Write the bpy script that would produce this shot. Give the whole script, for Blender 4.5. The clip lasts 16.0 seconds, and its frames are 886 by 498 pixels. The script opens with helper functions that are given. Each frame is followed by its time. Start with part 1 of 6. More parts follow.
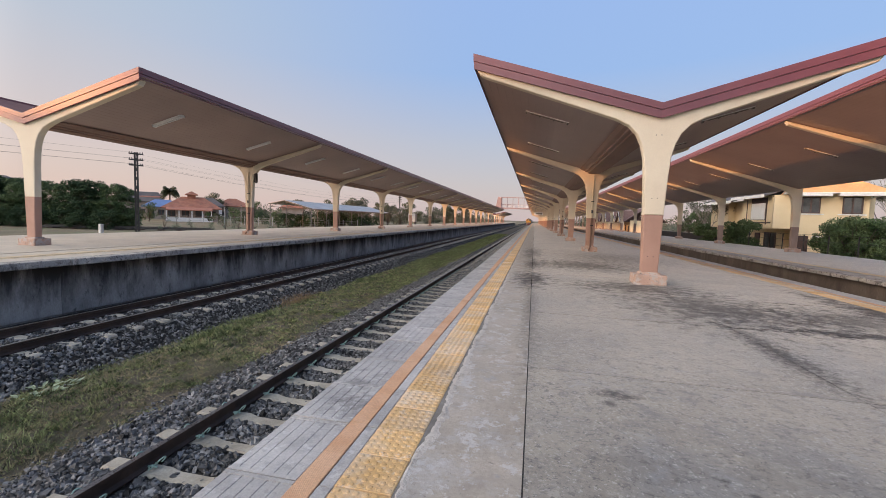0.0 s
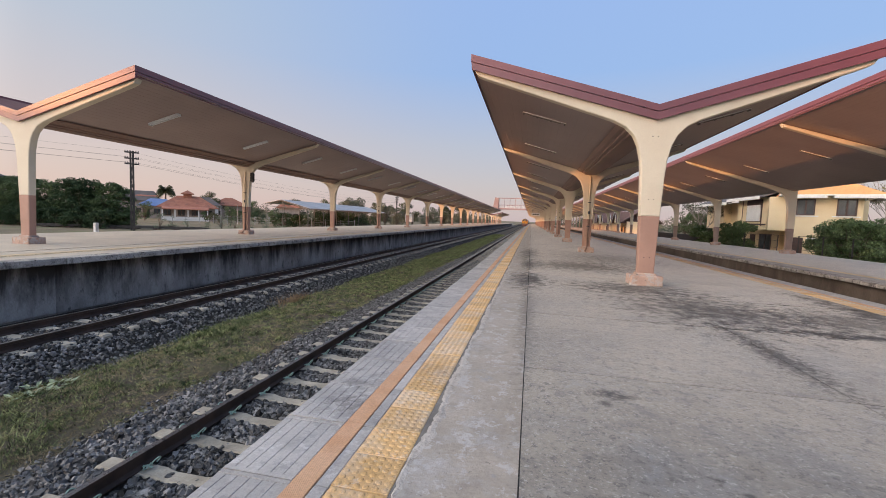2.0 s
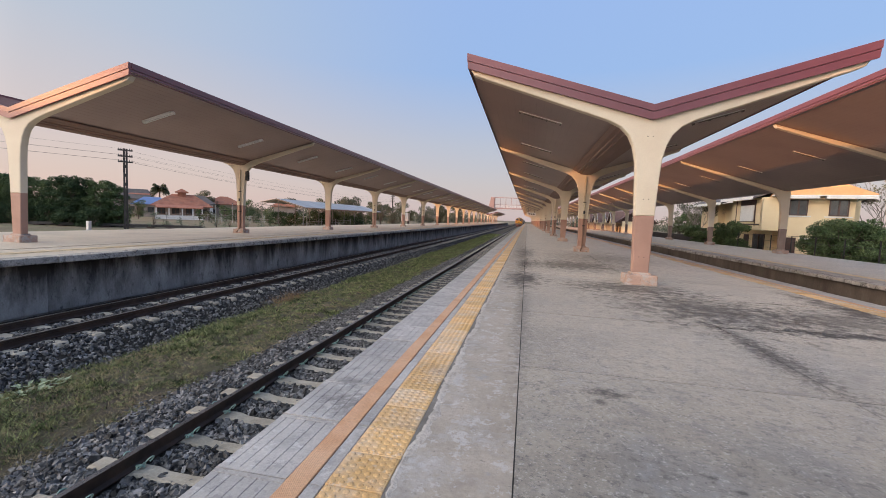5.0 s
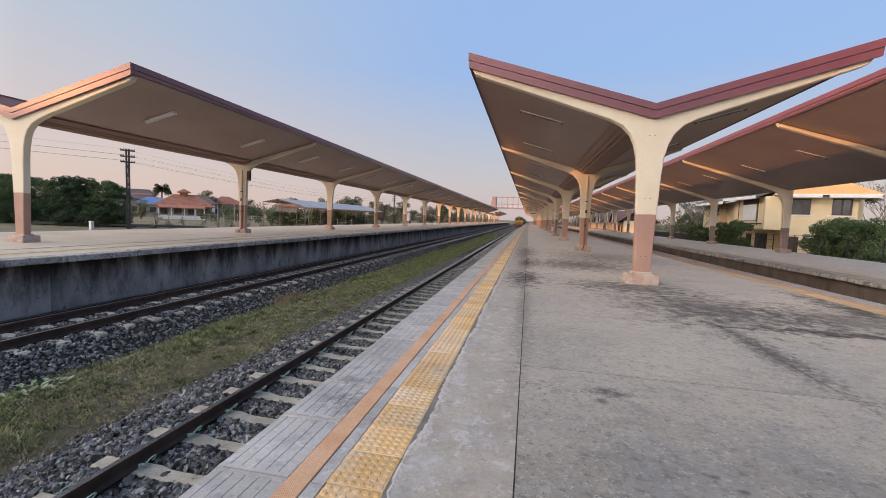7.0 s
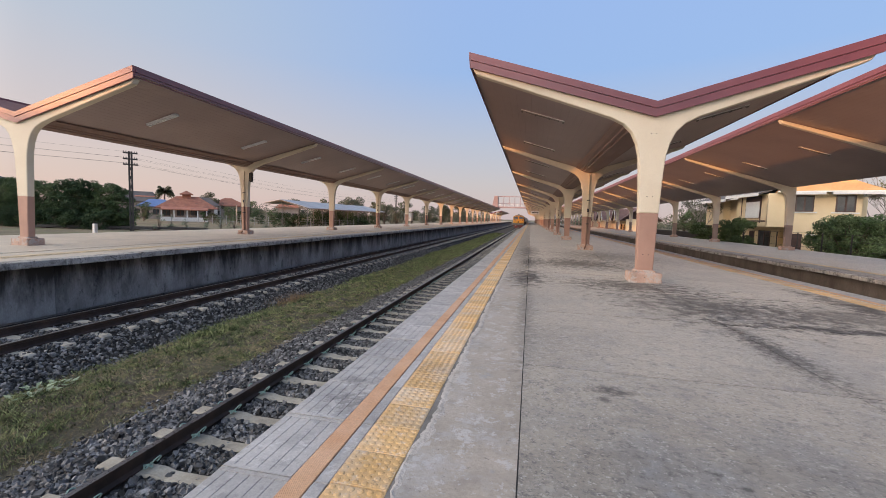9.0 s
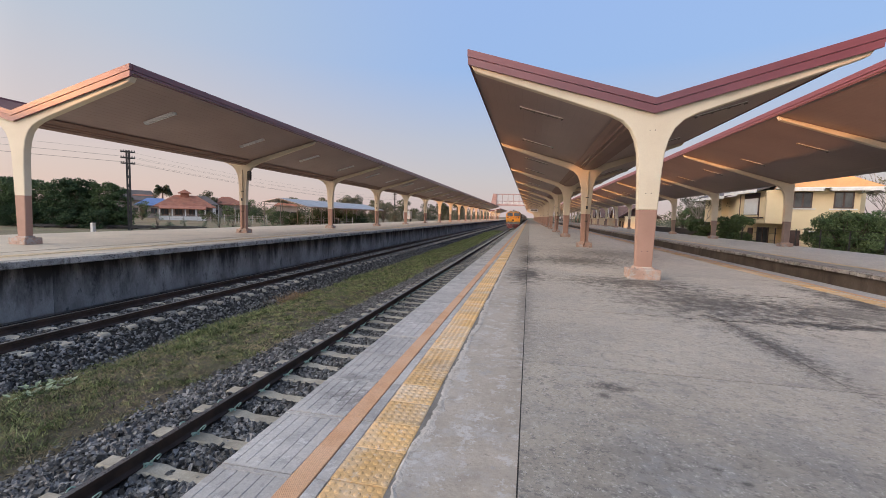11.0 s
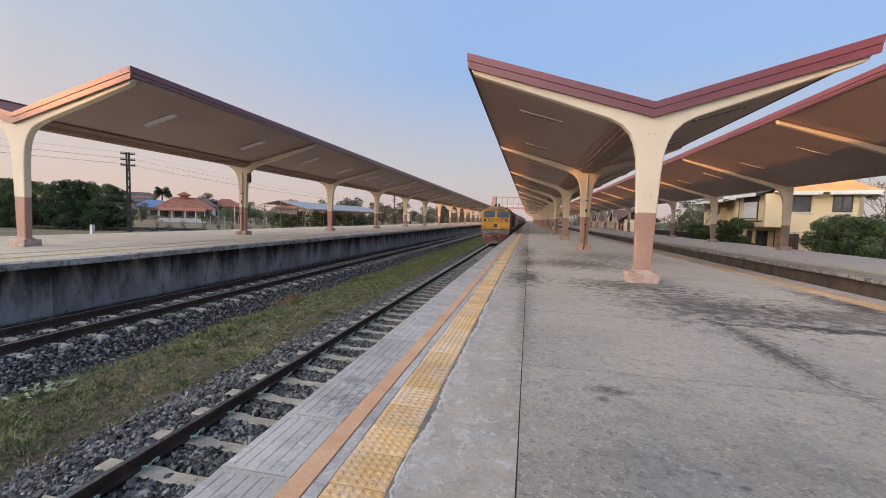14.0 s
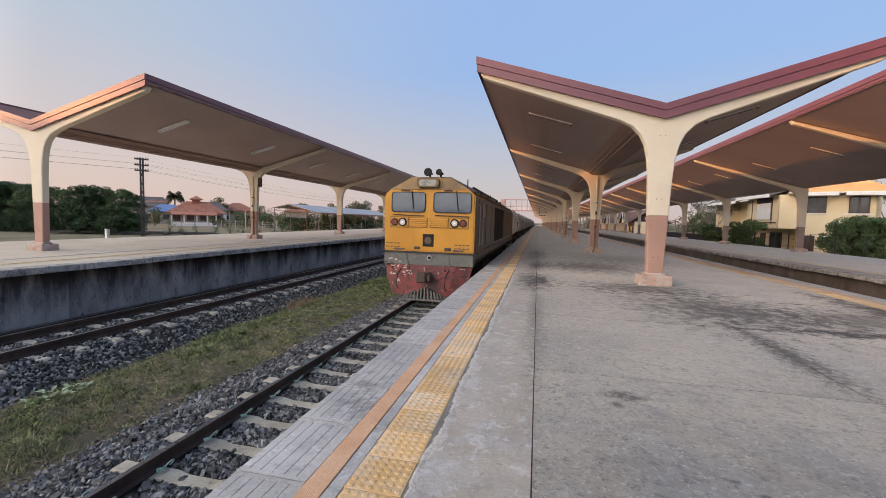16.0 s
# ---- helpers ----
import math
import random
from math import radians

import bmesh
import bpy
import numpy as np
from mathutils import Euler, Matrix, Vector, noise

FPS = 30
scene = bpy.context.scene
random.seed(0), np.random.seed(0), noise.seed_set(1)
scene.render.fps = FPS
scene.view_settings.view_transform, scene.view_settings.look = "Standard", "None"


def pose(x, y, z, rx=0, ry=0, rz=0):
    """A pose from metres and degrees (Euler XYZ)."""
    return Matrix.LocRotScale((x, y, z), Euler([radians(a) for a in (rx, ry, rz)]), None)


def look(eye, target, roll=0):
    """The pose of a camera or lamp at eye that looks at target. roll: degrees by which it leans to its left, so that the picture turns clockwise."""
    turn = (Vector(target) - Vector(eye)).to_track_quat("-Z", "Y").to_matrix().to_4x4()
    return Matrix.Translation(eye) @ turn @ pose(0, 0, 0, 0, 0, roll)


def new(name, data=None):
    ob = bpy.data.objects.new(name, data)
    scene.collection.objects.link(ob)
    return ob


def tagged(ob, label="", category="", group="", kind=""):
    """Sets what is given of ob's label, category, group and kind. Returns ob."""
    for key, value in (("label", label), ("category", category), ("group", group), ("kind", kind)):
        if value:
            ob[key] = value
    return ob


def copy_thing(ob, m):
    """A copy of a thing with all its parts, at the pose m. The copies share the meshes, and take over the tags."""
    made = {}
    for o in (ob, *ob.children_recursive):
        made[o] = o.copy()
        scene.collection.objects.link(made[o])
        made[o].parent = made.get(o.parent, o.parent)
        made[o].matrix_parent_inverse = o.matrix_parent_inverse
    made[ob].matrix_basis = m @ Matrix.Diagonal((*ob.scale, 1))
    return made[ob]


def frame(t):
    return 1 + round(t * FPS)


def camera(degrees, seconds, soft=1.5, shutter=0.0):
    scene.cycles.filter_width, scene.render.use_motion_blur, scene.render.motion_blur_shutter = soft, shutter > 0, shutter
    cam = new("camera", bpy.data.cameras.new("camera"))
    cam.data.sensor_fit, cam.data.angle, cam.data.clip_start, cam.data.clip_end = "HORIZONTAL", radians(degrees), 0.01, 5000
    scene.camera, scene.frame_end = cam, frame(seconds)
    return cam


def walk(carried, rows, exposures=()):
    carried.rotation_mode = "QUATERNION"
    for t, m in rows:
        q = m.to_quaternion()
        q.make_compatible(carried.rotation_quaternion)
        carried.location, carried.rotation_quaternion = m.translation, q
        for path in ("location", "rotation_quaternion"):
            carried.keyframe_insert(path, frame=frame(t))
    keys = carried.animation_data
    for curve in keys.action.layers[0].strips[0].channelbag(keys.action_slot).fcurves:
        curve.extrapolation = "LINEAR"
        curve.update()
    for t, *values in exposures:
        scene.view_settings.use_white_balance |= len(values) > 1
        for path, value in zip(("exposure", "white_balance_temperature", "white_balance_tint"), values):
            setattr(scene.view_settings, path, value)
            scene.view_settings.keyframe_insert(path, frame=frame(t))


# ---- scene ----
# ---------------------------------------------------------------- camera
# Metres. x: across the tracks, to the east; y: along the tracks; z = 0: top of the platforms.
cam = camera(93.7, 16.0, soft=0.45)


def view(x, y, z, left, down, lean):
    """A hand-held view: degrees turned left of the track, tilted down, leaning."""
    a, b = radians(left), radians(down)
    way = Vector((-math.sin(a) * math.cos(b), math.cos(a) * math.cos(b), -math.sin(b)))
    eye = Vector((x, y, z))
    return look(eye, eye + way, lean)


walk(cam, [
    (0.0, view(-0.007, 0.001, 1.324, 12.231, 4.259, 1.969)),
    (0.5, view(-0.004, 0.005, 1.324, 12.120, 4.283, 2.002)),
    (1.0, view(-0.005, 0.005, 1.321, 12.018, 4.324, 2.043)),
    (1.5, view(-0.004, -0.001, 1.326, 11.974, 4.283, 2.194)),
    (2.0, view(-0.007, -0.003, 1.322, 11.815, 4.200, 2.221)),
    (2.5, view(-0.000, -0.004, 1.322, 11.600, 4.203, 2.187)),
    (3.0, view(0.003, -0.004, 1.322, 11.379, 4.280, 2.253)),
    (3.5, view(-0.002, -0.001, 1.320, 11.247, 4.268, 2.448)),
    (4.0, view(-0.004, 0.000, 1.319, 11.193, 4.260, 2.415)),
    (6.5, view(-0.002, -0.002, 1.313, 11.385, 4.315, 2.320)),
    (7.0, view(0.000, -0.000, 1.313, 11.457, 4.330, 2.294)),
    (7.5, view(0.001, -0.004, 1.313, 11.626, 4.308, 2.115)),
    (8.0, view(0.004, -0.001, 1.313, 11.654, 4.365, 1.958)),
    (8.5, view(0.005, -0.001, 1.311, 11.669, 4.387, 1.979)),
    (9.0, view(0.005, -0.005, 1.312, 11.754, 4.359, 1.847)),
    (11.5, view(0.000, 0.000, 1.302, 11.572, 4.669, 1.606)),
    (12.0, view(0.000, -0.007, 1.308, 11.535, 4.580, 1.607)),
    (12.5, view(0.006, -0.010, 1.313, 11.404, 4.560, 1.652)),
    (13.0, view(0.004, -0.009, 1.313, 11.368, 4.456, 1.787)),
    (13.5, view(0.003, -0.005, 1.307, 11.443, 4.368, 1.801)),
    (14.0, view(0.003, -0.010, 1.310, 11.540, 4.279, 1.780)),
    (14.5, view(0.003, -0.011, 1.312, 11.636, 4.124, 1.830)),
    (15.0, view(0.004, -0.010, 1.316, 11.807, 4.059, 1.709)),
    (15.5, view(-0.007, -0.007, 1.316, 12.136, 4.042, 1.700)),
    (16.0, view(-0.022, -0.014, 1.320, 12.737, 3.922, 1.524)),
])

# ---------------------------------------------------------------- sky and sun
SUN_TO = Vector((-0.80, -0.60, 0.060)).normalized()
world = bpy.data.worlds.new("sky")
scene.world = world
world.use_nodes = True
wn, wl = world.node_tree.nodes, world.node_tree.links
wn.clear()
sky = wn.new("ShaderNodeTexSky")
sky.sky_type, sky.sun_disc = "NISHITA", False
sky.sun_elevation, sky.sun_rotation = radians(2.0), math.atan2(SUN_TO.x, SUN_TO.y)
sky.air_density, sky.dust_density, sky.ozone_density = 1.0, 1.0, 2.0
geo = wn.new("ShaderNodeTexCoord")
sep = wn.new("ShaderNodeSeparateXYZ")
wl.new(geo.outputs["Generated"], sep.inputs[0])
ramp = wn.new("ShaderNodeValToRGB")       # dusk sky by height: pink haze below, blue above
cr = ramp.color_ramp
cr.elements[0].position, cr.elements[0].color = 0.0, (0.635, 0.53, 0.54, 1)
cr.elements[1].position, cr.elements[1].color = 1.0, (0.17, 0.24, 0.41, 1)
for at, col in ((0.08, (0.59, 0.545, 0.585)), (0.17, (0.51, 0.54, 0.655)), (0.32, (0.34, 0.505, 0.84)), (0.60, (0.35, 0.51, 0.89))):
    cr.elements.new(at).color = (*col, 1)
wl.new(sep.outputs["Z"], ramp.inputs[0])
west = wn.new("ShaderNodeMapRange")       # paler towards the west
west.inputs["From Min"].default_value, west.inputs["From Max"].default_value = -0.05, -1.15
west.interpolation_type = "SMOOTHSTEP"
west.inputs["To Max"].default_value = 0.84
wl.new(sep.outputs["X"], west.inputs["Value"])
pale = wn.new("ShaderNodeMixRGB")
haze = wn.new("ShaderNodeValToRGB")       # the western haze: peach below, paler above
haze.color_ramp.elements[0].color, haze.color_ramp.elements[1].color = (0.83, 0.60, 0.525, 1), (0.40, 0.45, 0.52, 1)
for at, col in ((0.16, (0.775, 0.615, 0.57)), (0.38, (0.625, 0.64, 0.585)), (0.60, (0.52, 0.60, 0.66))):
    haze.color_ramp.elements.new(at).color = (*col, 1)
wl.new(sep.outputs["Z"], haze.inputs[0])
wl.new(haze.outputs[0], pale.inputs[2])
wl.new(west.outputs[0], pale.inputs[0])
wl.new(ramp.outputs[0], pale.inputs[1])
toward = wn.new("ShaderNodeVectorMath")   # the afterglow round the sun
toward.operation = "DOT_PRODUCT"
toward.inputs[1].default_value = (-0.75, -0.64, 0.14)
wl.new(geo.outputs["Generated"], toward.inputs[0])
near_sun = wn.new("ShaderNodeMapRange")
near_sun.interpolation_type = "SMOOTHSTEP"
near_sun.inputs["From Min"].default_value, near_sun.inputs["From Max"].default_value = 0.28, 1.0
wl.new(toward.outputs["Value"], near_sun.inputs["Value"])
after = wn.new("ShaderNodeMixRGB")
after.blend_type = "ADD"
after.inputs[2].default_value = (3.36, 3.14, 2.78, 1)
wl.new(near_sun.outputs[0], after.inputs[0])
wl.new(pale.outputs[0], after.inputs[1])
low = wn.new("ShaderNodeVectorMath")      # the orange of the sunset itself
low.operation = "DOT_PRODUCT"
low.inputs[1].default_value = Vector((-0.80, -0.58, 0.12)).normalized()
wl.new(geo.outputs["Generated"], low.inputs[0])
ember = wn.new("ShaderNodeMapRange")
ember.interpolation_type = "SMOOTHSTEP"
ember.inputs["From Min"].default_value, ember.inputs["From Max"].default_value = 0.86, 1.0
wl.new(low.outputs["Value"], ember.inputs["Value"])
sunset = wn.new("ShaderNodeMixRGB")
sunset.blend_type = "ADD"
sunset.inputs[2].default_value = (2.6, 0.8, 0.12, 1)
wl.new(ember.outputs[0], sunset.inputs[0])
wl.new(after.outputs[0], sunset.inputs[1])
b1, b2 = wn.new("ShaderNodeBackground"), wn.new("ShaderNodeBackground")
b1.inputs[1].default_value, b2.inputs[1].default_value = 0.06, 0.90
wl.new(sky.outputs[0], b1.inputs[0])
wl.new(sunset.outputs[0], b2.inputs[0])
both = wn.new("ShaderNodeAddShader")
wl.new(b1.outputs[0], both.inputs[0])
wl.new(b2.outputs[0], both.inputs[1])
wo = wn.new("ShaderNodeOutputWorld")
wl.new(both.outputs[0], wo.inputs[0])

sun_data = bpy.data.lights.new("sun", "SUN")
sun_data.energy, sun_data.angle, sun_data.color = 3.2, radians(0.6), (1.0, 0.41, 0.13)
sun = new("sun", sun_data)
sun.matrix_world = look(SUN_TO * 50, (0, 0, 0))
scene.view_settings.exposure = 0.0


# ---------------------------------------------------------------- materials
def mat(name, c1, c2, rough=0.8, scale=1.0, fine=30.0, bump=0.2, depth=0.01, metal=0.0, stain=None, stain_scale=0.5,
        stain_at=0.55, rand=0.0, island=0.0, stretch=(1, 1, 1), spec=0.5, ribs=None, spots=(), grit=1.0, flakes=(), sheen=0.0, top_dark=None):
    """Two colours mixed at two scales, with optional stains, per-piece variation and ribs ((x, y, z) waves per metre, depth)."""
    m = bpy.data.materials.new(name)
    m.use_nodes = True
    n, l = m.node_tree.nodes, m.node_tree.links
    bsdf = n["Principled BSDF"]
    co, mp = n.new("ShaderNodeTexCoord"), n.new("ShaderNodeMapping")
    mp.inputs["Scale"].default_value = stretch
    info = n.new("ShaderNodeObjectInfo")
    shift = n.new("ShaderNodeVectorMath")
    shift.operation = "MULTIPLY_ADD"
    shift.inputs[1].default_value = (37.0, 53.0, 19.0)
    l.new(info.outputs["Random"], shift.inputs[0])
    l.new(co.outputs["Object"], shift.inputs[2])
    l.new(shift.outputs[0], mp.inputs[0])

    def noise_tex(s, detail, rougher=0.6):
        t = n.new("ShaderNodeTexNoise")
        t.inputs["Scale"].default_value, t.inputs["Detail"].default_value, t.inputs["Roughness"].default_value = s, detail, rougher
        l.new(mp.outputs[0], t.inputs["Vector"])
        return t.outputs[0]

    def mix(fac, a, b, mode="MIX"):
        x = n.new("ShaderNodeMixRGB")
        x.blend_type = mode
        for i, v in enumerate((fac, a, b)):
            if isinstance(v, (int, float)):
                x.inputs[i].default_value = v
            elif isinstance(v, tuple):
                x.inputs[i].default_value = (*v, 1)
            else:
                l.new(v, x.inputs[i])
        return x.outputs[0]

    def span(v, lo, hi, a=0.0, b=1.0):
        r = n.new("ShaderNodeMapRange")
        for k, q in zip(("From Min", "From Max", "To Min", "To Max"), (lo, hi, a, b)):
            r.inputs[k].default_value = q
        l.new(v, r.inputs["Value"])
        return r.outputs[0]

    big, small = noise_tex(scale, 5), noise_tex(fine, 4, 0.7)
    col = mix(span(big, 0.35, 0.65), c1, c2)
    col = mix(1.0, col, span(small, 0.25, 0.75, 1 - 0.22 * grit, 1 + 0.18 * grit), "MULTIPLY")
    if stain:
        s = noise_tex(stain_scale, 7, 0.72)
        col = mix(span(s, stain_at, stain_at + 0.16, 0.0, 0.85), col, stain)
    for shade, fs, at, wide, how in flakes:      # worn skin, pits and scuffs
        col = mix(span(noise_tex(fs, 8, 0.75), at, at + wide, 0.0, how), col, shade)
    if top_dark:                                     # darker towards the top edge, to uneven depths
        (top, reach, shade) = top_dark
        pos, sep_ = n.new("ShaderNodeNewGeometry"), n.new("ShaderNodeSeparateXYZ")
        l.new(pos.outputs["Position"], sep_.inputs[0])
        run = n.new("ShaderNodeTexNoise")
        run.inputs["Scale"].default_value, run.inputs["Detail"].default_value, run.inputs["Roughness"].default_value = 1.0, 8, 0.7
        flat = n.new("ShaderNodeMapping")
        flat.inputs["Scale"].default_value = (0.5, 1.6, 0.28)
        l.new(pos.outputs["Position"], flat.inputs[0])
        l.new(flat.outputs[0], run.inputs["Vector"])
        deep = n.new("ShaderNodeMath")
        deep.operation = "MULTIPLY_ADD"
        l.new(span(run.outputs[0], 0.3, 0.7, -0.75, 0.7), deep.inputs[0])
        deep.inputs[1].default_value = reach
        l.new(sep_.outputs["Z"], deep.inputs[2])
        col = mix(span(deep.outputs[0], top - reach, top - 0.1 * reach, 0.0, 0.9), col, shade)
    sheen_left = None
    for sx, sy, rx, ry, how in spots:            # old spills, at their places on the deck
        pos, ma, ln = n.new("ShaderNodeNewGeometry"), n.new("ShaderNodeMapping"), n.new("ShaderNodeVectorMath")
        ma.inputs["Location"].default_value, ma.inputs["Scale"].default_value = (-sx / rx, -sy / ry, 0), (1 / rx, 1 / ry, 0)
        ln.operation = "LENGTH"
        l.new(pos.outputs["Position"], ma.inputs[0])
        l.new(ma.outputs[0], ln.inputs[0])
        blot = n.new("ShaderNodeTexNoise")
        blot.inputs["Scale"].default_value, blot.inputs["Detail"].default_value, blot.inputs["Roughness"].default_value = 4.5 if rx > 0.4 else 13.0, 12, 0.80
        l.new(pos.outputs["Position"], blot.inputs["Vector"])
        hole = n.new("ShaderNodeMath")
        hole.operation = "MULTIPLY"
        hole.inputs[1].default_value = 0.40
        l.new(ln.outputs["Value"], hole.inputs[0])
        less = n.new("ShaderNodeMath")
        less.operation = "SUBTRACT"
        l.new(span(blot.outputs[0], 0.28, 0.72), less.inputs[0])
        l.new(hole.outputs[0], less.inputs[1])
        wet = span(less.outputs[0], 0.10, 0.42, 0.0, 0.92 * how)
        col = mix(wet, col, (0.058, 0.052, 0.047))
        dry = n.new("ShaderNodeMath")
        dry.operation = "MULTIPLY"
        l.new(span(wet, 0.0, 1.0, 1.0, 0.0), dry.inputs[0])
        if sheen_left is None:
            dry.inputs[1].default_value = sheen
        else:
            l.new(sheen_left, dry.inputs[1])
        sheen_left = dry.outputs[0]
    if rand:
        col = mix(1.0, col, span(info.outputs["Random"], 0, 1, 1 - rand, 1 + rand), "MULTIPLY")
    if island:
        g = n.new("ShaderNodeNewGeometry")
        col = mix(1.0, col, span(g.outputs["Random Per Island"], 0, 1, 1 - island, 1 + island), "MULTIPLY")
    l.new(col, bsdf.inputs["Base Color"])
    l.new(span(small, 0.2, 0.8, max(rough - 0.1, 0.02), min(rough + 0.1, 1)), bsdf.inputs["Roughness"])
    bsdf.inputs["Metallic"].default_value = metal
    if sheen_left is not None:
        l.new(sheen_left, bsdf.inputs["Sheen Weight"])
    bsdf.inputs["Sheen Weight"].default_value, bsdf.inputs["Sheen Roughness"].default_value = sheen, 0.4   # added sheen, brightens decks seen at a low angle
    bsdf.inputs["Specular IOR Level"].default_value = spec
    height = small
    if ribs:
        (vec, deep) = ribs
        w = n.new("ShaderNodeTexWave")
        w.inputs["Scale"].default_value, w.bands_direction = 1.0, "DIAGONAL"
        m2 = n.new("ShaderNodeMapping")
        m2.inputs["Scale"].default_value = vec
        l.new(co.outputs["Object"], m2.inputs[0])
        l.new(m2.outputs[0], w.inputs["Vector"])
        height = mix(deep, small, w.outputs["Fac"])
    if bump:
        b = n.new("ShaderNodeBump")
        b.inputs["Strength"].default_value, b.inputs["Distance"].default_value = bump, depth
        l.new(height, b.inputs["Height"])
        l.new(b.outputs[0], bsdf.inputs["Normal"])
    return m


def glow_mat(name, colour, strength):
    m = bpy.data.materials.new(name)
    m.use_nodes = True
    b = m.node_tree.nodes["Principled BSDF"]
    b.inputs["Base Color"].default_value = (*colour, 1)
    b.inputs["Emission Color"].default_value = (*colour, 1)
    b.inputs["Emission Strength"].default_value = strength
    return m


SPILLS = ((0.0, 9.7, 0.50, 1.7, 1.0), (0.0, 13.2, 0.30, 2.0, 0.95), (0.0, 18.0, 0.5, 4.0, 0.75), (0.0, 6.0, 0.14, 3.0, 0.5))
M_FLOOR = mat("platform_concrete", (0.247, 0.221, 0.180), (0.376, 0.333, 0.262), 0.55, 0.55, 45, 0.6, 0.008, sheen=0.30, stain=(0.234, 0.224, 0.204), stain_scale=0.8, stain_at=0.50, rand=0.04, grit=1.4,
              spots=SPILLS + ((2.9, 7.4, 1.7, 1.7, 0.85), (2.2, 9.3, 1.7, 1.1, 0.9), (2.62, 5.0, 0.24, 1.5, 0.9), (4.3, 6.25, 1.8, 0.24, 1.0), (4.7, 7.2, 1.9, 1.2, 0.7), (5.6, 8.3, 0.5, 2.3, 0.95),
                              (1.5, 13.6, 2.0, 1.8, 0.85), (0.68, 3.36, 0.22, 0.09, 0.9), (0.60, 3.18, 0.08, 0.07, 0.85), (1.02, 2.36, 0.05, 0.03, 0.9), (1.13, 2.26, 0.05, 0.03, 0.9), (0.62, 2.35, 0.35, 0.22, 0.25), (1.5, 2.5, 0.6, 0.25, 0.3), (3.0, 17.0, 2.5, 3.0, 0.6)),
              flakes=(((0.36, 0.325, 0.262), 1.7, 0.52, 0.12, 0.6), ((0.30, 0.302, 0.305), 3.1, 0.58, 0.08, 0.5), ((0.17, 0.16, 0.148), 6.0, 0.54, 0.05, 0.55), ((0.42, 0.39, 0.34), 9.0, 0.56, 0.05, 0.55),
                      ((0.115, 0.107, 0.098), 15.0, 0.565, 0.03, 0.7), ((0.09, 0.083, 0.075), 34.0, 0.575, 0.03, 0.8), ((0.52, 0.495, 0.45), 40.0, 0.575, 0.03, 0.75), ((0.17, 0.163, 0.155), 2.0, 0.58, 0.06, 0.5)))
M_FLOORPALE = mat("scuffed_pale_concrete", (0.36, 0.312, 0.248), (0.45, 0.392, 0.32), 0.58, 1.2, 40, 0.5, 0.008, stain=(0.45, 0.43, 0.405), stain_scale=1.7, stain_at=0.54, rand=0.03,
                  spots=SPILLS,
                  flakes=(((0.27, 0.235, 0.195), 5.0, 0.55, 0.07, 0.5), ((0.56, 0.545, 0.515), 7.0, 0.545, 0.05, 0.7), ((0.52, 0.515, 0.50), 3.0, 0.58, 0.05, 0.6), ((0.15, 0.135, 0.12), 26.0, 0.61, 0.04, 0.6), ((0.30, 0.30, 0.305), 2.6, 0.58, 0.06, 0.55)))
M_DECK2 = mat("pale_beige_deck", (0.455, 0.39, 0.29), (0.57, 0.49, 0.375), 0.55, 0.5, 30, 0.4, 0.008, sheen=0.12, stain=(0.38, 0.33, 0.265), stain_scale=0.6, stain_at=0.53, flakes=(((0.32, 0.28, 0.225), 5.0, 0.56, 0.06, 0.6), ((0.24, 0.21, 0.175), 1.3, 0.60, 0.06, 0.5)))
M_SLAB = mat("edge_slab_concrete", (0.36, 0.345, 0.325), (0.485, 0.463, 0.432), 0.66, 2.6, 70, 0.4, 0.004, stain=(0.24, 0.23, 0.22), stain_scale=2.0, stain_at=0.58, rand=0.13,
             spots=((-1.18, 2.66, 0.22, 0.17, 0.6), (-1.30, 3.0, 0.20, 0.10, 0.45)),
             flakes=(((0.26, 0.25, 0.24), 9.0, 0.54, 0.05, 0.6), ((0.58, 0.57, 0.55), 11.0, 0.57, 0.05, 0.6), ((0.15, 0.145, 0.14), 26.0, 0.64, 0.04, 0.6)))
M_ORANGE = mat("orange_grip_strip", (0.58, 0.32, 0.17), (0.66, 0.41, 0.25), 0.7, 3, 80, 0.5, 0.004, stain=(0.38, 0.2, 0.12), stain_scale=1.5, stain_at=0.62, ribs=((55, 55, 0), 0.45))
M_TACTILE = mat("yellow_tactile_tile", (0.60, 0.37, 0.14), (0.68, 0.45, 0.22), 0.65, 3, 60, 0.2, 0.003, stain=(0.62, 0.50, 0.36), stain_scale=1.7, stain_at=0.47, rand=0.17, flakes=(((0.30, 0.21, 0.12), 12.0, 0.58, 0.05, 0.6), ((0.64, 0.55, 0.44), 16.0, 0.56, 0.05, 0.5), ((0.16, 0.12, 0.08), 30.0, 0.63, 0.03, 0.6)))
M_MORTAR = mat("rough_mortar", (0.48, 0.43, 0.37), (0.60, 0.555, 0.49), 0.9, 3, 40, 0.6, 0.015, stain=(0.26, 0.235, 0.21), stain_scale=4, stain_at=0.54, flakes=(((0.34, 0.30, 0.25), 9.0, 0.54, 0.05, 0.7), ((0.62, 0.59, 0.55), 6.0, 0.56, 0.05, 0.6)))
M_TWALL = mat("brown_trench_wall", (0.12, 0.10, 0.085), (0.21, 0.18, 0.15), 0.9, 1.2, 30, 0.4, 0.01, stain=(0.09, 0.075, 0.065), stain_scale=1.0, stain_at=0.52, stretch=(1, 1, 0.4))
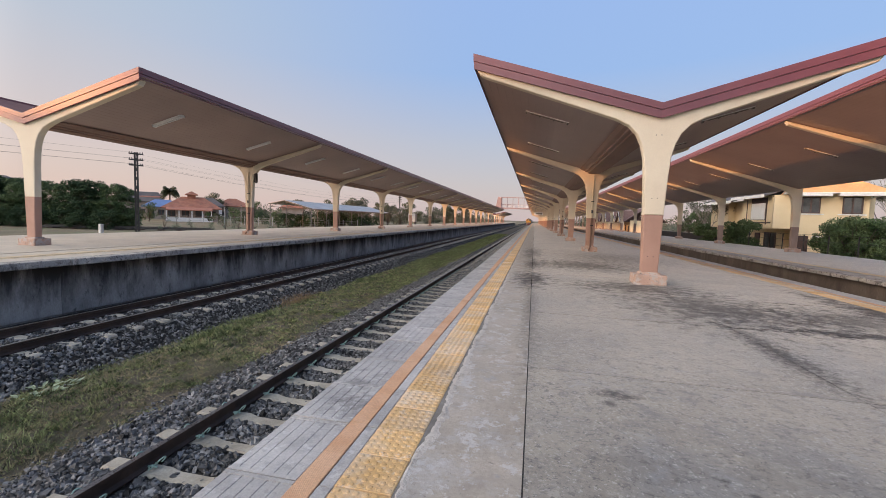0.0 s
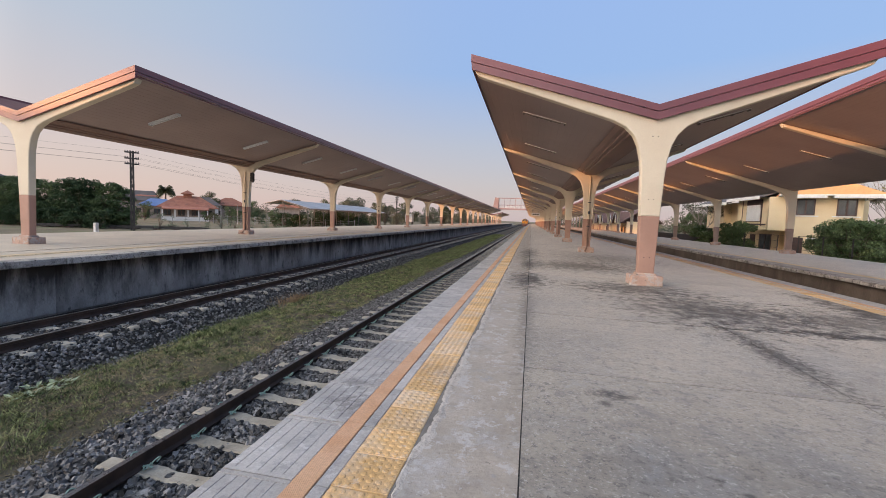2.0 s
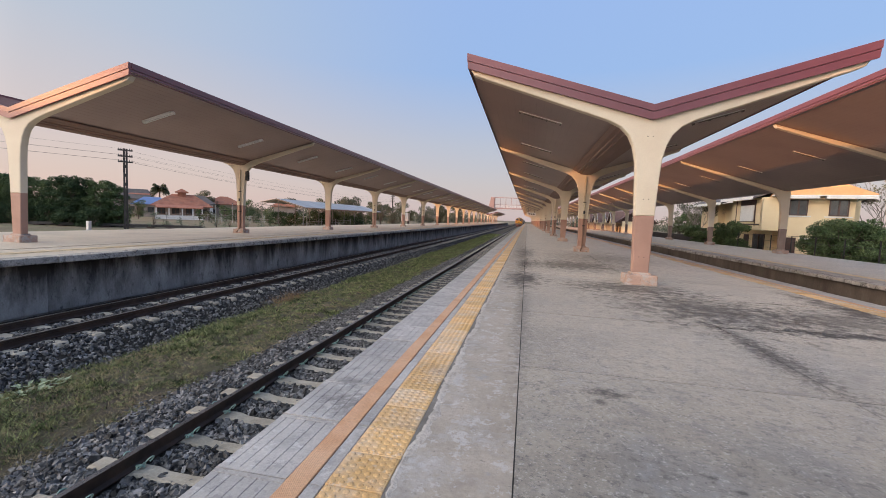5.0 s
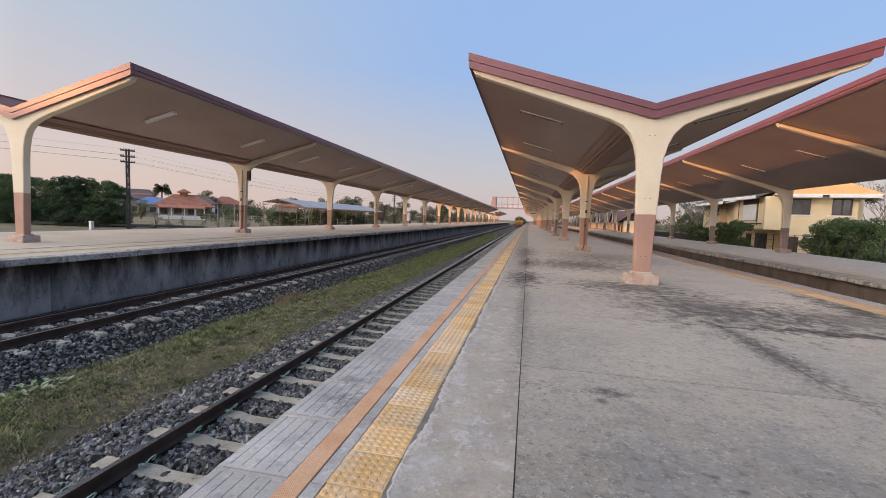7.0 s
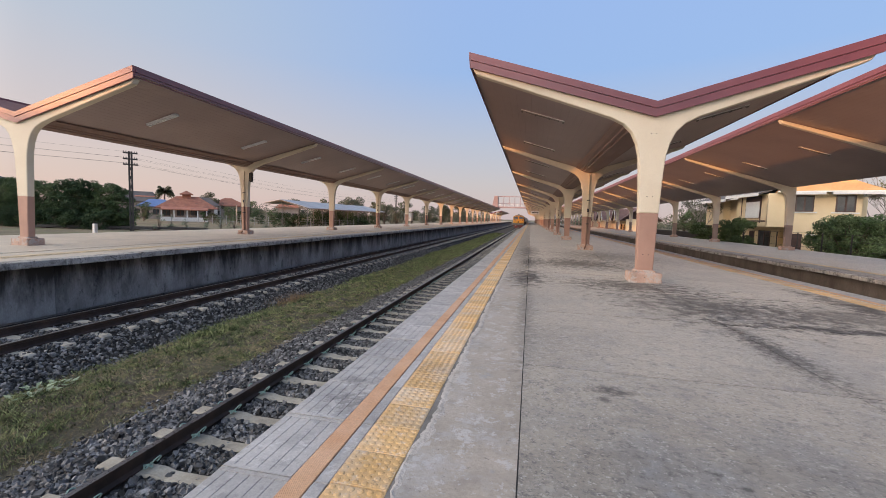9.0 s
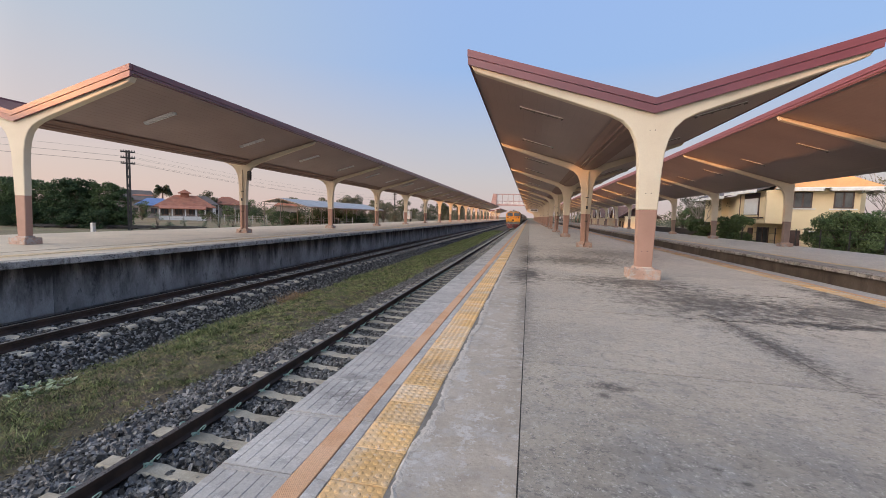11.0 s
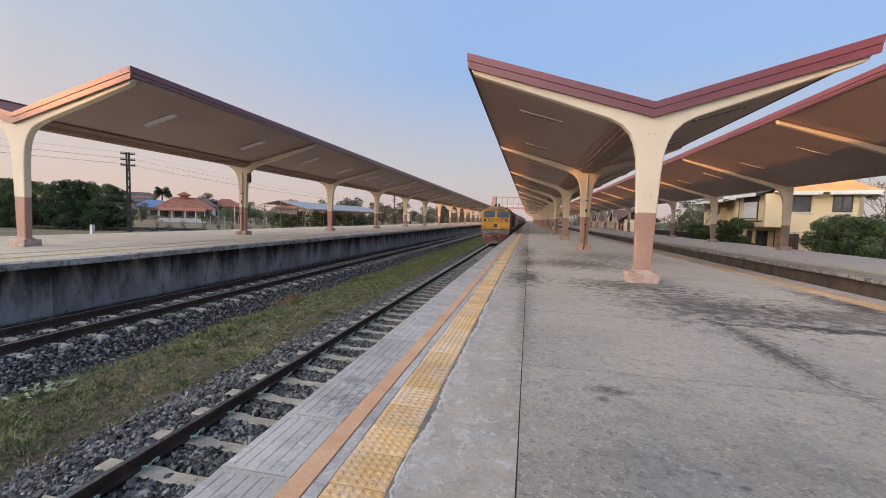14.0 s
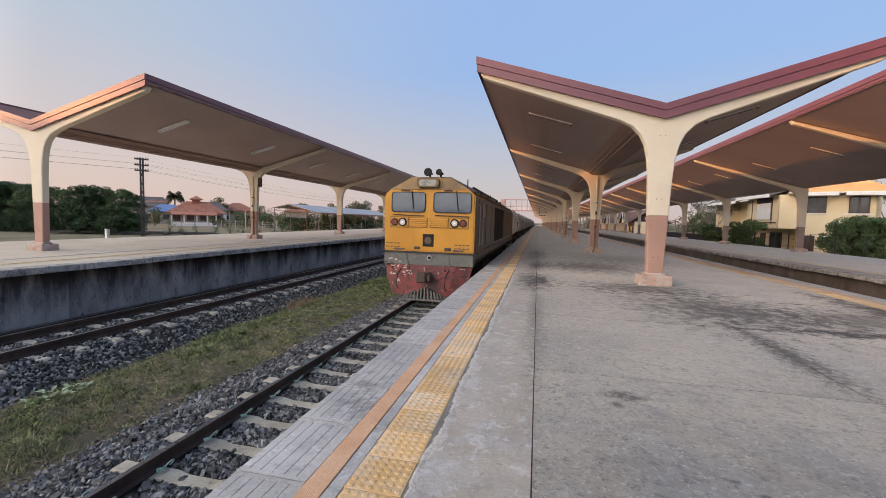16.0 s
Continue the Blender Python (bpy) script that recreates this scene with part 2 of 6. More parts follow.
M_WALL = mat("stained_wall_concrete", (0.205, 0.198, 0.186), (0.41, 0.395, 0.37), 0.85, 0.9, 30, 0.3, 0.01, stain=(0.075, 0.074, 0.073), stain_scale=0.8, stain_at=0.56, stretch=(1, 1, 0.5), top_dark=(-0.10, 1.0, (0.016, 0.015, 0.015)),
             flakes=(((0.36, 0.345, 0.32), 1.7, 0.56, 0.12, 0.5), ((0.04, 0.04, 0.04), 2.6, 0.57, 0.08, 0.7), ((0.07, 0.068, 0.066), 8.0, 0.60, 0.05, 0.6)))
M_EDGE = mat("edge_concrete", (0.33, 0.31, 0.285), (0.51, 0.48, 0.43), 0.85, 2.5, 40, 0.4, 0.01, stain=(0.05, 0.045, 0.04), stain_scale=4.0, stain_at=0.495, rand=0.15, flakes=(((0.03, 0.028, 0.026), 9.0, 0.57, 0.04, 0.8),))
M_STONE = mat("ballast_stone", (0.042, 0.0425, 0.043), (0.205, 0.203, 0.20), 0.65, 9, 60, 0.3, 0.004, island=0.95, stain=(0.28, 0.275, 0.265), stain_scale=7, stain_at=0.60, spec=0.4)
M_BED = mat("ballast_bed", (0.030, 0.0285, 0.027), (0.060, 0.057, 0.053), 0.95, 6, 40, 1.0, 0.04, spec=0.2)
M_SOIL = mat("dry_soil", (0.075, 0.062, 0.043), (0.145, 0.12, 0.085), 0.95, 1.6, 40, 0.9, 0.03, stain=(0.07, 0.08, 0.035), stain_scale=0.5, stain_at=0.5)
M_FIELD = mat("dry_grass_field", (0.15, 0.128, 0.072), (0.23, 0.185, 0.115), 0.95, 0.25, 8, 0.8, 0.05, stain=(0.12, 0.15, 0.06), stain_scale=0.12, stain_at=0.5)
M_STRAW = mat("dry_straw", (0.22, 0.175, 0.10), (0.37, 0.305, 0.18), 0.85, 0.8, 14, 0, island=0.5, spec=0.2)
M_TUFT = mat("reddish_dry_grass", (0.24, 0.15, 0.085), (0.38, 0.27, 0.16), 0.85, 3, 20, 0, island=0.5, spec=0.2)
M_FADED = mat("faded_tactile_strip", (0.60, 0.475, 0.29), (0.69, 0.56, 0.37), 0.75, 2, 40, 0.2, 0.004, stain=(0.36, 0.32, 0.27), stain_scale=1.5, stain_at=0.58)
M_GRASS = mat("grass_blades", (0.050, 0.080, 0.028), (0.315, 0.340, 0.150), 0.75, 5.0, 12, 0, island=0.95, spec=0.2)
M_SLEEPER = mat("concrete_sleeper", (0.33, 0.298, 0.236), (0.475, 0.432, 0.35), 0.85, 4, 50, 0.4, 0.006, stain=(0.22, 0.185, 0.145), stain_scale=3, stain_at=0.56, rand=0.14)
M_RAIL = mat("rusty_rail", (0.036, 0.026, 0.022), (0.078, 0.050, 0.038), 0.65, 3, 50, 0.3, 0.003, spec=0.4)
M_RAILTOP = mat("worn_rail_head", (0.15, 0.135, 0.13), (0.21, 0.19, 0.18), 0.30, 3, 50, 0.05, 0.001, metal=0.8)
M_CLIP = mat("green_clip", (0.23, 0.37, 0.315), (0.36, 0.50, 0.44), 0.45, 20, 90, 0.1, 0.001)
M_CREAM = mat("cream_paint", (0.69, 0.60, 0.455), (0.75, 0.67, 0.52), 0.6, 0.8, 35, 0.12, 0.004, stain=(0.62, 0.52, 0.38), stain_scale=0.9, stain_at=0.66, grit=0.2)
M_BAND = mat("brown_pink_paint", (0.38, 0.225, 0.17), (0.45, 0.275, 0.21), 0.6, 1.2, 35, 0.15, 0.004, stain=(0.36, 0.20, 0.15), stain_scale=1.5, stain_at=0.64, grit=0.25)
# the band paint again for the east columns, with their shade mixed in
M_BANDSHADE = mat("grey_brown_paint", (0.285, 0.205, 0.168), (0.345, 0.25, 0.205), 0.65, 1.2, 35, 0.15, 0.004, stain=(0.24, 0.175, 0.145), stain_scale=1.5, stain_at=0.62, grit=0.3)
M_PLINTH = mat("worn_plinth_paint", (0.46, 0.31, 0.24), (0.54, 0.38, 0.30), 0.8, 2.5, 45, 0.4, 0.008, stain=(0.20, 0.165, 0.15), stain_scale=5, stain_at=0.51, flakes=(((0.50, 0.46, 0.42), 5.0, 0.51, 0.05, 0.75), ((0.15, 0.135, 0.125), 4.0, 0.54, 0.06, 0.6), ((0.10, 0.085, 0.08), 16.0, 0.6, 0.03, 0.7)))
M_FASCIA = mat("maroon_sheet", (0.158, 0.047, 0.058), (0.192, 0.060, 0.072), 0.36, 0.6, 30, 0.0, 0.002, grit=0.06, spec=0.65)
M_ROOF = mat("weathered_maroon_roof_sheet", (0.125, 0.050, 0.046), (0.175, 0.072, 0.064), 0.7, 0.6, 30, 0.1, 0.003, grit=0.3, spec=0.25)
M_SOFFIT = mat("brown_soffit_sheet", (0.35, 0.255, 0.232), (0.41, 0.302, 0.275), 0.40, 0.4, 25, 0.05, 0.003, grit=0.2)
M_GUTTER = mat("dark_gutter_casing", (0.25, 0.155, 0.125), (0.30, 0.19, 0.15), 0.55, 0.5, 25, 0.05, 0.003)
M_LAMP = mat("white_lamp_housing", (0.76, 0.75, 0.73), (0.82, 0.81, 0.79), 0.5, 3, 40, 0.05, 0.002)
M_FITTING = mat("dull_grey_fitting", (0.33, 0.28, 0.25), (0.40, 0.345, 0.31), 0.55, 3, 40, 0.05, 0.002)
M_TUBE = mat("unlit_tube", (0.86, 0.855, 0.84), (0.90, 0.895, 0.88), 0.25, 3, 40, 0.0)
M_PIPE = mat("painted_downpipe", (0.66, 0.55, 0.38), (0.72, 0.61, 0.44), 0.5, 3, 40, 0.05, 0.002)
# brown paint, made darker for the shade on the further columns
M_PIPEFOOTSHADE = mat("brown_pipe_paint", (0.21, 0.125, 0.088), (0.27, 0.165, 0.12), 0.6, 2, 40, 0.1, 0.002)
M_IRON = mat("dark_iron", (0.03, 0.028, 0.026), (0.06, 0.05, 0.045), 0.6, 4, 40, 0.2, 0.004)
M_STEEL = mat("grey_galvanised_steel", (0.36, 0.36, 0.36), (0.46, 0.46, 0.45), 0.5, 3, 40, 0.1, 0.002, metal=0.3)
M_WHITE = mat("white_paint", (0.74, 0.73, 0.70), (0.82, 0.81, 0.78), 0.6, 1.5, 30, 0.1, 0.003, stain=(0.5, 0.47, 0.42), stain_scale=1, stain_at=0.66)
M_YWALL = mat("yellow_house_render", (0.77, 0.615, 0.375), (0.83, 0.68, 0.44), 0.8, 0.5, 30, 0.2, 0.005, stain=(0.6, 0.46, 0.25), stain_scale=0.7, stain_at=0.68, grit=0.3)
# the low sun's orange is put into this roof's base colour
M_SUNROOF = mat("orange_roof_render", (0.80, 0.42, 0.18), (0.86, 0.50, 0.24), 0.8, 0.6, 20, 0.2, 0.01)
M_DWOOD = mat("dark_wood_frame", (0.055, 0.03, 0.025), (0.09, 0.05, 0.04), 0.5, 3, 40, 0.1, 0.003)
M_PANE = mat("dim_window_pane", (0.05, 0.055, 0.06), (0.09, 0.095, 0.10), 0.12, 1, 10, 0.0)
M_TILE = mat("terracotta_roof_tile", (0.30, 0.115, 0.075), (0.42, 0.18, 0.11), 0.8, 1.2, 12, 0.5, 0.03, ribs=((0, 0, 5), 0.6), rand=0.1, stain=(0.20, 0.10, 0.075), stain_scale=0.9, stain_at=0.52)
M_DROOF = mat("dark_grey_roof_tile", (0.10, 0.09, 0.09), (0.15, 0.13, 0.12), 0.8, 0.7, 12, 0.4, 0.02, ribs=((0, 0, 5), 0.6))
M_MROOF = mat("maroon_roof_tile", (0.105, 0.062, 0.055), (0.165, 0.098, 0.085), 0.8, 0.7, 12, 0.4, 0.02, ribs=((0, 0, 5), 0.6))
M_BROOF = mat("blue_metal_roof", (0.11, 0.19, 0.40), (0.15, 0.245, 0.47), 0.5, 0.5, 20, 0.1, 0.005)
M_SHEDROOF = mat("pale_metal_roof", (0.36, 0.36, 0.365), (0.45, 0.45, 0.455), 0.55, 0.4, 20, 0.1, 0.005, ribs=((0, 6, 0), 0.7), stain=(0.26, 0.25, 0.24), stain_scale=0.3, stain_at=0.56)
M_HWALL = mat("house_wall_render", (0.30, 0.25, 0.215), (0.40, 0.335, 0.29), 0.85, 0.6, 20, 0.2, 0.005)
M_BARK = mat("bark", (0.10, 0.075, 0.055), (0.17, 0.13, 0.10), 0.9, 4, 25, 0.8, 0.02, stretch=(1, 1, 0.3))
M_PBARK = mat("pale_bark", (0.24, 0.20, 0.17), (0.34, 0.29, 0.25), 0.9, 4, 25, 0.6, 0.02, stretch=(1, 1, 0.3))
M_LEAF = mat("green_leaves", (0.055, 0.092, 0.036), (0.125, 0.172, 0.070), 0.65, 0.5, 8, 0, island=0.5, spec=0.25)
M_LEAF2 = mat("dark_leaves", (0.030, 0.056, 0.026), (0.065, 0.100, 0.044), 0.7, 0.5, 8, 0, island=0.45, spec=0.2)
M_LEAF4 = mat("mid_green_leaves", (0.070, 0.115, 0.046), (0.165, 0.215, 0.092), 0.6, 1.4, 8, 0, island=0.6, spec=0.2)
M_LEAF3 = mat("olive_leaves", (0.07, 0.085, 0.045), (0.13, 0.13, 0.07), 0.7, 0.7, 8, 0, island=0.5, spec=0.2)
M_LEAF5 = mat("hazy_olive_leaves", (0.10, 0.115, 0.085), (0.17, 0.175, 0.125), 0.8, 0.5, 8, 0, island=0.35, spec=0.1)
M_POST = mat("dark_painted_post", (0.13, 0.12, 0.11), (0.20, 0.185, 0.17), 0.6, 2, 30, 0.1, 0.003)
M_PALELEAF = mat("pale_grey_green_leaves", (0.12, 0.155, 0.095), (0.23, 0.27, 0.175), 0.6, 0.9, 8, 0, island=0.4, spec=0.3)
M_WEED = mat("pale_weed_leaves", (0.28, 0.36, 0.20), (0.40, 0.46, 0.30), 0.6, 3, 30, 0, rand=0.2)
M_LYELLOW = mat("locomotive_yellow", (0.54, 0.250, 0.020), (0.63, 0.308, 0.027), 0.42, 1.2, 30, 0.06, 0.003, stain=(0.36, 0.17, 0.03), stain_scale=1.6, stain_at=0.57, stretch=(1, 1, 0.35), grit=0.3, flakes=(((0.16, 0.08, 0.04), 6.0, 0.66, 0.02, 0.8), ((0.28, 0.14, 0.04), 14.0, 0.62, 0.05, 0.5)))
M_BROW = mat("soot_browned_yellow", (0.20, 0.12, 0.04), (0.32, 0.19, 0.055), 0.5, 1.5, 25, 0.1, 0.004, stain=(0.10, 0.065, 0.035), stain_scale=1.6, stain_at=0.54)
M_RUSTIRON = mat("rusty_brown_casting", (0.055, 0.038, 0.030), (0.105, 0.068, 0.052), 0.75, 5, 40, 0.4, 0.006, stain=(0.03, 0.025, 0.022), stain_scale=4, stain_at=0.55)
M_LDIRTSHADE = mat("sooty_yellow_brown", (0.13, 0.08, 0.045), (0.20, 0.125, 0.06), 0.6, 1.0, 20, 0.1, 0.004, stain=(0.09, 0.06, 0.04), stain_scale=1.2, stain_at=0.52)
M_LSIDE = mat("sooty_brown_side", (0.055, 0.040, 0.036), (0.14, 0.096, 0.078), 0.38, 1.0, 20, 0.1, 0.004, stain=(0.026, 0.021, 0.02), stain_scale=0.9, stain_at=0.52, stretch=(1, 1, 0.35))
M_LRED = mat("chipped_red_plough", (0.15, 0.025, 0.023), (0.225, 0.037, 0.031), 0.6, 2.0, 30, 0.2, 0.006, stain=(0.04, 0.024, 0.02), stain_scale=2.2, stain_at=0.47, grit=0.6, flakes=(((0.03, 0.02, 0.018), 5.0, 0.55, 0.04, 0.8), ((0.55, 0.45, 0.41), 4.5, 0.595, 0.02, 0.9)))
M_CHIP = mat("flaked_pale_primer", (0.50, 0.38, 0.33), (0.62, 0.52, 0.47), 0.8, 8, 60, 0.2, 0.002, stain=(0.25, 0.06, 0.05), stain_scale=14, stain_at=0.5)
M_LGREY = mat("grey_buffer_beam", (0.12, 0.124, 0.112), (0.185, 0.188, 0.17), 0.6, 2.0, 30, 0.15, 0.004, stain=(0.05, 0.045, 0.04), stain_scale=2, stain_at=0.55, flakes=(((0.30, 0.10, 0.08), 4.0, 0.62, 0.03, 0.8), ((0.45, 0.40, 0.36), 6.0, 0.66, 0.03, 0.8)))
M_RUBBER = mat("black_rubber", (0.012, 0.011, 0.011), (0.022, 0.02, 0.02), 0.85, 5, 40, 0.1, 0.002)
M_CABGLASS = mat("reflecting_cab_glass", (0.065, 0.088, 0.122), (0.095, 0.125, 0.168), 0.06, 0.9, 6, 0.0, grit=0.1, spec=0.6)
M_LENS = mat("clear_headlamp_lens", (0.46, 0.46, 0.44), (0.66, 0.65, 0.62), 0.10, 9, 40, 0.05, 0.001)
M_TOPLENS = mat("dusty_green_lens", (0.20, 0.21, 0.18), (0.34, 0.35, 0.30), 0.15, 9, 40, 0.05, 0.001)
M_HEAD = glow_mat("lit_headlamp", (0.7, 0.66, 0.58), 0.25)
M_REDLENS = mat("red_tail_lens", (0.16, 0.035, 0.02), (0.22, 0.05, 0.03), 0.25, 6, 40, 0.05, 0.001)
M_TANK = mat("pale_grey_tank", (0.72, 0.70, 0.67), (0.80, 0.77, 0.74), 0.5, 0.8, 20, 0.1, 0.004, stain=(0.30, 0.26, 0.23), stain_scale=0.7, stain_at=0.60)
M_TANK2 = mat("sooty_grey_tank", (0.38, 0.345, 0.335), (0.50, 0.46, 0.445), 0.55, 0.8, 20, 0.1, 0.004, stain=(0.20, 0.165, 0.155), stain_scale=0.7, stain_at=0.54)
M_BRIDGE = mat("red_bridge_steel", (0.28, 0.20, 0.195), (0.34, 0.25, 0.245), 0.6, 1, 20, 0.1, 0.004)
M_SIGN = mat("white_sign_board", (0.78, 0.77, 0.74), (0.84, 0.83, 0.80), 0.5, 2, 30, 0.0)
M_INK = mat("dark_lettering", (0.03, 0.03, 0.035), (0.05, 0.05, 0.055), 0.6, 2, 30, 0.0)
M_JOINT = mat("dirt_filled_joint", (0.15, 0.137, 0.12), (0.25, 0.23, 0.20), 0.9, 4, 40, 0.3, 0.004, stain=(0.25, 0.235, 0.21), stain_scale=5, stain_at=0.62)
M_WIRE = mat("black_wire", (0.05, 0.048, 0.048), (0.07, 0.068, 0.066), 0.6, 2, 30, 0.0)


# ---------------------------------------------------------------- mesh helpers
def part(name, bm, material, parent=None, label="", smooth=False):
    me = bpy.data.meshes.new(name)
    bm.normal_update()
    bm.to_mesh(me)
    bm.free()
    me.materials.append(material)
    if smooth:
        me.polygons.foreach_set("use_smooth", [True] * len(me.polygons))
    ob = new(name, me)
    ob.parent = parent
    if label:
        tagged(ob, label)
    return ob


def again(ob, name, m, parent=None):
    """A further piece on the same mesh."""
    o = new(name, ob.data)
    o.parent = parent
    o.matrix_basis = m
    return o


def base(name, m, label, category, group="", kind=""):
    ob = new(name)
    ob.empty_display_size = 0.2
    ob.matrix_basis = m
    return tagged(ob, label, category, group, kind)


def box(bm, x0, x1, y0, y1, z0, z1, bevel=0.0):
    vs = [bm.verts.new((x, y, z)) for z in (z0, z1) for y in (y0, y1) for x in (x0, x1)]
    fs = [bm.faces.new([vs[i] for i in f]) for f in ((0, 2, 3, 1), (4, 5, 7, 6), (0, 1, 5, 4), (2, 6, 7, 3), (0, 4, 6, 2), (1, 3, 7, 5))]
    if bevel:
        es = list({e for f in fs for e in f.edges})
        bmesh.ops.bevel(bm, geom=es, offset=bevel, segments=1, affect="EDGES")
    return bm


def B(*a, bevel=0.0):
    return box(bmesh.new(), *a, bevel=bevel)


def prism(bm, pts, axis, lo, hi):
    """A closed outline, pushed along an axis. pts: (a, b) in the other two axes, in the order x, y, z."""
    def at(a, b, c):
        return {"x": (c, a, b), "y": (a, c, b), "z": (a, b, c)}[axis]
    v0 = [bm.verts.new(at(a, b, lo)) for a, b in pts]
    v1 = [bm.verts.new(at(a, b, hi)) for a, b in pts]
    n = len(pts)
    bm.faces.new(v0)
    bm.faces.new(list(reversed(v1)))
    for i in range(n):
        j = (i + 1) % n
        bm.faces.new((v0[i], v1[i], v1[j], v0[j]))
    bmesh.ops.recalc_face_normals(bm, faces=bm.faces)
    return bm


def P(pts, axis, lo, hi):
    return prism(bmesh.new(), pts, axis, lo, hi)


def rod(bm, p0, p1, r0, r1=None, seg=8):
    p0, p1 = Vector(p0), Vector(p1)
    r1 = r0 if r1 is None else r1
    q = (p1 - p0).to_track_quat("Z", "Y")
    a, b = [], []
    for i in range(seg):
        d = q @ Vector((math.cos(2 * math.pi * i / seg), math.sin(2 * math.pi * i / seg), 0))
        a.append(bm.verts.new(p0 + d * r0))
        b.append(bm.verts.new(p1 + d * r1))
    bm.faces.new(list(reversed(a)))
    bm.faces.new(b)
    for i in range(seg):
        j = (i + 1) % seg
        bm.faces.new((a[i], a[j], b[j], b[i]))
    return bm


def R(p0, p1, r0, r1=None, seg=8):
    return rod(bmesh.new(), p0, p1, r0, r1, seg)


def tube(bm, pts, r, seg=6):
    return wire(bm, pts, r, seg)


def soup(name, verts, faces, material, parent=None, label=""):
    """A mesh straight from arrays: verts (n, 3), faces (m, k)."""
    me = bpy.data.meshes.new(name)
    k = faces.shape[1]
    me.vertices.add(len(verts))
    me.vertices.foreach_set("co", np.ascontiguousarray(verts, dtype=np.float32).ravel())
    me.loops.add(faces.size)
    me.loops.foreach_set("vertex_index", np.ascontiguousarray(faces, dtype=np.int32).ravel())
    me.polygons.add(len(faces))
    me.polygons.foreach_set("loop_start", np.arange(0, faces.size, k, dtype=np.int32))
    me.polygons.foreach_set("use_smooth", np.zeros(len(faces), dtype=bool))
    me.update(calc_edges=True)
    me.materials.append(material)
    ob = new(name, me)
    ob.parent = parent
    if label:
        tagged(ob, label)
    return ob


def wire(bm, pts, r, seg=4):
    """One unbroken tube through the points."""
    last = None
    for i, p in enumerate(pts):
        d = (Vector(pts[min(i + 1, len(pts) - 1)]) - Vector(pts[max(i - 1, 0)])).to_track_quat("Z", "Y")
        now = [bm.verts.new(Vector(p) + d @ Vector((r * math.cos(2 * math.pi * k / seg), r * math.sin(2 * math.pi * k / seg), 0))) for k in range(seg)]
        if last:
            for k in range(seg):
                bm.faces.new((last[k], last[(k + 1) % seg], now[(k + 1) % seg], now[k]))
        last = now
    return bm


rng = np.random.default_rng(7)


# ---------------------------------------------------------------- ground and platforms
TRACK_1, RAIL_1 = -3.16, -1.12       # centre line and rail top of the track with the train
TRACK_2, RAIL_2 = -8.62, -0.92
EDGE_1, FAR_1 = -1.50, 6.70          # the platform that one stands on
EDGE_2, FAR_2 = -11.07, -20.9        # the platform across the tracks
EDGE_3, FAR_3, TOP_3 = 9.60, 17.2, -0.04
END = 262.0                          # far end of the platforms

bm = bmesh.new()
cut = [(-3000, -1.15), (-21.6, -1.15), (-20.8, -1.45), (17.0, -1.45), (17.9, -1.15), (3000, -1.15)]
ys = [-400, -60, 0, 60, 130, 300, 900, 4500]
grid = [[bm.verts.new((x, y, z)) for x, z in cut] for y in ys]
for r0, r1 in zip(grid, grid[1:]):
    for i in range(len(cut) - 1):
        bm.faces.new((r0[i], r0[i + 1], r1[i + 1], r1[i]))
ground = tagged(part("ground", bm, M_FIELD), "flat dry grass and soil around the railway station", "ground", kind="structure")


def strip(name, x0, x1, y0, y1, z0, z1, m, parent, label=""):
    return part(name, B(x0, x1, y0, y1, z0, z1), m, parent, label)


# the platform that one stands on: a concrete core, with deck panels, edge slabs and tiles laid on it
platform_1 = tagged(part("platform_1", B(EDGE_1 + 0.10, FAR_1 - 0.10, -30, END, -1.46, -0.07), M_WALL),
                    "worn grey concrete railway platform with yellow tactile strips", "platform", kind="structure")
# the platform across the tracks
platform_2 = tagged(part("platform_2", B(FAR_2, EDGE_2 - 0.42, -30, END, -1.46, -0.004), M_WALL),
                    "pale concrete platform with a stained dark side wall", "platform", kind="structure")
part("deck", B(FAR_2, -13.46, -30, END, -0.004, 0.008), M_DECK2, platform_2, "pale worn concrete deck")
strip("deck_border", -13.40, -12.72, -30, END, -0.004, 0.002, M_DECK2, platform_2)
strip("tactile_strip", -12.70, -12.41, -30, END, -0.004, 0.006, M_FADED, platform_2, "faded yellow tactile strip")
strip("grip_strip", -12.30, -12.18, -30, END, -0.004, 0.006, M_FADED, platform_2)
strip("deck_border", -12.16, EDGE_2 - 0.42, -30, END, -0.004, 0.002, M_DECK2, platform_2)
kerb = B(-0.41, 0.0, 0.004, 1.996, -0.15, 0.012, bevel=0.014)
kerb_2 = part("edge_stone", kerb, M_EDGE, platform_2)
kerb_2.matrix_basis = pose(EDGE_2, -8, 0)
for i in range(1, 134):
    again(kerb_2, "edge_stone", pose(EDGE_2 + random.uniform(-0.008, 0.008), -8 + 2 * i, random.uniform(-0.010, 0.003)), platform_2)
# panels of the side wall, with open joints
wall_panel = part("wall_panel", B(-0.02, 0.0, 0.001, 3.999, -1.40, -0.10, bevel=0.0015), M_WALL, platform_2, "stained concrete wall panel, darker towards the top")
wall_panel.matrix_basis = pose(EDGE_2 - 0.38, -8, 0)
for i in range(1, 67):
    again(wall_panel, "wall_panel", pose(EDGE_2 - 0.38 + random.uniform(-0.006, 0.006), -8 + 4 * i, 0), platform_2)

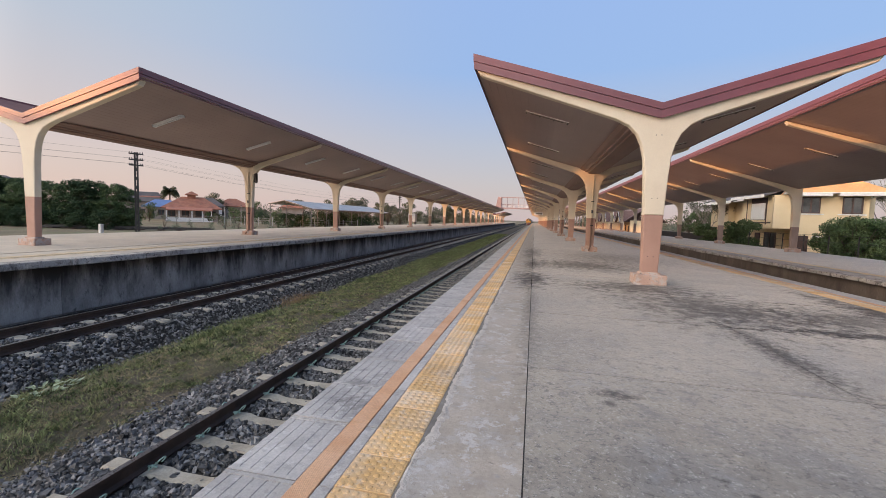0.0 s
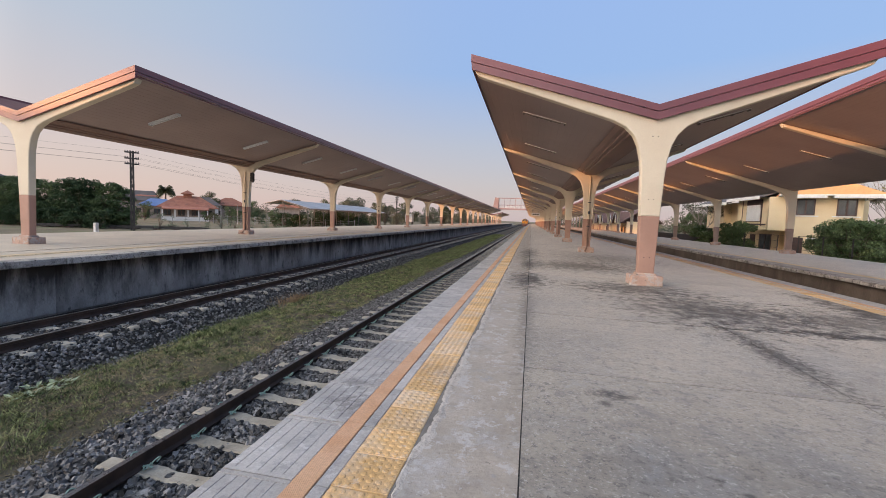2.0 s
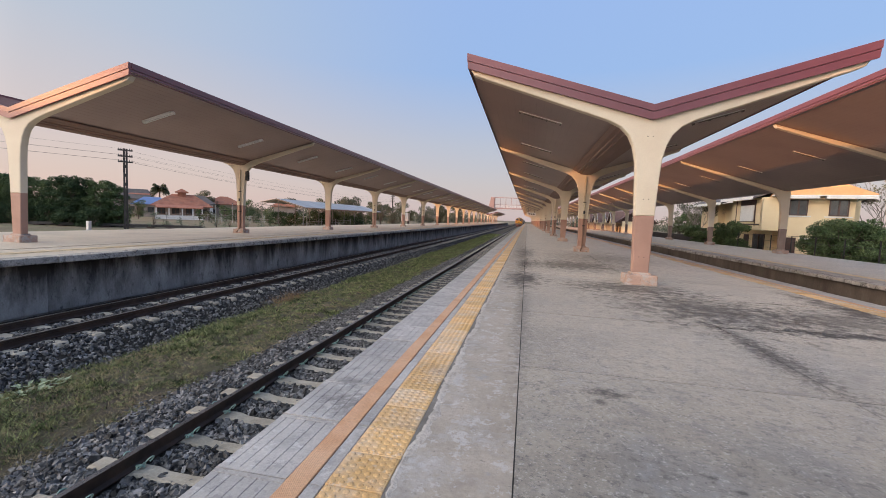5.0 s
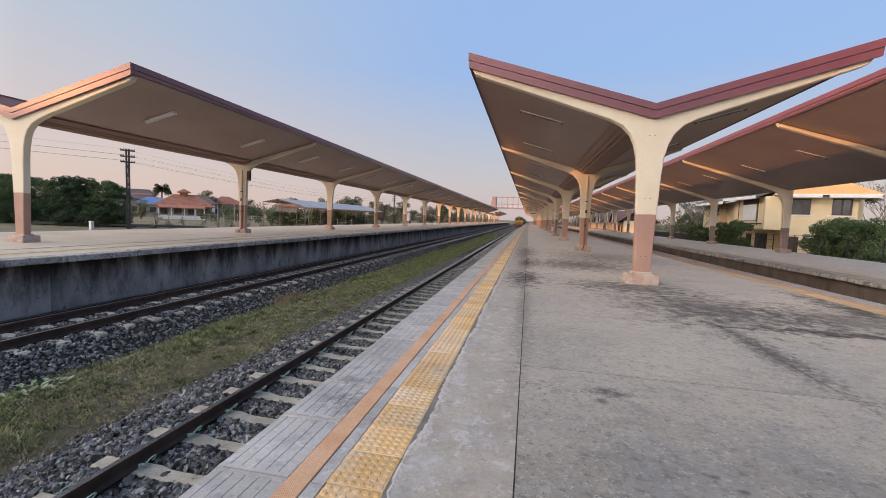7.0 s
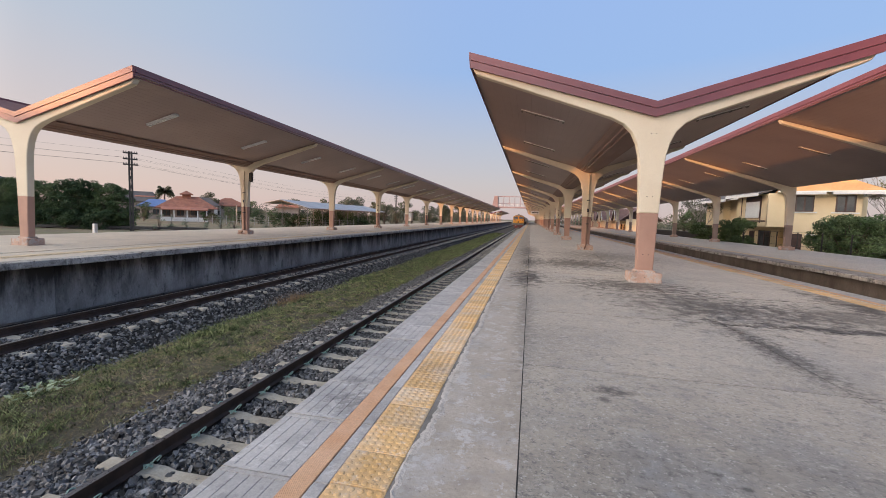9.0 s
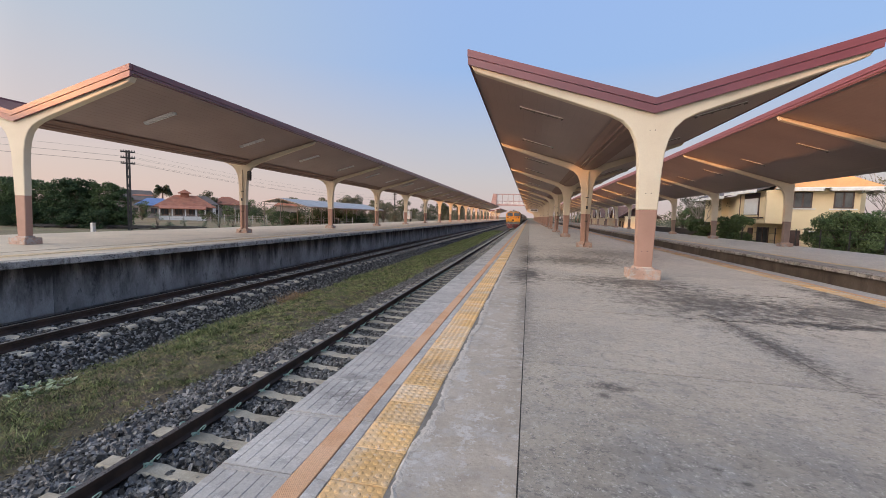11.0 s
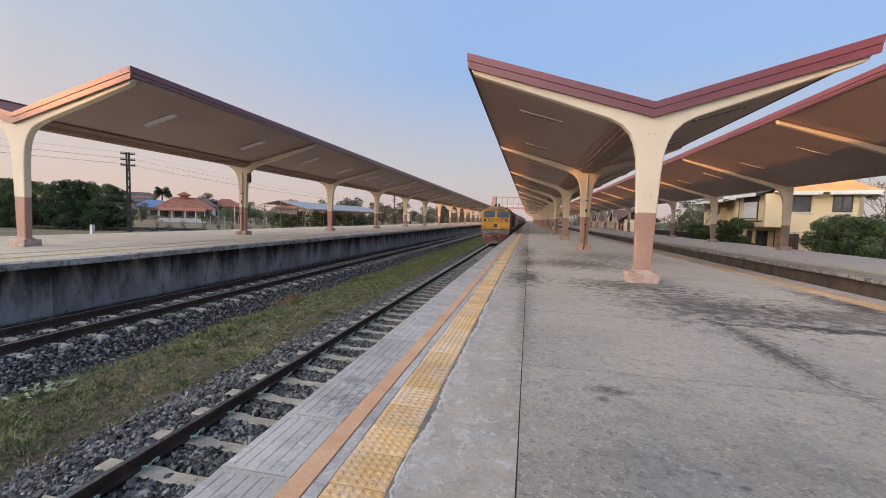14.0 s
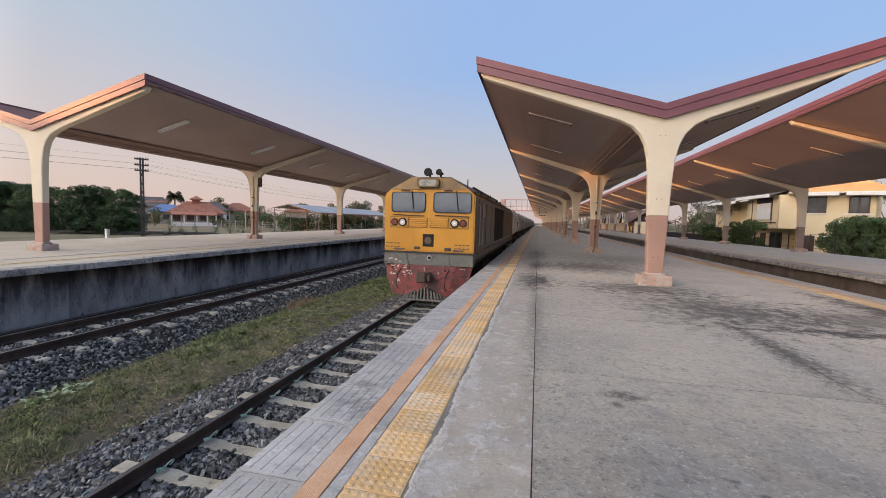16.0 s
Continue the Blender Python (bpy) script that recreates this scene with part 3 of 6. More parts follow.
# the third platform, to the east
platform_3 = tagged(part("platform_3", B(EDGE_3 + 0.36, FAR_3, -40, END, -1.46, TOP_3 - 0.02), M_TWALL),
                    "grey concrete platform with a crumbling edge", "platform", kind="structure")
strip("deck", EDGE_3 + 1.42, FAR_3, -40, END, TOP_3 - 0.02, TOP_3, M_FLOOR, platform_3)
strip("tactile_strip", EDGE_3 + 1.08, EDGE_3 + 1.40, -40, END, TOP_3 - 0.02, TOP_3 + 0.004, M_FADED, platform_3, "faded yellow tactile strip")
strip("deck_border", EDGE_3 + 0.41, EDGE_3 + 1.06, -40, END, TOP_3 - 0.02, TOP_3, M_SLAB, platform_3)
kerb_3 = part("edge_stone", B(0, 0.40, 0.004, 1.496, -0.12, 0.0, bevel=0.012), M_EDGE, platform_3)
kerb_3.matrix_basis = pose(EDGE_3, -5, TOP_3 + 0.008)
for i in range(1, 120):
    again(kerb_3, "edge_stone", pose(EDGE_3 + random.uniform(-0.012, 0.012), -5 + 1.5 * i, TOP_3 + 0.008 + random.uniform(-0.012, 0.006)), platform_3)
tagged(part("trench_bed", B(FAR_1 - 0.1, EDGE_3 + 0.36, -40, END, -1.46, -1.30), M_BED), "dark ballast bed between two platforms", "ballast", kind="structure")


# unseen walls added behind the camera; the west ones block the low sun
tagged(part("wall_south", B(-90, 90, -200.4, -200, -1.2, 7.4), M_WALL), "plain unseen wall added behind the camera", "wall", kind="structure")
tagged(part("wall_west", B(-90.4, -90, -49.5, 14, -1.2, 9.9), M_WALL), "plain unseen wall added to block the low sun", "wall", kind="structure")
tagged(part("wall_west_high", B(-90.6, -90, -200, -49.5, -1.2, 11.6), M_WALL), "tall plain unseen wall added to block the low sun", "wall", kind="structure")


# ---------------------------------------------------------------- tracks
BED = [(-11.60, -1.449), (-10.1, -1.44), (-9.75, -1.12), (-9.5, -1.09), (-7.75, -1.09), (-6.95, -1.41), (-4.95, -1.41), (-4.25, -1.305), (-3.8, -1.295), (-3.5, -1.31), (-1.3, -1.31)]


def bed_z(x):
    return np.interp(x, [p[0] for p in BED], [p[1] for p in BED])


bm = bmesh.new()
for y0, y1 in ((-30, 60), (60, 900)):
    vs = [[bm.verts.new((x, y, z)) for x, z in BED] for y in (y0, y1)]
    for i in range(len(BED) - 1):
        bm.faces.new((vs[0][i], vs[0][i + 1], vs[1][i + 1], vs[1][i]))
ballast_bed = tagged(part("ballast_bed", bm, M_BED), "dark crushed stone track bed", "ballast", kind="structure")


def sleeper_mesh():
    bm = bmesh.new()
    rings = []
    for x, top, wt, wb in ((-1.0, -0.035, 0.080, 0.115), (-0.96, 0.0, 0.088, 0.12), (-0.30, 0.0, 0.088, 0.12), (-0.18, -0.022, 0.078, 0.11),
                           (0.18, -0.022, 0.078, 0.11), (0.30, 0.0, 0.088, 0.12), (0.96, 0.0, 0.088, 0.12), (1.0, -0.035, 0.080, 0.115)):
        rings.append([bm.verts.new(c) for c in ((x, -wb, -0.2), (x, -wt - 0.01, top - 0.015), (x, -wt + 0.01, top), (x, wt - 0.01, top), (x, wt + 0.01, top - 0.015), (x, wb, -0.2))])
    for a, b in zip(rings, rings[1:]):
        for i in range(6):
            j = (i + 1) % 6
            bm.faces.new((a[i], b[i], b[j], a[j]))
    bm.faces.new(rings[0])
    bm.faces.new(list(reversed(rings[-1])))
    bmesh.ops.recalc_face_normals(bm, faces=bm.faces)
    return bm


def clip_mesh(side):
    """A sprung steel rail clip: an open loop with a curled tail."""
    bm = bmesh.new()
    lean = Vector((side * 0.55, 0, 0.83))
    pts = [Vector((side * 0.075, 0.060 + 0.046 * math.sin(radians(a)), 0.052)) + lean * (0.044 * math.cos(radians(a))) for a in range(-150, 151, 20)]
    tube(bm, pts, 0.0075, 5)
    pts = [Vector((side * 0.08, -0.045 + 0.034 * math.cos(radians(a)), 0.058)) + lean * (0.048 * math.sin(radians(a))) for a in range(-200, 21, 20)]
    tube(bm, pts, 0.0075, 5)
    tube(bm, [(side * 0.0, -0.015, 0.02), (side * 0.05, -0.01, 0.035), (side * 0.09, 0.0, 0.02)], 0.012, 5)
    return bm


def rail_outline(head):
    out = [(0.060, 0.0), (0.060, 0.012), (0.012, 0.03), (0.009, 0.10), (0.033, 0.115), (0.033, 0.149 if not head else 0.15)]
    return out + [(-a, b) for a, b in reversed(out)]


def railway(name, x, top, y0, y1, sleepers, first, label, clips):
    t = base(name, pose(x, 0, top), label, "railway track", "railway tracks", "structure")
    for s in (-0.533, 0.533):
        r = part("rail", P([(s + a, b - 0.15) for a, b in rail_outline(False)], "y", y0, y1), M_RAIL, t, "rusty brown steel rail")
        part("rail_head", B(s - 0.029, s + 0.029, y0, y1, -0.0005, 0.0015), M_RAILTOP, r, "worn running surface")
    one = part("sleeper", sleeper_mesh(), M_SLEEPER, t, "pale weathered concrete sleeper")
    one.matrix_basis = pose(0, first, -0.15)
    for i in range(1, sleepers):
        again(one, "sleeper", pose(random.uniform(-0.02, 0.02), first + 0.6 * i + random.uniform(-0.012, 0.012), -0.15 + random.uniform(-0.006, 0.004), 0, 0, random.uniform(-0.8, 0.8)), t)
    rest = bmesh.new()
    for i in range(sleepers, sleepers + 240):
        box(rest, -1.0, 1.0, first + 0.6 * i - 0.1, first + 0.6 * i + 0.1, -0.3, -0.15)
    tagged(part("far_sleepers", rest, M_SLEEPER, t), kind="stuff")
    if clips:
        made = {}
        for i in range(clips):
            for s in (-0.533, 0.533):
                for side in (-1, 1):
                    m = pose(s + side * 0.052, first + 0.6 * i, -0.145)
                    if side in made:
                        again(made[side], "rail_clip", m, t)
                    else:
                        made[side] = part("rail_clip", clip_mesh(side), M_CLIP, t, "green sprung steel rail clip")
                        made[side].matrix_basis = m
    return t


railway("track_1", TRACK_1, RAIL_1, -30, 470, 182, -8.12, "rusty metre-gauge track on pale concrete sleepers", 48)
railway("track_2", TRACK_2, RAIL_2, -30, 470, 164, -8.25, "rusty metre-gauge track beside the far platform", 0)
railway("track_3", (FAR_1 + EDGE_3) / 2, -1.12, -40, 200, 60, 1.0, "metre-gauge track in the narrow trench", 0)

# ballast stones: broken blocks, squashed and turned at random
BLOCK_V = np.array([(1, 0, 0), (-1, 0, 0), (0, 1, 0), (0, -1, 0), (0, 0, 1), (0, 0, -1)], dtype=float)
BLOCK_F = np.array([(0, 2, 4), (2, 1, 4), (1, 3, 4), (3, 0, 4), (2, 0, 5), (1, 2, 5), (3, 1, 5), (0, 3, 5)])


CHUNK_V = np.array([(a, b, c) for c in (-1, 1) for b in (-1, 1) for a in (-1, 1)], dtype=float) * 0.68
CHUNK_F = np.array([(0, 2, 3), (0, 3, 1), (4, 5, 7), (4, 7, 6), (0, 1, 5), (0, 5, 4), (2, 6, 7), (2, 7, 3), (0, 4, 6), (0, 6, 2), (1, 3, 7), (1, 7, 5)])


def stones(name, x, y, z, size, label, shape=(BLOCK_V, BLOCK_F, 0.22)):
    n = len(x)
    corners, faces, rough = shape
    v = corners[None] + rng.uniform(-rough, rough, (n, len(corners), 3))
    v = v * (size[:, None, None] * rng.uniform(0.6, 1.4, (n, 1, 3)))
    q = rng.normal(size=(n, 4))
    q /= np.linalg.norm(q, axis=1, keepdims=True)
    w, a, b, c = q.T
    rot = np.stack([1 - 2 * (b * b + c * c), 2 * (a * b - c * w), 2 * (a * c + b * w), 2 * (a * b + c * w), 1 - 2 * (a * a + c * c), 2 * (b * c - a * w),
                    2 * (a * c - b * w), 2 * (b * c + a * w), 1 - 2 * (a * a + b * b)], -1).reshape(n, 3, 3)
    v = np.einsum("nij,nkj->nki", rot, v) + np.stack([x, y, z], -1)[:, None]
    f = (faces[None] + len(corners) * np.arange(n)[:, None, None]).reshape(-1, 3)
    return tagged(soup(name, v.reshape(-1, 3), f, M_STONE), label, "ballast", kind="stuff")


def scatter(n, x0, x1, y0, y1, power=1.6):
    """More of them near the low end of y."""
    return rng.uniform(x0, x1, n), y0 + (y1 - y0) * rng.uniform(0, 1, n) ** power


x, y = scatter(76000, -5.05, -1.62, 1.2, 26, 1.7)
keep = (np.abs(x - TRACK_1 + 0.533) > 0.09) & (np.abs(x - TRACK_1 - 0.533) > 0.09)
on_sleeper = (np.abs((y + 0.92 + 0.3) % 0.6 - 0.3) < 0.11) & (np.abs(x - TRACK_1) < 1.02)
keep &= ~on_sleeper | (rng.uniform(0, 1, len(x)) < 0.03 + np.clip((y - 5) / 60, 0, 0.25))
x, y = x[keep], y[keep]
for close in (True, False):
    u, v = (x[y < 8], y[y < 8]) if close else (x[y >= 8], y[y >= 8])
    stones("ballast_stones", u, v, bed_z(u) + rng.uniform(-0.012, 0.016, len(u)), 0.014 + 0.024 * rng.uniform(0, 1, len(u)) ** 1.5, "dark grey crushed stones along the near track",
           (CHUNK_V, CHUNK_F, 0.27) if close else (BLOCK_V, BLOCK_F, 0.22))
x, y = scatter(46000, -11.1, -6.75, 3.2, 34, 1.6)
keep = (np.abs(x - TRACK_2 + 0.533) > 0.09) & (np.abs(x - TRACK_2 - 0.533) > 0.09)
on_sleeper = (np.abs((y - 0.15 + 0.3) % 0.6 - 0.3) < 0.10) & (np.abs(x - TRACK_2) < 1.0)
keep &= ~on_sleeper | (rng.uniform(0, 1, len(x)) < np.where(np.abs(x - TRACK_2) > 0.6, 0.6, np.where(np.abs(x - TRACK_2) < 0.2, 0.35, 0.03)))
x, y = x[keep], y[keep]
stones("ballast_stones", x, y, bed_z(x) + rng.uniform(-0.015, 0.02, len(x)) + np.where(np.abs(x - TRACK_2) > 0.72, 0.008, 0.0), 0.018 + 0.026 * rng.uniform(0, 1, len(x)) ** 1.5, "dark grey crushed stones along the far track")
x, y = scatter(11000, -11.1, -1.7, 26, 90, 1.4)
keep = ((x > -5.0) | (x < -6.8)) & (np.abs(np.abs(x - TRACK_1) - 0.533) > 0.09) & (np.abs(np.abs(x - TRACK_2) - 0.533) > 0.09)
x, y = x[keep], y[keep]
stones("ballast_stones", x, y, bed_z(x) + rng.uniform(-0.015, 0.01, len(x)), rng.uniform(0.03, 0.06, len(x)), "dark grey crushed stones further along the tracks")

# the same behind the camera
x, y = scatter(14000, -10.0, -1.62, -8, 3.2, 1.0)
keep = ((y < 1.2) | (x < -6.8)) & ((x > -5.0) | (x < -6.8)) & (np.abs(np.abs(x - TRACK_1) - 0.533) > 0.09) & (np.abs(np.abs(x - TRACK_2) - 0.533) > 0.09)
keep &= ~((np.abs((y + 0.92 + 0.3) % 0.6 - 0.3) < 0.11) & (np.abs(x - TRACK_1) < 1.02)) & ~((np.abs((y - 0.15 + 0.3) % 0.6 - 0.3) < 0.11) & (np.abs(x - TRACK_2) < 1.02))
x, y = x[keep], y[keep]
stones("ballast_stones", x, y, bed_z(x) + rng.uniform(-0.015, 0.01, len(x)), rng.uniform(0.026, 0.052, len(x)), "dark grey crushed stones along both tracks")

# the grass strip between the tracks
def soil_z(q, v):
    return -1.385 + 0.045 * math.sin(math.pi * min(max((q + 7.15) / 2.4, 0), 1)) + 0.035 * noise.noise((q * 1.5, v * 0.8, 0))


def soil_at(x, y):
    return np.array([soil_z(p, q) for p, q in zip(x, y)])


bm = bmesh.new()
xs = np.linspace(-7.15, -4.75, 14)
yy = np.concatenate([np.arange(-9, 40, 0.4), np.arange(40, 260, 4)])
gr = []
for v in yy:
    gr.append([bm.verts.new((q + 0.16 * noise.noise((q, v * 0.5, 3)), v, soil_z(q, v))) for q in xs])
for a, b in zip(gr, gr[1:]):
    for i in range(len(xs) - 1):
        bm.faces.new((a[i], a[i + 1], b[i + 1], b[i]))
tagged(part("soil_strip", bm, M_SOIL, smooth=True), "dry soil strip between the two tracks", "soil", kind="structure")


def blades(name, x, y, z, tall, wide, lean, material, label, category="grass"):
    n = len(x)
    a = rng.uniform(0, 2 * np.pi, n)
    d = np.stack([np.cos(a), np.sin(a), 0 * a], -1) * wide[:, None]
    b = rng.uniform(0, 2 * np.pi, n)
    tip = np.stack([np.cos(b) * lean * tall, np.sin(b) * lean * tall, tall], -1)
    o = np.stack([x, y, z], -1)
    v = np.stack([o - d, o + d, o + tip], 1).reshape(-1, 3)
    return tagged(soup(name, v, np.arange(3 * n).reshape(n, 3), material), label, category, kind="stuff")


def clumps(n, x0, x1, y0, y1, power, each, spread):
    """Tufts of blades: each tuft's place is repeated, with a small spread."""
    cx, cy = scatter(n, x0, x1, y0, y1, power)
    lush = np.array([noise.noise((p * 0.8, q * 0.35, 7)) + 0.7 * noise.noise((p * 2.4, q * 1.6, 1)) for p, q in zip(cx, cy)])
    k = np.repeat(np.arange(n), each)
    wide = spread * (1 + np.abs(cy[k]) / 40)
    return cx[k] + rng.normal(0, 1, len(k)) * wide, cy[k] + rng.normal(0, 1, len(k)) * wide * 1.3, lush[k], k


x, y, lush, k = clumps(26000, -7.2, -4.8, -8, 80, 2.2, 22, 0.035)
side = np.interp(x, [-7.3, -6.9, -6.0, -5.1, -4.7], [-0.4, 0.15, 0.30, -0.12, -0.8])
bare = np.interp(y, [-8.0, 1.0, 2.6, 4.5, 9.0, 30.0], [-0.1, -0.15, 0.0, 0.28, 0.5, 0.7])
keep = lush + side + bare + 0.45 * rng.uniform(-1, 1, 26000)[k] > -0.06
x, y, lush = x[keep], y[keep], lush[keep]
n = len(x)
tuft = rng.uniform(0.35, 1.0, 26000) ** 1.5 * 1.5
blades("grass", x, y, soil_at(x, y) - 0.012, rng.uniform(0.015, 0.075, n) * (0.85 + 1.3 * np.clip(lush, 0, 1)) * tuft[k[keep]], rng.uniform(0.0024, 0.0056, n) * (1 + np.abs(y) / 8), rng.uniform(0.3, 1.6, n), M_GRASS,
       "tufts of short green grass between the tracks")
x, y, lush, k = clumps(18000, -7.3, -4.6, -8, 60, 2.2, 18, 0.05)
keep = rng.uniform(0, 1, 18000)[k] < np.interp(x, [-7.3, -6.5, -5.6, -4.9, -4.6], [1.0, 1.0, 1.0, 1.0, 0.8]) * np.interp(y, [0, 5, 12, 30], [1.0, 0.75, 0.35, 0.18])
x, y = x[keep], y[keep]
n = len(x)
blades("dry_grass", x, y, soil_at(x, y) + rng.uniform(-0.01, 0.02, n), rng.uniform(0.008, 0.035, n), rng.uniform(0.0018, 0.0045, n) * (1 + np.abs(y) / 10), rng.uniform(1.0, 4.5, n), M_STRAW,
       "flattened straw-coloured grass between the tracks")
# a tall dry tuft beside the far track
n = 900
x, y = rng.normal(-7.0, 0.16, n), rng.normal(11.3, 0.45, n)
blades("dry_tuft", x, y, np.full(n, -1.39), rng.uniform(0.08, 0.30, n), rng.uniform(0.002, 0.005, n), rng.uniform(0.1, 0.6, n), M_TUFT, "reddish dry grass tuft standing above the green grass")
# a pale broad-leaved weed at the edge of the grass
wd = base("leafy_weed", pose(-6.75, 4.5, -1.39), "pale green broad-leaved weed in the grass", "weed")
for k in range(70):
    a, up, ln = random.uniform(0, 6.28), random.uniform(0.1, 0.8), random.uniform(0.08, 0.20)
    d, sd_ = Vector((math.cos(a), math.sin(a), 0)), Vector((-math.sin(a), math.cos(a), 0))
    o = Vector((random.uniform(-0.22, 0.22), random.uniform(-0.35, 0.35), 0.02))
    bm = bmesh.new()
    c = [o, o + d * ln * 0.45 + sd_ * 0.03 + Vector((0, 0, up * ln * 0.6)), o + d * ln + Vector((0, 0, up * ln * 0.7)), o + d * ln * 0.45 - sd_ * 0.03 + Vector((0, 0, up * ln * 0.6))]
    m_ = o + d * ln * 0.5 + Vector((0, 0, up * ln * 0.5))
    vv = [bm.verts.new(q) for q in c]
    mv = bm.verts.new(m_)
    for i in range(4):
        bm.faces.new((vv[i], vv[(i + 1) % 4], mv))
    part("leaf", bm, M_WEED, wd)


# ---------------------------------------------------------------- canopies
def canopy(name, m, left, right, count, pitch, z_v, rise, label, lead=0.0, pipes=(), paint=M_BAND, stepped=True):
    """A butterfly roof on one row of Y-shaped columns. left and right: the reach of the wings; lead: how far the roof runs out before the first column."""
    c = base(name, m, label, "platform canopy", "platform canopies")
    y0, y1 = -0.17 - lead, (count - 1) * pitch + 0.25

    def sz(x):
        return z_v + rise * abs(x)

    # soffits of ribbed sheet, one for each wing
    for s, reach in ((-1, left), (1, right)):
        pts, x, k = [], 0.5, 0
        while x < reach - 0.05:
            pts += [(x, 0.0), (x + 0.185, 0.0), (x + 0.190, 0.003), (x + 0.196, 0.003)]
            x += 0.2
        pts.append((reach, 0.0))
        low = [(s * a, sz(a) + b + 0.04) for a, b in pts]
        up = [(s * reach, sz(reach) + 0.10), (s * 0.5, sz(0.5) + 0.10)]
        part("soffit", P(low + up, "y", y0 + 0.03, y1 - 0.03), M_SOFFIT, c, "brown ribbed metal ceiling sheet")
        part("roof_sheet", P([(s * 0.02, sz(0.02) + 0.17), (s * reach, sz(reach) + 0.17), (s * reach, sz(reach) + 0.27), (s * 0.02, sz(0.02) + 0.27)], "y", y0 + 0.03, y1 - 0.03), M_ROOF, c, "maroon metal roof sheet")
        # end boards in two steps, and edge boards
        for ya, yb in ((y0 - 0.03, y0 + 0.03), (y1 - 0.03, y1 + 0.03)):
            f = part("end_board", P([(0, sz(0) - 0.015), (s * (reach + 0.03), sz(reach) - 0.015), (s * (reach + 0.045), sz(reach) + 0.155), (0, sz(0) + 0.155)], "y", ya, yb), M_FASCIA, c, "maroon sheet metal board at the roof's end")
            part("upper_board", P([(0, sz(0) + 0.163), (s * (reach + 0.05), sz(reach) + 0.163), (s * (reach + 0.055), sz(reach) + 0.33), (0, sz(0) + 0.31)], "y", ya - 0.02, yb + 0.02), M_FASCIA, f)
        e = part("edge_board", B(*sorted((s * reach, s * (reach + 0.04))), y0 + 0.03, y1 - 0.03, sz(reach) + 0.02, sz(reach) + 0.155), M_FASCIA, c, "maroon sheet metal board along the roof's edge")
        part("upper_board", B(*sorted((s * (reach - 0.02), s * (reach + 0.06))), y0 + 0.05, y1 - 0.05, sz(reach) + 0.163, sz(reach) + 0.33), M_FASCIA, e)
    # the valley gutter's stepped casing
    g = [(-0.62, sz(0.62) - 0.004), (-0.50, sz(0.5) - 0.05), (-0.40, sz(0.4) - 0.05), (-0.38, sz(0.3) - 0.07), (-0.28, sz(0.3) - 0.08), (-0.26, sz(0.2) - 0.10), (-0.02, sz(0.1) - 0.10)]
    g = g + [(-a, b) for a, b in reversed(g)] + [(0.5, sz(0.5) + 0.06), (-0.5, sz(0.5) + 0.06)]
    if stepped:
        part("valley_gutter", P(g, "y", y0 + 0.2, y1 - 0.2), M_GUTTER, c, "dark stepped casing under the valley gutter")
    else:
        g = [(-0.52, sz(0.52) + 0.032), (0.0, sz(0) + 0.032), (0.52, sz(0.52) + 0.032), (0.5, sz(0.5) + 0.12), (-0.5, sz(0.5) + 0.12)]
        part("valley_gutter", P(g, "y", y0 + 0.2, y1 - 0.2), M_SOFFIT, c, "plain brown sheet under the valley")

    # column with its two arms, as one outline
    def side(s, reach):
        k = reach / 4.15
        if reach < 2:
            return [(s * 0.172, 0.27), (s * 0.19, 1.55), (s * 0.20, 2.45), (s * 0.20, sz(0.2) - 0.2), (s * 0.20, sz(0.2) - 0.1), (s * 0.20, sz(0.2))]
        bot = [(s * 0.172, 0.27), (s * 0.207, 1.55), (s * 0.245, 2.45), (s * 0.275, 2.80), (s * 0.345, 3.10), (s * 0.45, 3.33), (s * 0.63, 3.52), (s * 0.90, 3.66), (s * 1.27, 3.79)]
        return bot + [(s * (reach - 0.30), sz(reach - 0.30) - 0.12), (s * (reach - 0.12), sz(reach - 0.12) - 0.10), (s * (reach - 0.03), sz(reach - 0.03) + 0.01)]
    dz = z_v - 3.66
    rs = [(a, b + (dz if b > 2 else 0)) for a, b in side(1, right)]
    ls = [(a, b + (dz if b > 2 else 0)) for a, b in side(-1, left)]
    rs[-3:] = side(1, right)[-3:]
    ls[-3:] = side(-1, left)[-3:]
    up_r, lo_r = rs[1:], rs[:2]
    up_l, lo_l = ls[1:], ls[:2]
    outline = up_r + [(0, sz(0) + 0.02)] + list(reversed(up_l))
    bm = P(outline, "y", -0.105, 0.105)
    bmesh.ops.bevel(bm, geom=[e for e in bm.edges if abs(e.verts[0].co.y - e.verts[1].co.y) < 1e-5], offset=0.018, segments=1, affect="EDGES")
    column = part("column", bm, M_CREAM, c, "cream-painted concrete column with two curving arms")
    band = P(lo_r + list(reversed(lo_l)), "y", -0.105, 0.105)
    bmesh.ops.bevel(band, geom=[e for e in band.edges if abs(e.verts[0].co.z - e.verts[1].co.z) > 0.5], offset=0.018, segments=1, affect="EDGES")
    part("painted_band", band, paint, column, "brown-pink painted lower shaft" if paint is M_BAND else "brown-pink painted lower shaft with shade in its colour")
    pl = B(-0.34, 0.34, -0.25, 0.25, -0.01, 0.225, bevel=0.022)
    box(pl, -0.215, 0.215, -0.145, 0.145, 0.20, 0.272, bevel=0.02)
    box(pl, -0.355, -0.10, -0.262, -0.20, -0.01, 0.03, bevel=0.008)
    part("plinth", pl, M_PLINTH, column, "scuffed pink-painted plinth")

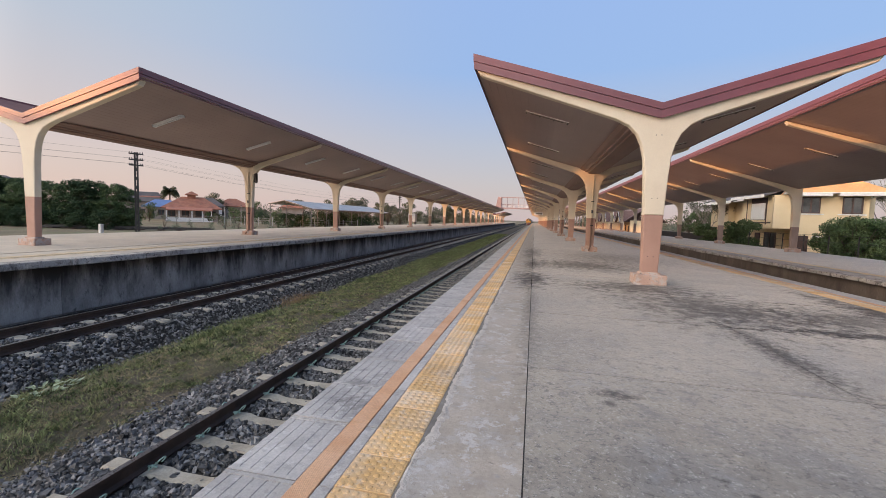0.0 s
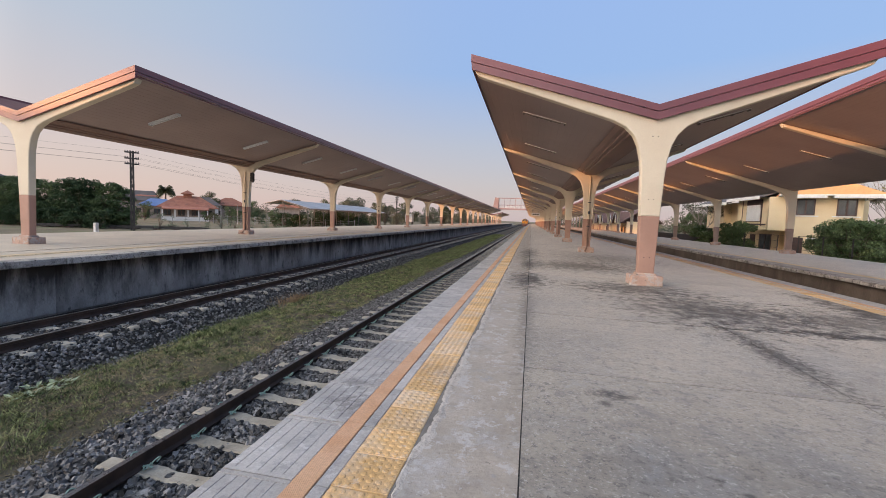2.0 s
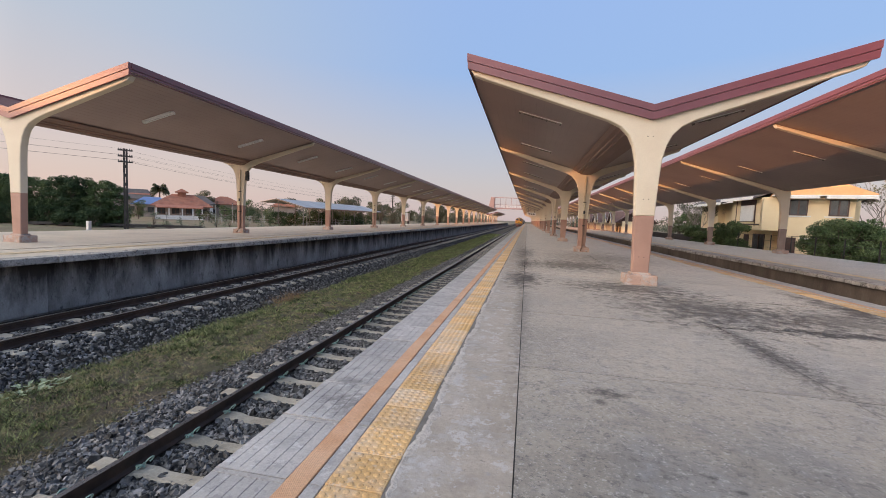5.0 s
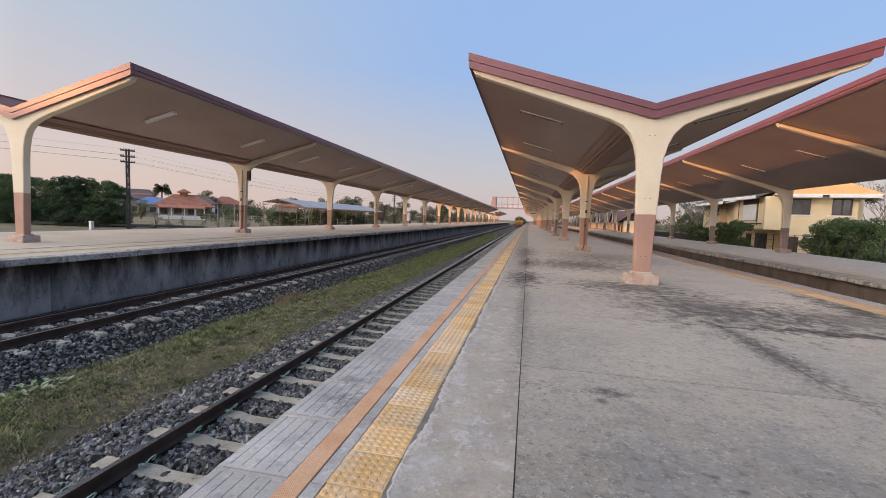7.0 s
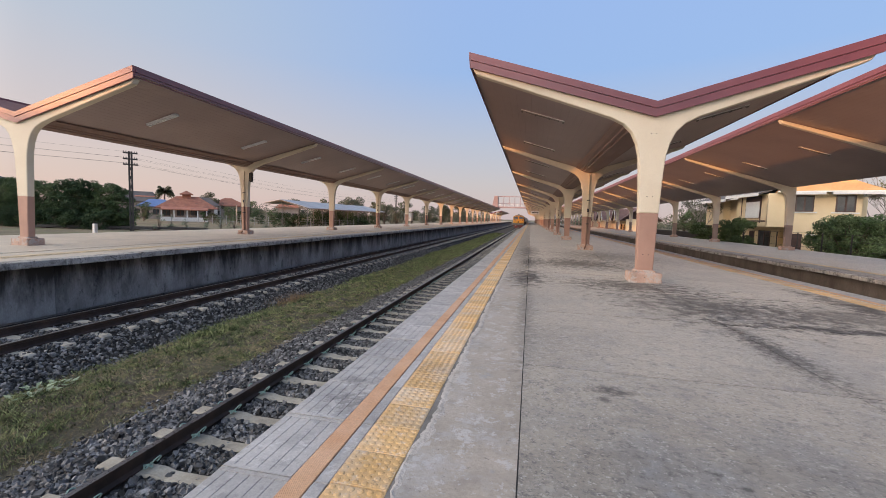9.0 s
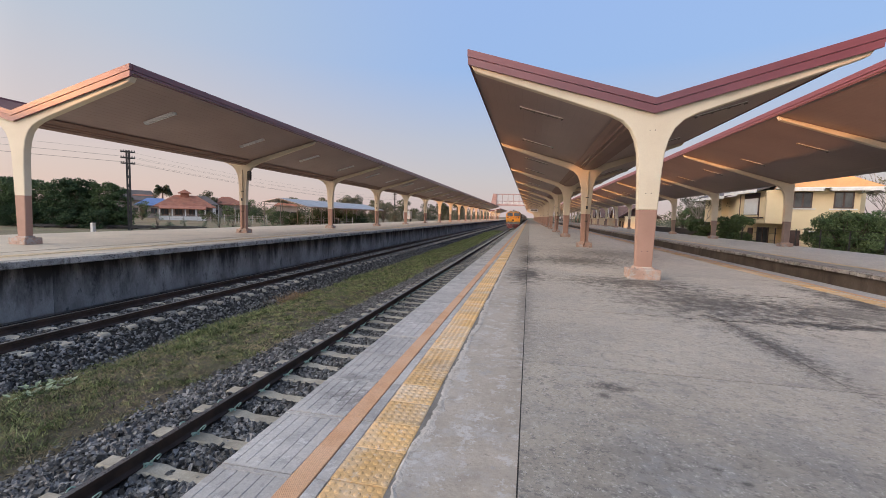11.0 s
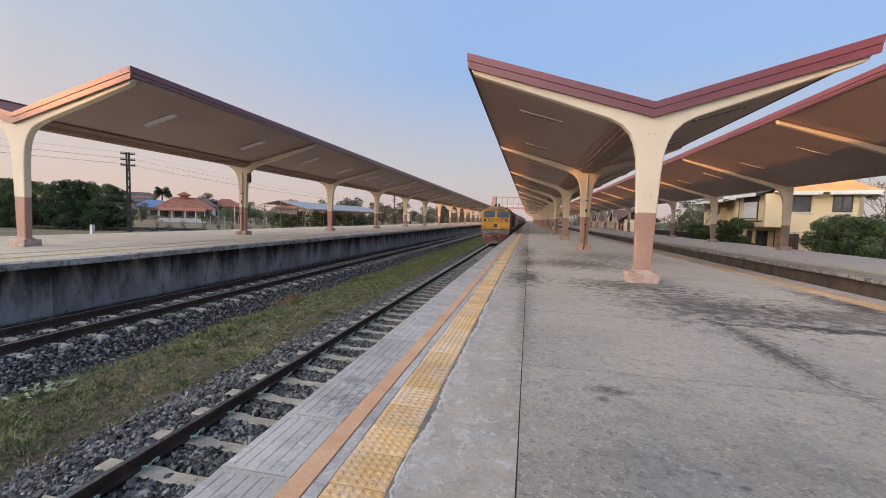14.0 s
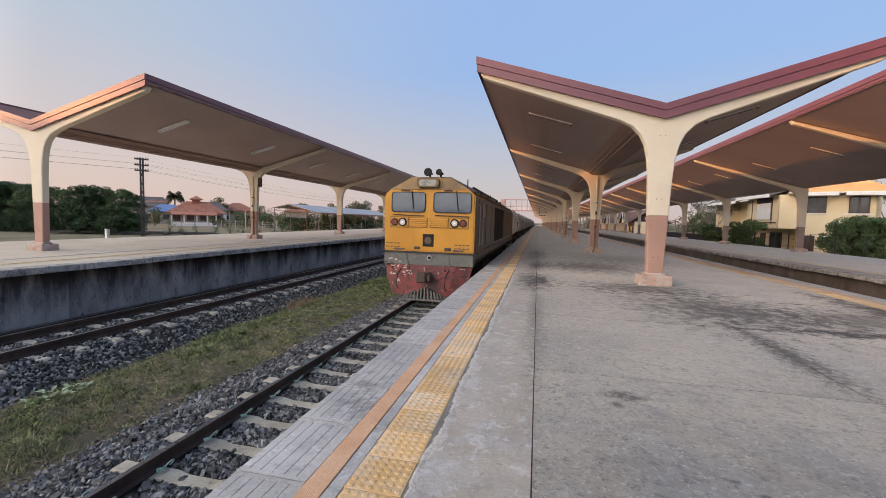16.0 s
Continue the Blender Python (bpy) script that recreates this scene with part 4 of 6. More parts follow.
    def pipe_on(col):
        bm = tube(bmesh.new(), [(0.02, -0.15, 1.55), (0.02, -0.15, 2.9), (0.02, -0.13, 3.5)], 0.038, 8)
        foot = tube(bmesh.new(), [(0.02, -0.15, 0.25), (0.02, -0.15, 1.56)], 0.039, 8)
        tube(foot, [(-0.06, -0.32, 0.06), (0.0, -0.22, 0.2), (0.02, -0.15, 0.3)], 0.038, 8)
        pp = part("downpipe", bm, M_PIPE, col, "cream-painted rainwater pipe", smooth=True)
        part("pipe_foot", foot, M_PIPEFOOTSHADE, pp, "brown-painted foot of the pipe, darkened for shade", smooth=True)
        part("pipe_bracket", B(-0.04, 0.08, -0.195, -0.10, 1.2, 1.24), M_IRON, pp)
        part("pipe_bracket", B(-0.04, 0.08, -0.195, -0.10, 2.3, 2.34), M_IRON, pp)
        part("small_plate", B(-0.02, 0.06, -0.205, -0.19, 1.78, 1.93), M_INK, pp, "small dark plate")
    for i in range(1, count):
        cc = again(column, "column", pose(0, i * pitch, 0), c)
        for ch in list(column.children):
            if ch.name.startswith(("painted_band", "plinth")):
                again(ch, ch.name.split(".")[0], Matrix(), cc)
        if i in pipes:
            pipe_on(cc)
    for i in range(int(lead // pitch)):
        cc = again(column, "column", pose(0, -(i + 1) * pitch, 0), c)
        for ch in list(column.children):
            if ch.name.startswith(("painted_band", "plinth")):
                again(ch, ch.name.split(".")[0], Matrix(), cc)
    return c


PITCH = 10.42
Z_V, RISE = 3.66, 0.2925
near_canopy = canopy("platform_canopy", pose(2.575, 10.15, 0), 4.11, 4.03, 24, PITCH, Z_V, RISE, "cream and maroon butterfly roof on Y-shaped columns with rainwater pipes", pipes=(1, 3, 5, 7, 9))
canopy("platform_canopy", pose(-15.74, 10.28, 0), 4.40, 4.40, 15, PITCH, Z_V + 0.17, RISE - 0.022, "cream and maroon butterfly roof on the pale deck platform", pipes=(1, 3, 5))
canopy("platform_canopy", pose(-15.74, 10.28 + PITCH * 15.2, 0), 4.22, 4.22, 6, PITCH, Z_V - 0.35, RISE - 0.03, "lower cream and maroon butterfly roof on short columns")
canopy("platform_canopy", pose(15.72, 19.33, TOP_3), 6.22, 1.0, 20, PITCH, 3.85, 0.29, "wide cream and maroon butterfly roof on the east platform", lead=22.0, paint=M_BANDSHADE, stepped=False)


near_column = next(o for o in near_canopy.children if o.name.startswith("column"))
for z in (0.62, 1.92, 3.30):
    for x in (-0.06, 0.05):
        part("fixing_hole", R((x, -0.100, z), (x, -0.1065, z), 0.011, seg=8), M_INK, near_column)


def lamp_batten():
    """A twin fluorescent batten with unlit tubes, 1.3 m long, hung along the slope."""
    t = base("fluorescent_batten", pose(0, 0, 0), "unlit white fluorescent lamp batten on the canopy ceiling", "ceiling light", "canopy lamps")
    part("housing", P([(-0.06, 0.0), (-0.035, -0.05), (0.035, -0.05), (0.06, 0.0)], "x", -0.66, 0.66), M_LAMP, t)
    part("reflector", P([(-0.11, -0.012), (-0.035, -0.058), (0.035, -0.058), (0.11, -0.012), (0.035, -0.048), (-0.035, -0.048)], "x", -0.64, 0.64), M_LAMP, t)
    for s in (-0.06, 0.06):
        part("tube", R((-0.60, s, -0.068), (0.60, s, -0.068), 0.016, seg=6), M_TUBE, t)
    for s in (-0.63, 0.63):
        part("end_cap", B(s - 0.02, s + 0.02, -0.085, 0.085, -0.09, -0.01), M_LAMP, t)
    return t


def empty_fitting():
    """A bare batten without tubes: a flat tray, lamp holders and a ballast cover."""
    t = base("empty_lamp_fitting", pose(0, 0, 0), "dull grey fluorescent fitting without tubes on the canopy ceiling", "ceiling light", "empty lamp fittings")
    part("tray", P([(-0.075, 0.0), (-0.055, -0.028), (0.055, -0.028), (0.075, 0.0)], "x", -0.66, 0.66), M_FITTING, t)
    part("lip", B(-0.65, 0.65, -0.084, -0.074, -0.022, 0.0), M_LAMP, t)
    part("ballast_cover", B(-0.50, 0.50, -0.022, 0.022, -0.045, -0.026, bevel=0.005), M_POST, t)
    for x in (-0.62, -0.21, 0.21, 0.62):
        part("lamp_holder", B(x - 0.022, x + 0.022, -0.05, 0.05, -0.062, -0.026, bevel=0.004), M_POST, t)
    return t


def lamps(build, xc, y0, top, off, reach_z, rise, bays, sides):
    first, t = None, math.degrees(math.atan(rise))
    for b in range(*bays):
        for dy in (2.65, 7.75):
            for s in sides:
                m = pose(xc + s * off, y0 + PITCH * b + dy, top + reach_z + rise * off + 0.038, 0, -s * t, 0)
                if first is None:
                    first = build()
                    first.matrix_basis = m
                else:
                    copy_thing(first, m)


lamps(empty_fitting, 2.575, 10.15, 0, 2.36, Z_V, RISE, (0, 12), (-1, 1))
lamps(lamp_batten, -15.74, 10.28, 0, 2.50, Z_V + 0.17, RISE - 0.022, (0, 13), (1,))
lamps(empty_fitting, 15.72, 19.33, TOP_3, 3.37, 3.85, 0.29, (-1, 10), (-1,))


# ---------------------------------------------------------------- the train
def rounded(x0, x1, z0, z1, r, n=4):
    out = []
    for cx, cz, a0 in ((x1 - r, z1 - r, 0), (x0 + r, z1 - r, 90), (x0 + r, z0 + r, 180), (x1 - r, z0 + r, 270)):
        for i in range(n + 1):
            a = radians(a0 + 90 * i / n)
            out.append((cx + r * math.cos(a), cz + r * math.sin(a)))
    return out


def ring(bm, outer, inner, y0, y1):
    """A flat frame between two outlines of equal length, facing -y."""
    n = len(outer)
    rows = [[bm.verts.new((a, y, b)) for a, b in o] for o, y in ((outer, y1), (outer, y0), (inner, y0), (inner, y1))]
    for p, q in zip(rows, rows[1:]):
        for i in range(n):
            j = (i + 1) % n
            bm.faces.new((p[i], p[j], q[j], q[i]))
    bmesh.ops.recalc_face_normals(bm, faces=bm.faces)
    return bm


def disc(x, z, y0, y1, r, seg=16):
    return R((x, y1, z), (x, y0, z), r, r, seg)


def locomotive():
    """Nose at y = 0, facing -y; rail top at z = 0."""
    L = base("locomotive", pose(0, 0, 0), "dirty yellow diesel locomotive with a red plough, pulling tank wagons", "locomotive")
    hw = 1.37
    # body: cab front, then the long side
    low, sh, top = 1.50, 3.18, 3.70
    section = [(-hw, low), (hw, low), (hw, sh), (0.62, top), (-0.62, top), (-hw, sh)]
    bm = bmesh.new()
    st = [(0.0, [(-hw, low), (hw, low), (hw, sh - 0.02), (1.26, 3.32), (-1.26, 3.32), (-hw, sh - 0.02)]),
          (0.16, section), (2.4, section)]
    rows = [[bm.verts.new((a, y, b)) for a, b in s] for y, s in st]
    for p, q in zip(rows, rows[1:]):
        for i in range(6):
            j = (i + 1) % 6
            bm.faces.new((p[i], q[i], q[j], p[j]))
    bm.faces.new(rows[0])
    bm.faces.new(list(reversed(rows[-1])))
    bmesh.ops.recalc_face_normals(bm, faces=bm.faces)
    bmesh.ops.bevel(bm, geom=[e for e in bm.edges if max(e.verts[0].co.y, e.verts[1].co.y) < 0.2], offset=0.035, segments=2, affect="EDGES")
    cab = part("cab", bm, M_LYELLOW, L, "yellow driver's cab with soot streaks")
    hood = bmesh.new()
    rows = [[hood.verts.new(c) for c in r] for r in (((-1.20, -0.012, 3.335), (1.20, -0.012, 3.335), (0.58, 0.10, 3.69), (-0.58, 0.10, 3.69)), ((-1.20, 0.06, 3.335), (1.20, 0.06, 3.335), (0.58, 0.17, 3.72), (-0.58, 0.17, 3.72)))]
    hood.faces.new(rows[0]), hood.faces.new(list(reversed(rows[1])))
    for i in range(4):
        hood.faces.new((rows[0][i], rows[1][i], rows[1][(i + 1) % 4], rows[0][(i + 1) % 4]))
    bmesh.ops.recalc_face_normals(hood, faces=hood.faces)
    part("brow", hood, M_BROW, cab, "soot-browned sloping brow")
    part("roof", P([(-hw + 0.01, sh + 0.01), (-0.62, top + 0.012), (0.62, top + 0.012), (hw - 0.01, sh + 0.01), (0.5, top - 0.1), (-0.5, top - 0.1)], "y", 0.2, 17.9), M_LDIRTSHADE, L, "sooty roof")
    body = part("hood_body", P([(-hw + 0.02, low), (hw - 0.02, low), (hw - 0.02, sh), (0.6, top - 0.01), (-0.6, top - 0.01), (-hw + 0.02, sh)], "y", 2.4, 18.0), M_LSIDE, L, "sooty brown engine compartment")
    # windows
    for x0, x1 in ((-1.15, -0.10), (0.14, 1.27)):
        o, i = rounded(x0, x1, 2.66, 3.26, 0.09), rounded(x0 + 0.020, x1 - 0.020, 2.68, 3.24, 0.08)
        w = part("windscreen", P(i, "y", -0.016, 0.02), M_CABGLASS, cab, "windscreen reflecting the pale sky")
        part("rubber_frame", ring(bmesh.new(), o, i, -0.035, 0.01), M_RUBBER, w)
        xm = x0 + 0.63 * (x1 - x0)
        wiper = tube(bmesh.new(), [(xm - 0.03, -0.05, 3.30), (xm, -0.055, 3.0), (xm + 0.02, -0.05, 2.82)], 0.014, 5)
        tube(wiper, [(xm - 0.01, -0.045, 3.14), (xm + 0.035, -0.045, 2.74)], 0.012, 5)
        part("wiper", wiper, M_RUBBER, w)
        part("grab_rail", tube(bmesh.new(), [(x0 + 0.06, 0.0, 2.585), (x0 + 0.06, -0.05, 2.585), (x1 - 0.06, -0.05, 2.56), (x1 - 0.06, 0.0, 2.56)], 0.016, 6), M_IRON, cab)
        part("roof_vent", B(x0 + 0.30, x0 + 0.56, -0.03, 0.03, 3.285, 3.325), M_IRON, cab)
    # lamp clusters and louvres
    for s in (-1, 1):
        pl = part("lamp_panel", B(*sorted((s * 0.62, s * 1.19)), -0.016, 0.01, 2.205, 2.525, bevel=0.006), M_LDIRTSHADE, cab)
        part("lamp_plate", B(*sorted((s * 0.635, s * 1.175)), -0.024, 0.0, 2.22, 2.51, bevel=0.004), M_LYELLOW, pl, "yellow lamp plate")
        h = part("headlamp", disc(s * 0.79, 2.365, -0.06, 0.0, 0.128), M_RUBBER, pl, "round headlamp with a clear lens")
        part("lens", disc(s * 0.79, 2.365, -0.066, -0.05, 0.088), M_LENS, h)
        part("bulb", disc(s * 0.79, 2.365, -0.070, -0.06, 0.032), M_HEAD, h, "glowing bulb")
        t = part("tail_lamp", disc(s * 1.04, 2.365, -0.05, 0.0, 0.112), M_RUBBER, pl)
        part("lens", disc(s * 1.04, 2.365, -0.056, -0.04, 0.078), M_REDLENS, t, "dull red lens")
        # brown backing: the shade between the yellow slats is in its colour
        lv = part("louvre_panel", B(*sorted((s * 0.035, s * 0.60)), -0.014, 0.01, 2.22, 2.51, bevel=0.006), M_LDIRTSHADE, cab)
        for k in range(5):
            z = 2.236 + 0.054 * k
            part("slat", P([(-0.040, z), (-0.014, z + 0.044), (-0.010, z + 0.044), (-0.010, z)], "x", min(s * 0.055, s * 0.58), max(s * 0.055, s * 0.58)), M_LYELLOW, lv)
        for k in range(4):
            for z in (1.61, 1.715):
                part("lettering", B((-1.30 if s < 0 else 0.80) + 0.115 * k, (-1.30 if s < 0 else 0.80) + 0.115 * k + 0.085, -0.006, 0.01, z, z + 0.032), M_LDIRTSHADE, cab)
        part("paint_chip", P([(s * 0.9 + a, b) for a, b in ((-0.18, 1.56), (-0.1, 1.53), (0.15, 1.54), (0.22, 1.60), (0.05, 1.58), (-0.1, 1.60))], "y", -0.006, 0.01), M_LSIDE, cab)
    part("socket_cover", B(-0.42, -0.24, -0.03, 0.0, 1.575, 1.65, bevel=0.01), M_IRON, cab)
    part("socket_cover", B(0.50, 0.70, -0.03, 0.0, 1.555, 1.64, bevel=0.01), M_IRON, cab)
    niche = part("lamp_niche", B(-0.165, 0.165, -0.02, 0.01, 1.66, 2.03, bevel=0.006), M_RUBBER, cab, "dark box with a marker lamp")
    part("marker_lens", disc(0.0, 1.84, -0.04, -0.01, 0.105), M_LDIRTSHADE, niche)
    # top light and horns
    tl = part("top_headlight", P(rounded(-0.36, 0.30, 3.395, 3.655, 0.08), "y", -0.10, 0.2), M_LDIRTSHADE, cab, "twin headlight in a rounded housing")
    part("lens", P(rounded(-0.29, 0.23, 3.435, 3.615, 0.07), "y", -0.112, -0.09), M_TOPLENS, tl)
    for x, r in ((-0.05, 0.125), (0.28, 0.095)):
        h = bmesh.new()
        rod(h, (x, 0.25, 3.68), (x, 0.25, 3.83), 0.03)
        rod(h, (x, 0.45, 3.84), (x, 0.10, 3.84), 0.035, 0.05, 12)
        rod(h, (x, 0.10, 3.84), (x, -0.02, 3.84), 0.05, r, 14)
        rod(h, (x, -0.02, 3.84), (x, -0.03, 3.84), r, r * 0.8, 14)
        part("horn", h, M_RUBBER, cab, "black air horn")
    # ledge, buffer beam, plough
    part("footplate", B(-1.44, 1.44, -0.06, 0.5, 1.455, 1.50, bevel=0.008), M_IRON, L)
    bb = part("buffer_beam", B(-1.36, 1.36, -0.02, 0.4, 1.10, 1.455, bevel=0.01), M_LGREY, L, "dirty grey buffer beam")
    for x in (-0.72, 0.55):
        part("strut", P([(x, 1.455), (x + 0.06, 1.455), (x + 0.14, 1.1), (x + 0.08, 1.1)], "y", -0.05, 0.0), M_LGREY, bb)
    part("air_valve", disc(0.06, 1.33, -0.06, 0.0, 0.08, 10), M_STEEL, bb)
    part("valve_core", disc(0.06, 1.33, -0.07, -0.05, 0.045, 10), M_RUBBER, bb)
    bm = bmesh.new()
    rows = []
    for z, w, y in ((1.12, 1.34, 0.0), (0.75, 1.26, -0.10), (0.22, 1.02, -0.20)):
        rows.append([bm.verts.new((a, yy, z)) for a, yy in ((-w, y + 0.10), (-w * 0.62, y), (w * 0.62, y), (w, y + 0.10), (w, y + 0.16), (-w, y + 0.16))])
    for p, q in zip(rows, rows[1:]):
        for i in range(6):
            j = (i + 1) % 6
            bm.faces.new((p[i], p[j], q[j], q[i]))
    bm.faces.new(rows[0]), bm.faces.new(list(reversed(rows[-1])))
    bmesh.ops.recalc_face_normals(bm, faces=bm.faces)
    plough = part("plough", bm, M_LRED, L, "red plough with chipped white paint")
    # flaked paint and open bolt holes
    def front_y(x, z):
        w = 1.26 + 0.08 * (z - 0.75) / 0.37
        return -0.10 * (1.12 - z) / 0.37 + 0.10 * max(0.0, abs(x) - 0.62 * w) / (0.38 * w)

    for i in range(26):
        x, z = -1.16 + 0.72 * random.random() ** 1.3, random.uniform(0.80, 1.10)
        r = random.uniform(0.015, 0.055)
        pts = [(x + r * random.uniform(0.5, 1.3) * math.cos(a), z + 0.7 * r * random.uniform(0.5, 1.2) * math.sin(a)) for a in np.arange(7) * 2 * math.pi / 7]
        part("paint_chip", P(pts, "y", front_y(x, z) - 0.004, front_y(x, z) + 0.05), M_CHIP, plough, "flaked pale primer" if i == 0 else "")
    for i in range(9):
        x, z = random.uniform(-0.9, 1.0), random.uniform(0.74, 1.04)
        part("bolt_hole", disc(x, z, front_y(x, z) - 0.004, front_y(x, z) + 0.02, random.uniform(0.018, 0.032), 8), M_RUBBER, plough)
    for i in range(9):
        x, z, r = random.uniform(-1.33, -0.78), random.uniform(1.13, 1.40), random.uniform(0.02, 0.06)
        pts = [(x + r * random.uniform(0.6, 1.3) * math.cos(a), z + 0.6 * r * random.uniform(0.6, 1.2) * math.sin(a)) for a in np.arange(7) * 2 * math.pi / 7]
        part("paint_chip", P([(max(a, -1.35), b) for a, b in pts], "y", -0.024, 0.0), M_CHIP if i % 2 else M_LRED, bb)
    for i in range(13):
        x = -0.66 + 0.11 * i
        topz = 0.50 - 0.25 * abs(x) / 0.66
        part("cowcatcher_bar", P([(x - 0.025, 0.12), (x + 0.025, 0.12), (x * 0.86 + 0.022, topz), (x * 0.86 - 0.022, topz)], "y", -0.30, -0.22), M_LGREY, plough)
    part("cowcatcher_rail", B(-0.74, 0.74, -0.31, -0.20, 0.09, 0.14), M_LGREY, plough)
    cp = part("coupler", B(-0.14, 0.14, -0.48, 0.0, 0.66, 0.92, bevel=0.03), M_RUSTIRON, L, "cast iron centre coupler")
    part("knuckle", B(-0.20, 0.10, -0.58, -0.40, 0.64, 0.94, bevel=0.04), M_RUSTIRON, cp)
    part("knuckle", B(0.10, 0.22, -0.52, -0.36, 0.68, 0.88, bevel=0.03), M_RUSTIRON, cp)
    for x in (-0.80, 0.66):
        part("brake_hose", tube(bmesh.new(), [(x, -0.05, 0.98), (x - 0.04, -0.26, 0.85), (x - 0.07, -0.30, 0.55), (x - 0.02, -0.26, 0.40)], 0.017, 6), M_RUBBER, L, smooth=True)
    for i in range(9):
        x = -1.1 + 0.27 * i + random.uniform(-0.05, 0.05)
        part("bolt", disc(x, 1.0 - 0.06 * (i % 2), -0.10, 0.02, 0.025, 6), M_IRON, plough)
    # east and west sides: doors, grilles, panels
    for s in (-1, 1):
        def sp(n, y0, y1, z0, z1, m, proud=0.02, parent=body, label=""):
            a, b = s * (hw - 0.03), s * (hw + proud - 0.012)
            return part(n, B(min(a, b), max(a, b), y0, y1, z0, z1, bevel=0.006), m, parent, label)
        sp("cab_door", 0.75, 1.35, 1.55, 3.1, M_LSIDE, 0.034, cab, "grimy cab door")
        sp("side_window", 1.55, 2.25, 2.55, 3.05, M_CABGLASS, 0.034, cab)
        sp("cab_side_plate", 0.07, 2.38, 1.52, 3.16, M_LSIDE, 0.018, cab, "soot-darkened cab side")
        for k in range(2):
            part("handrail", tube(bmesh.new(), [(s * (hw + 0.02), 0.68 + 0.74 * k, 1.7), (s * (hw + 0.06), 0.68 + 0.74 * k, 1.75), (s * (hw + 0.06), 0.68 + 0.74 * k, 2.9), (s * (hw + 0.02), 0.68 + 0.74 * k, 2.95)], 0.016, 5), M_STEEL, cab)
        for k in range(10):
            y = 2.7 + 1.5 * k
            dark = k in (2, 3, 4)
            p = sp("engine_door" if not dark else "radiator_grille", y, y + 1.38, 1.62, 3.05, M_RUBBER if dark else (M_LSIDE if k < 5 else M_LDIRTSHADE), 0.018)
            if dark:
                for q in range(9):
                    z = 1.75 + 0.14 * q
                    part("slat", B(*sorted((s * hw, s * (hw + 0.022))), y + 0.06, y + 1.32, z, z + 0.05), M_RUBBER, p)
        part("corner_post", B(*sorted((s * (hw - 0.06), s * (hw + 0.014))), 17.82, 18.02, 1.52, 3.1), M_BROW, body, "yellow corner post")
        part("side_sill", B(*sorted((s * (hw - 0.15), s * (hw + 0.03))), 0.4, 18.0, 1.30, 1.50), M_LGREY, L)
    for y, x, tall in ((1.1, 0.95, 0.32), (2.6, 1.05, 0.10), (3.9, 1.0, 0.14), (5.4, 1.08, 0.10), (7.2, 0.98, 0.22), (9.4, 1.06, 0.12), (12.0, 1.0, 0.16)):   # aerials and vents along the roof's edge
        part("roof_fitting", R((x, y, 3.36), (x, y, 3.42 + tall), 0.05 if tall < 0.2 else 0.018, seg=6), M_IRON, L)
    for s in (-1, 1):
        part("roof_gutter", tube(bmesh.new(), [(s * 1.30, 0.25, 3.27), (s * 1.30, 17.8, 3.27)], 0.03, 5), M_LDIRTSHADE, L)
    part("roof_pipe", tube(bmesh.new(), [(0.9, 2.6, 3.60), (0.9, 11.5, 3.60)], 0.04, 6), M_IRON, L)
    for y, w in ((4.2, 0.5), (9.0, 0.8), (13.0, 1.0)):
        part("roof_box", B(-w / 1.6, w / 1.6, y, y + 1.6, top - 0.02, top + 0.07, bevel=0.03), M_LDIRTSHADE, L)
    part("fuel_tank", B(-1.1, 1.1, 6.8, 11.4, 0.30, 1.25, bevel=0.06), M_IRON, L)
    part("underframe", B(-1.2, 1.2, 0.4, 18.0, 1.05, 1.40), M_IRON, L)
    wheels = []
    for yb in (3.6, 14.4):
        for s in (-1, 1):
            part("bogie_frame", B(*sorted((s * 0.72, s * 0.90)), yb - 2.3, yb + 2.3, 0.38, 0.80, bevel=0.03), M_IRON, L)
        for dy in (-1.7, 0.0, 1.7):
            bm = bmesh.new()
            for s in (-1, 1):
                rod(bm, (s * 0.50, 0, 0), (s * 0.63, 0, 0), 0.457, 0.457, 24)
                rod(bm, (s * 0.475, 0, 0), (s * 0.50, 0, 0), 0.485, 0.485, 24)
            rod(bm, (-0.8, 0, 0), (0.8, 0, 0), 0.08, 0.08, 10)
            w = part("wheelset", bm, M_STEEL, L, "steel wheelset")
            for s in (-1, 1):
                for q in range(4):
                    a = math.pi / 2 * q
                    part("bolt", B(*sorted((s * 0.62, s * 0.645)), 0.25 * math.cos(a) - 0.03, 0.25 * math.cos(a) + 0.03, 0.25 * math.sin(a) - 0.03, 0.25 * math.sin(a) + 0.03), M_IRON, w)
            w.matrix_basis = pose(0, yb + dy, 0.457)
            wheels.append((w, yb + dy))
    return L, wheels


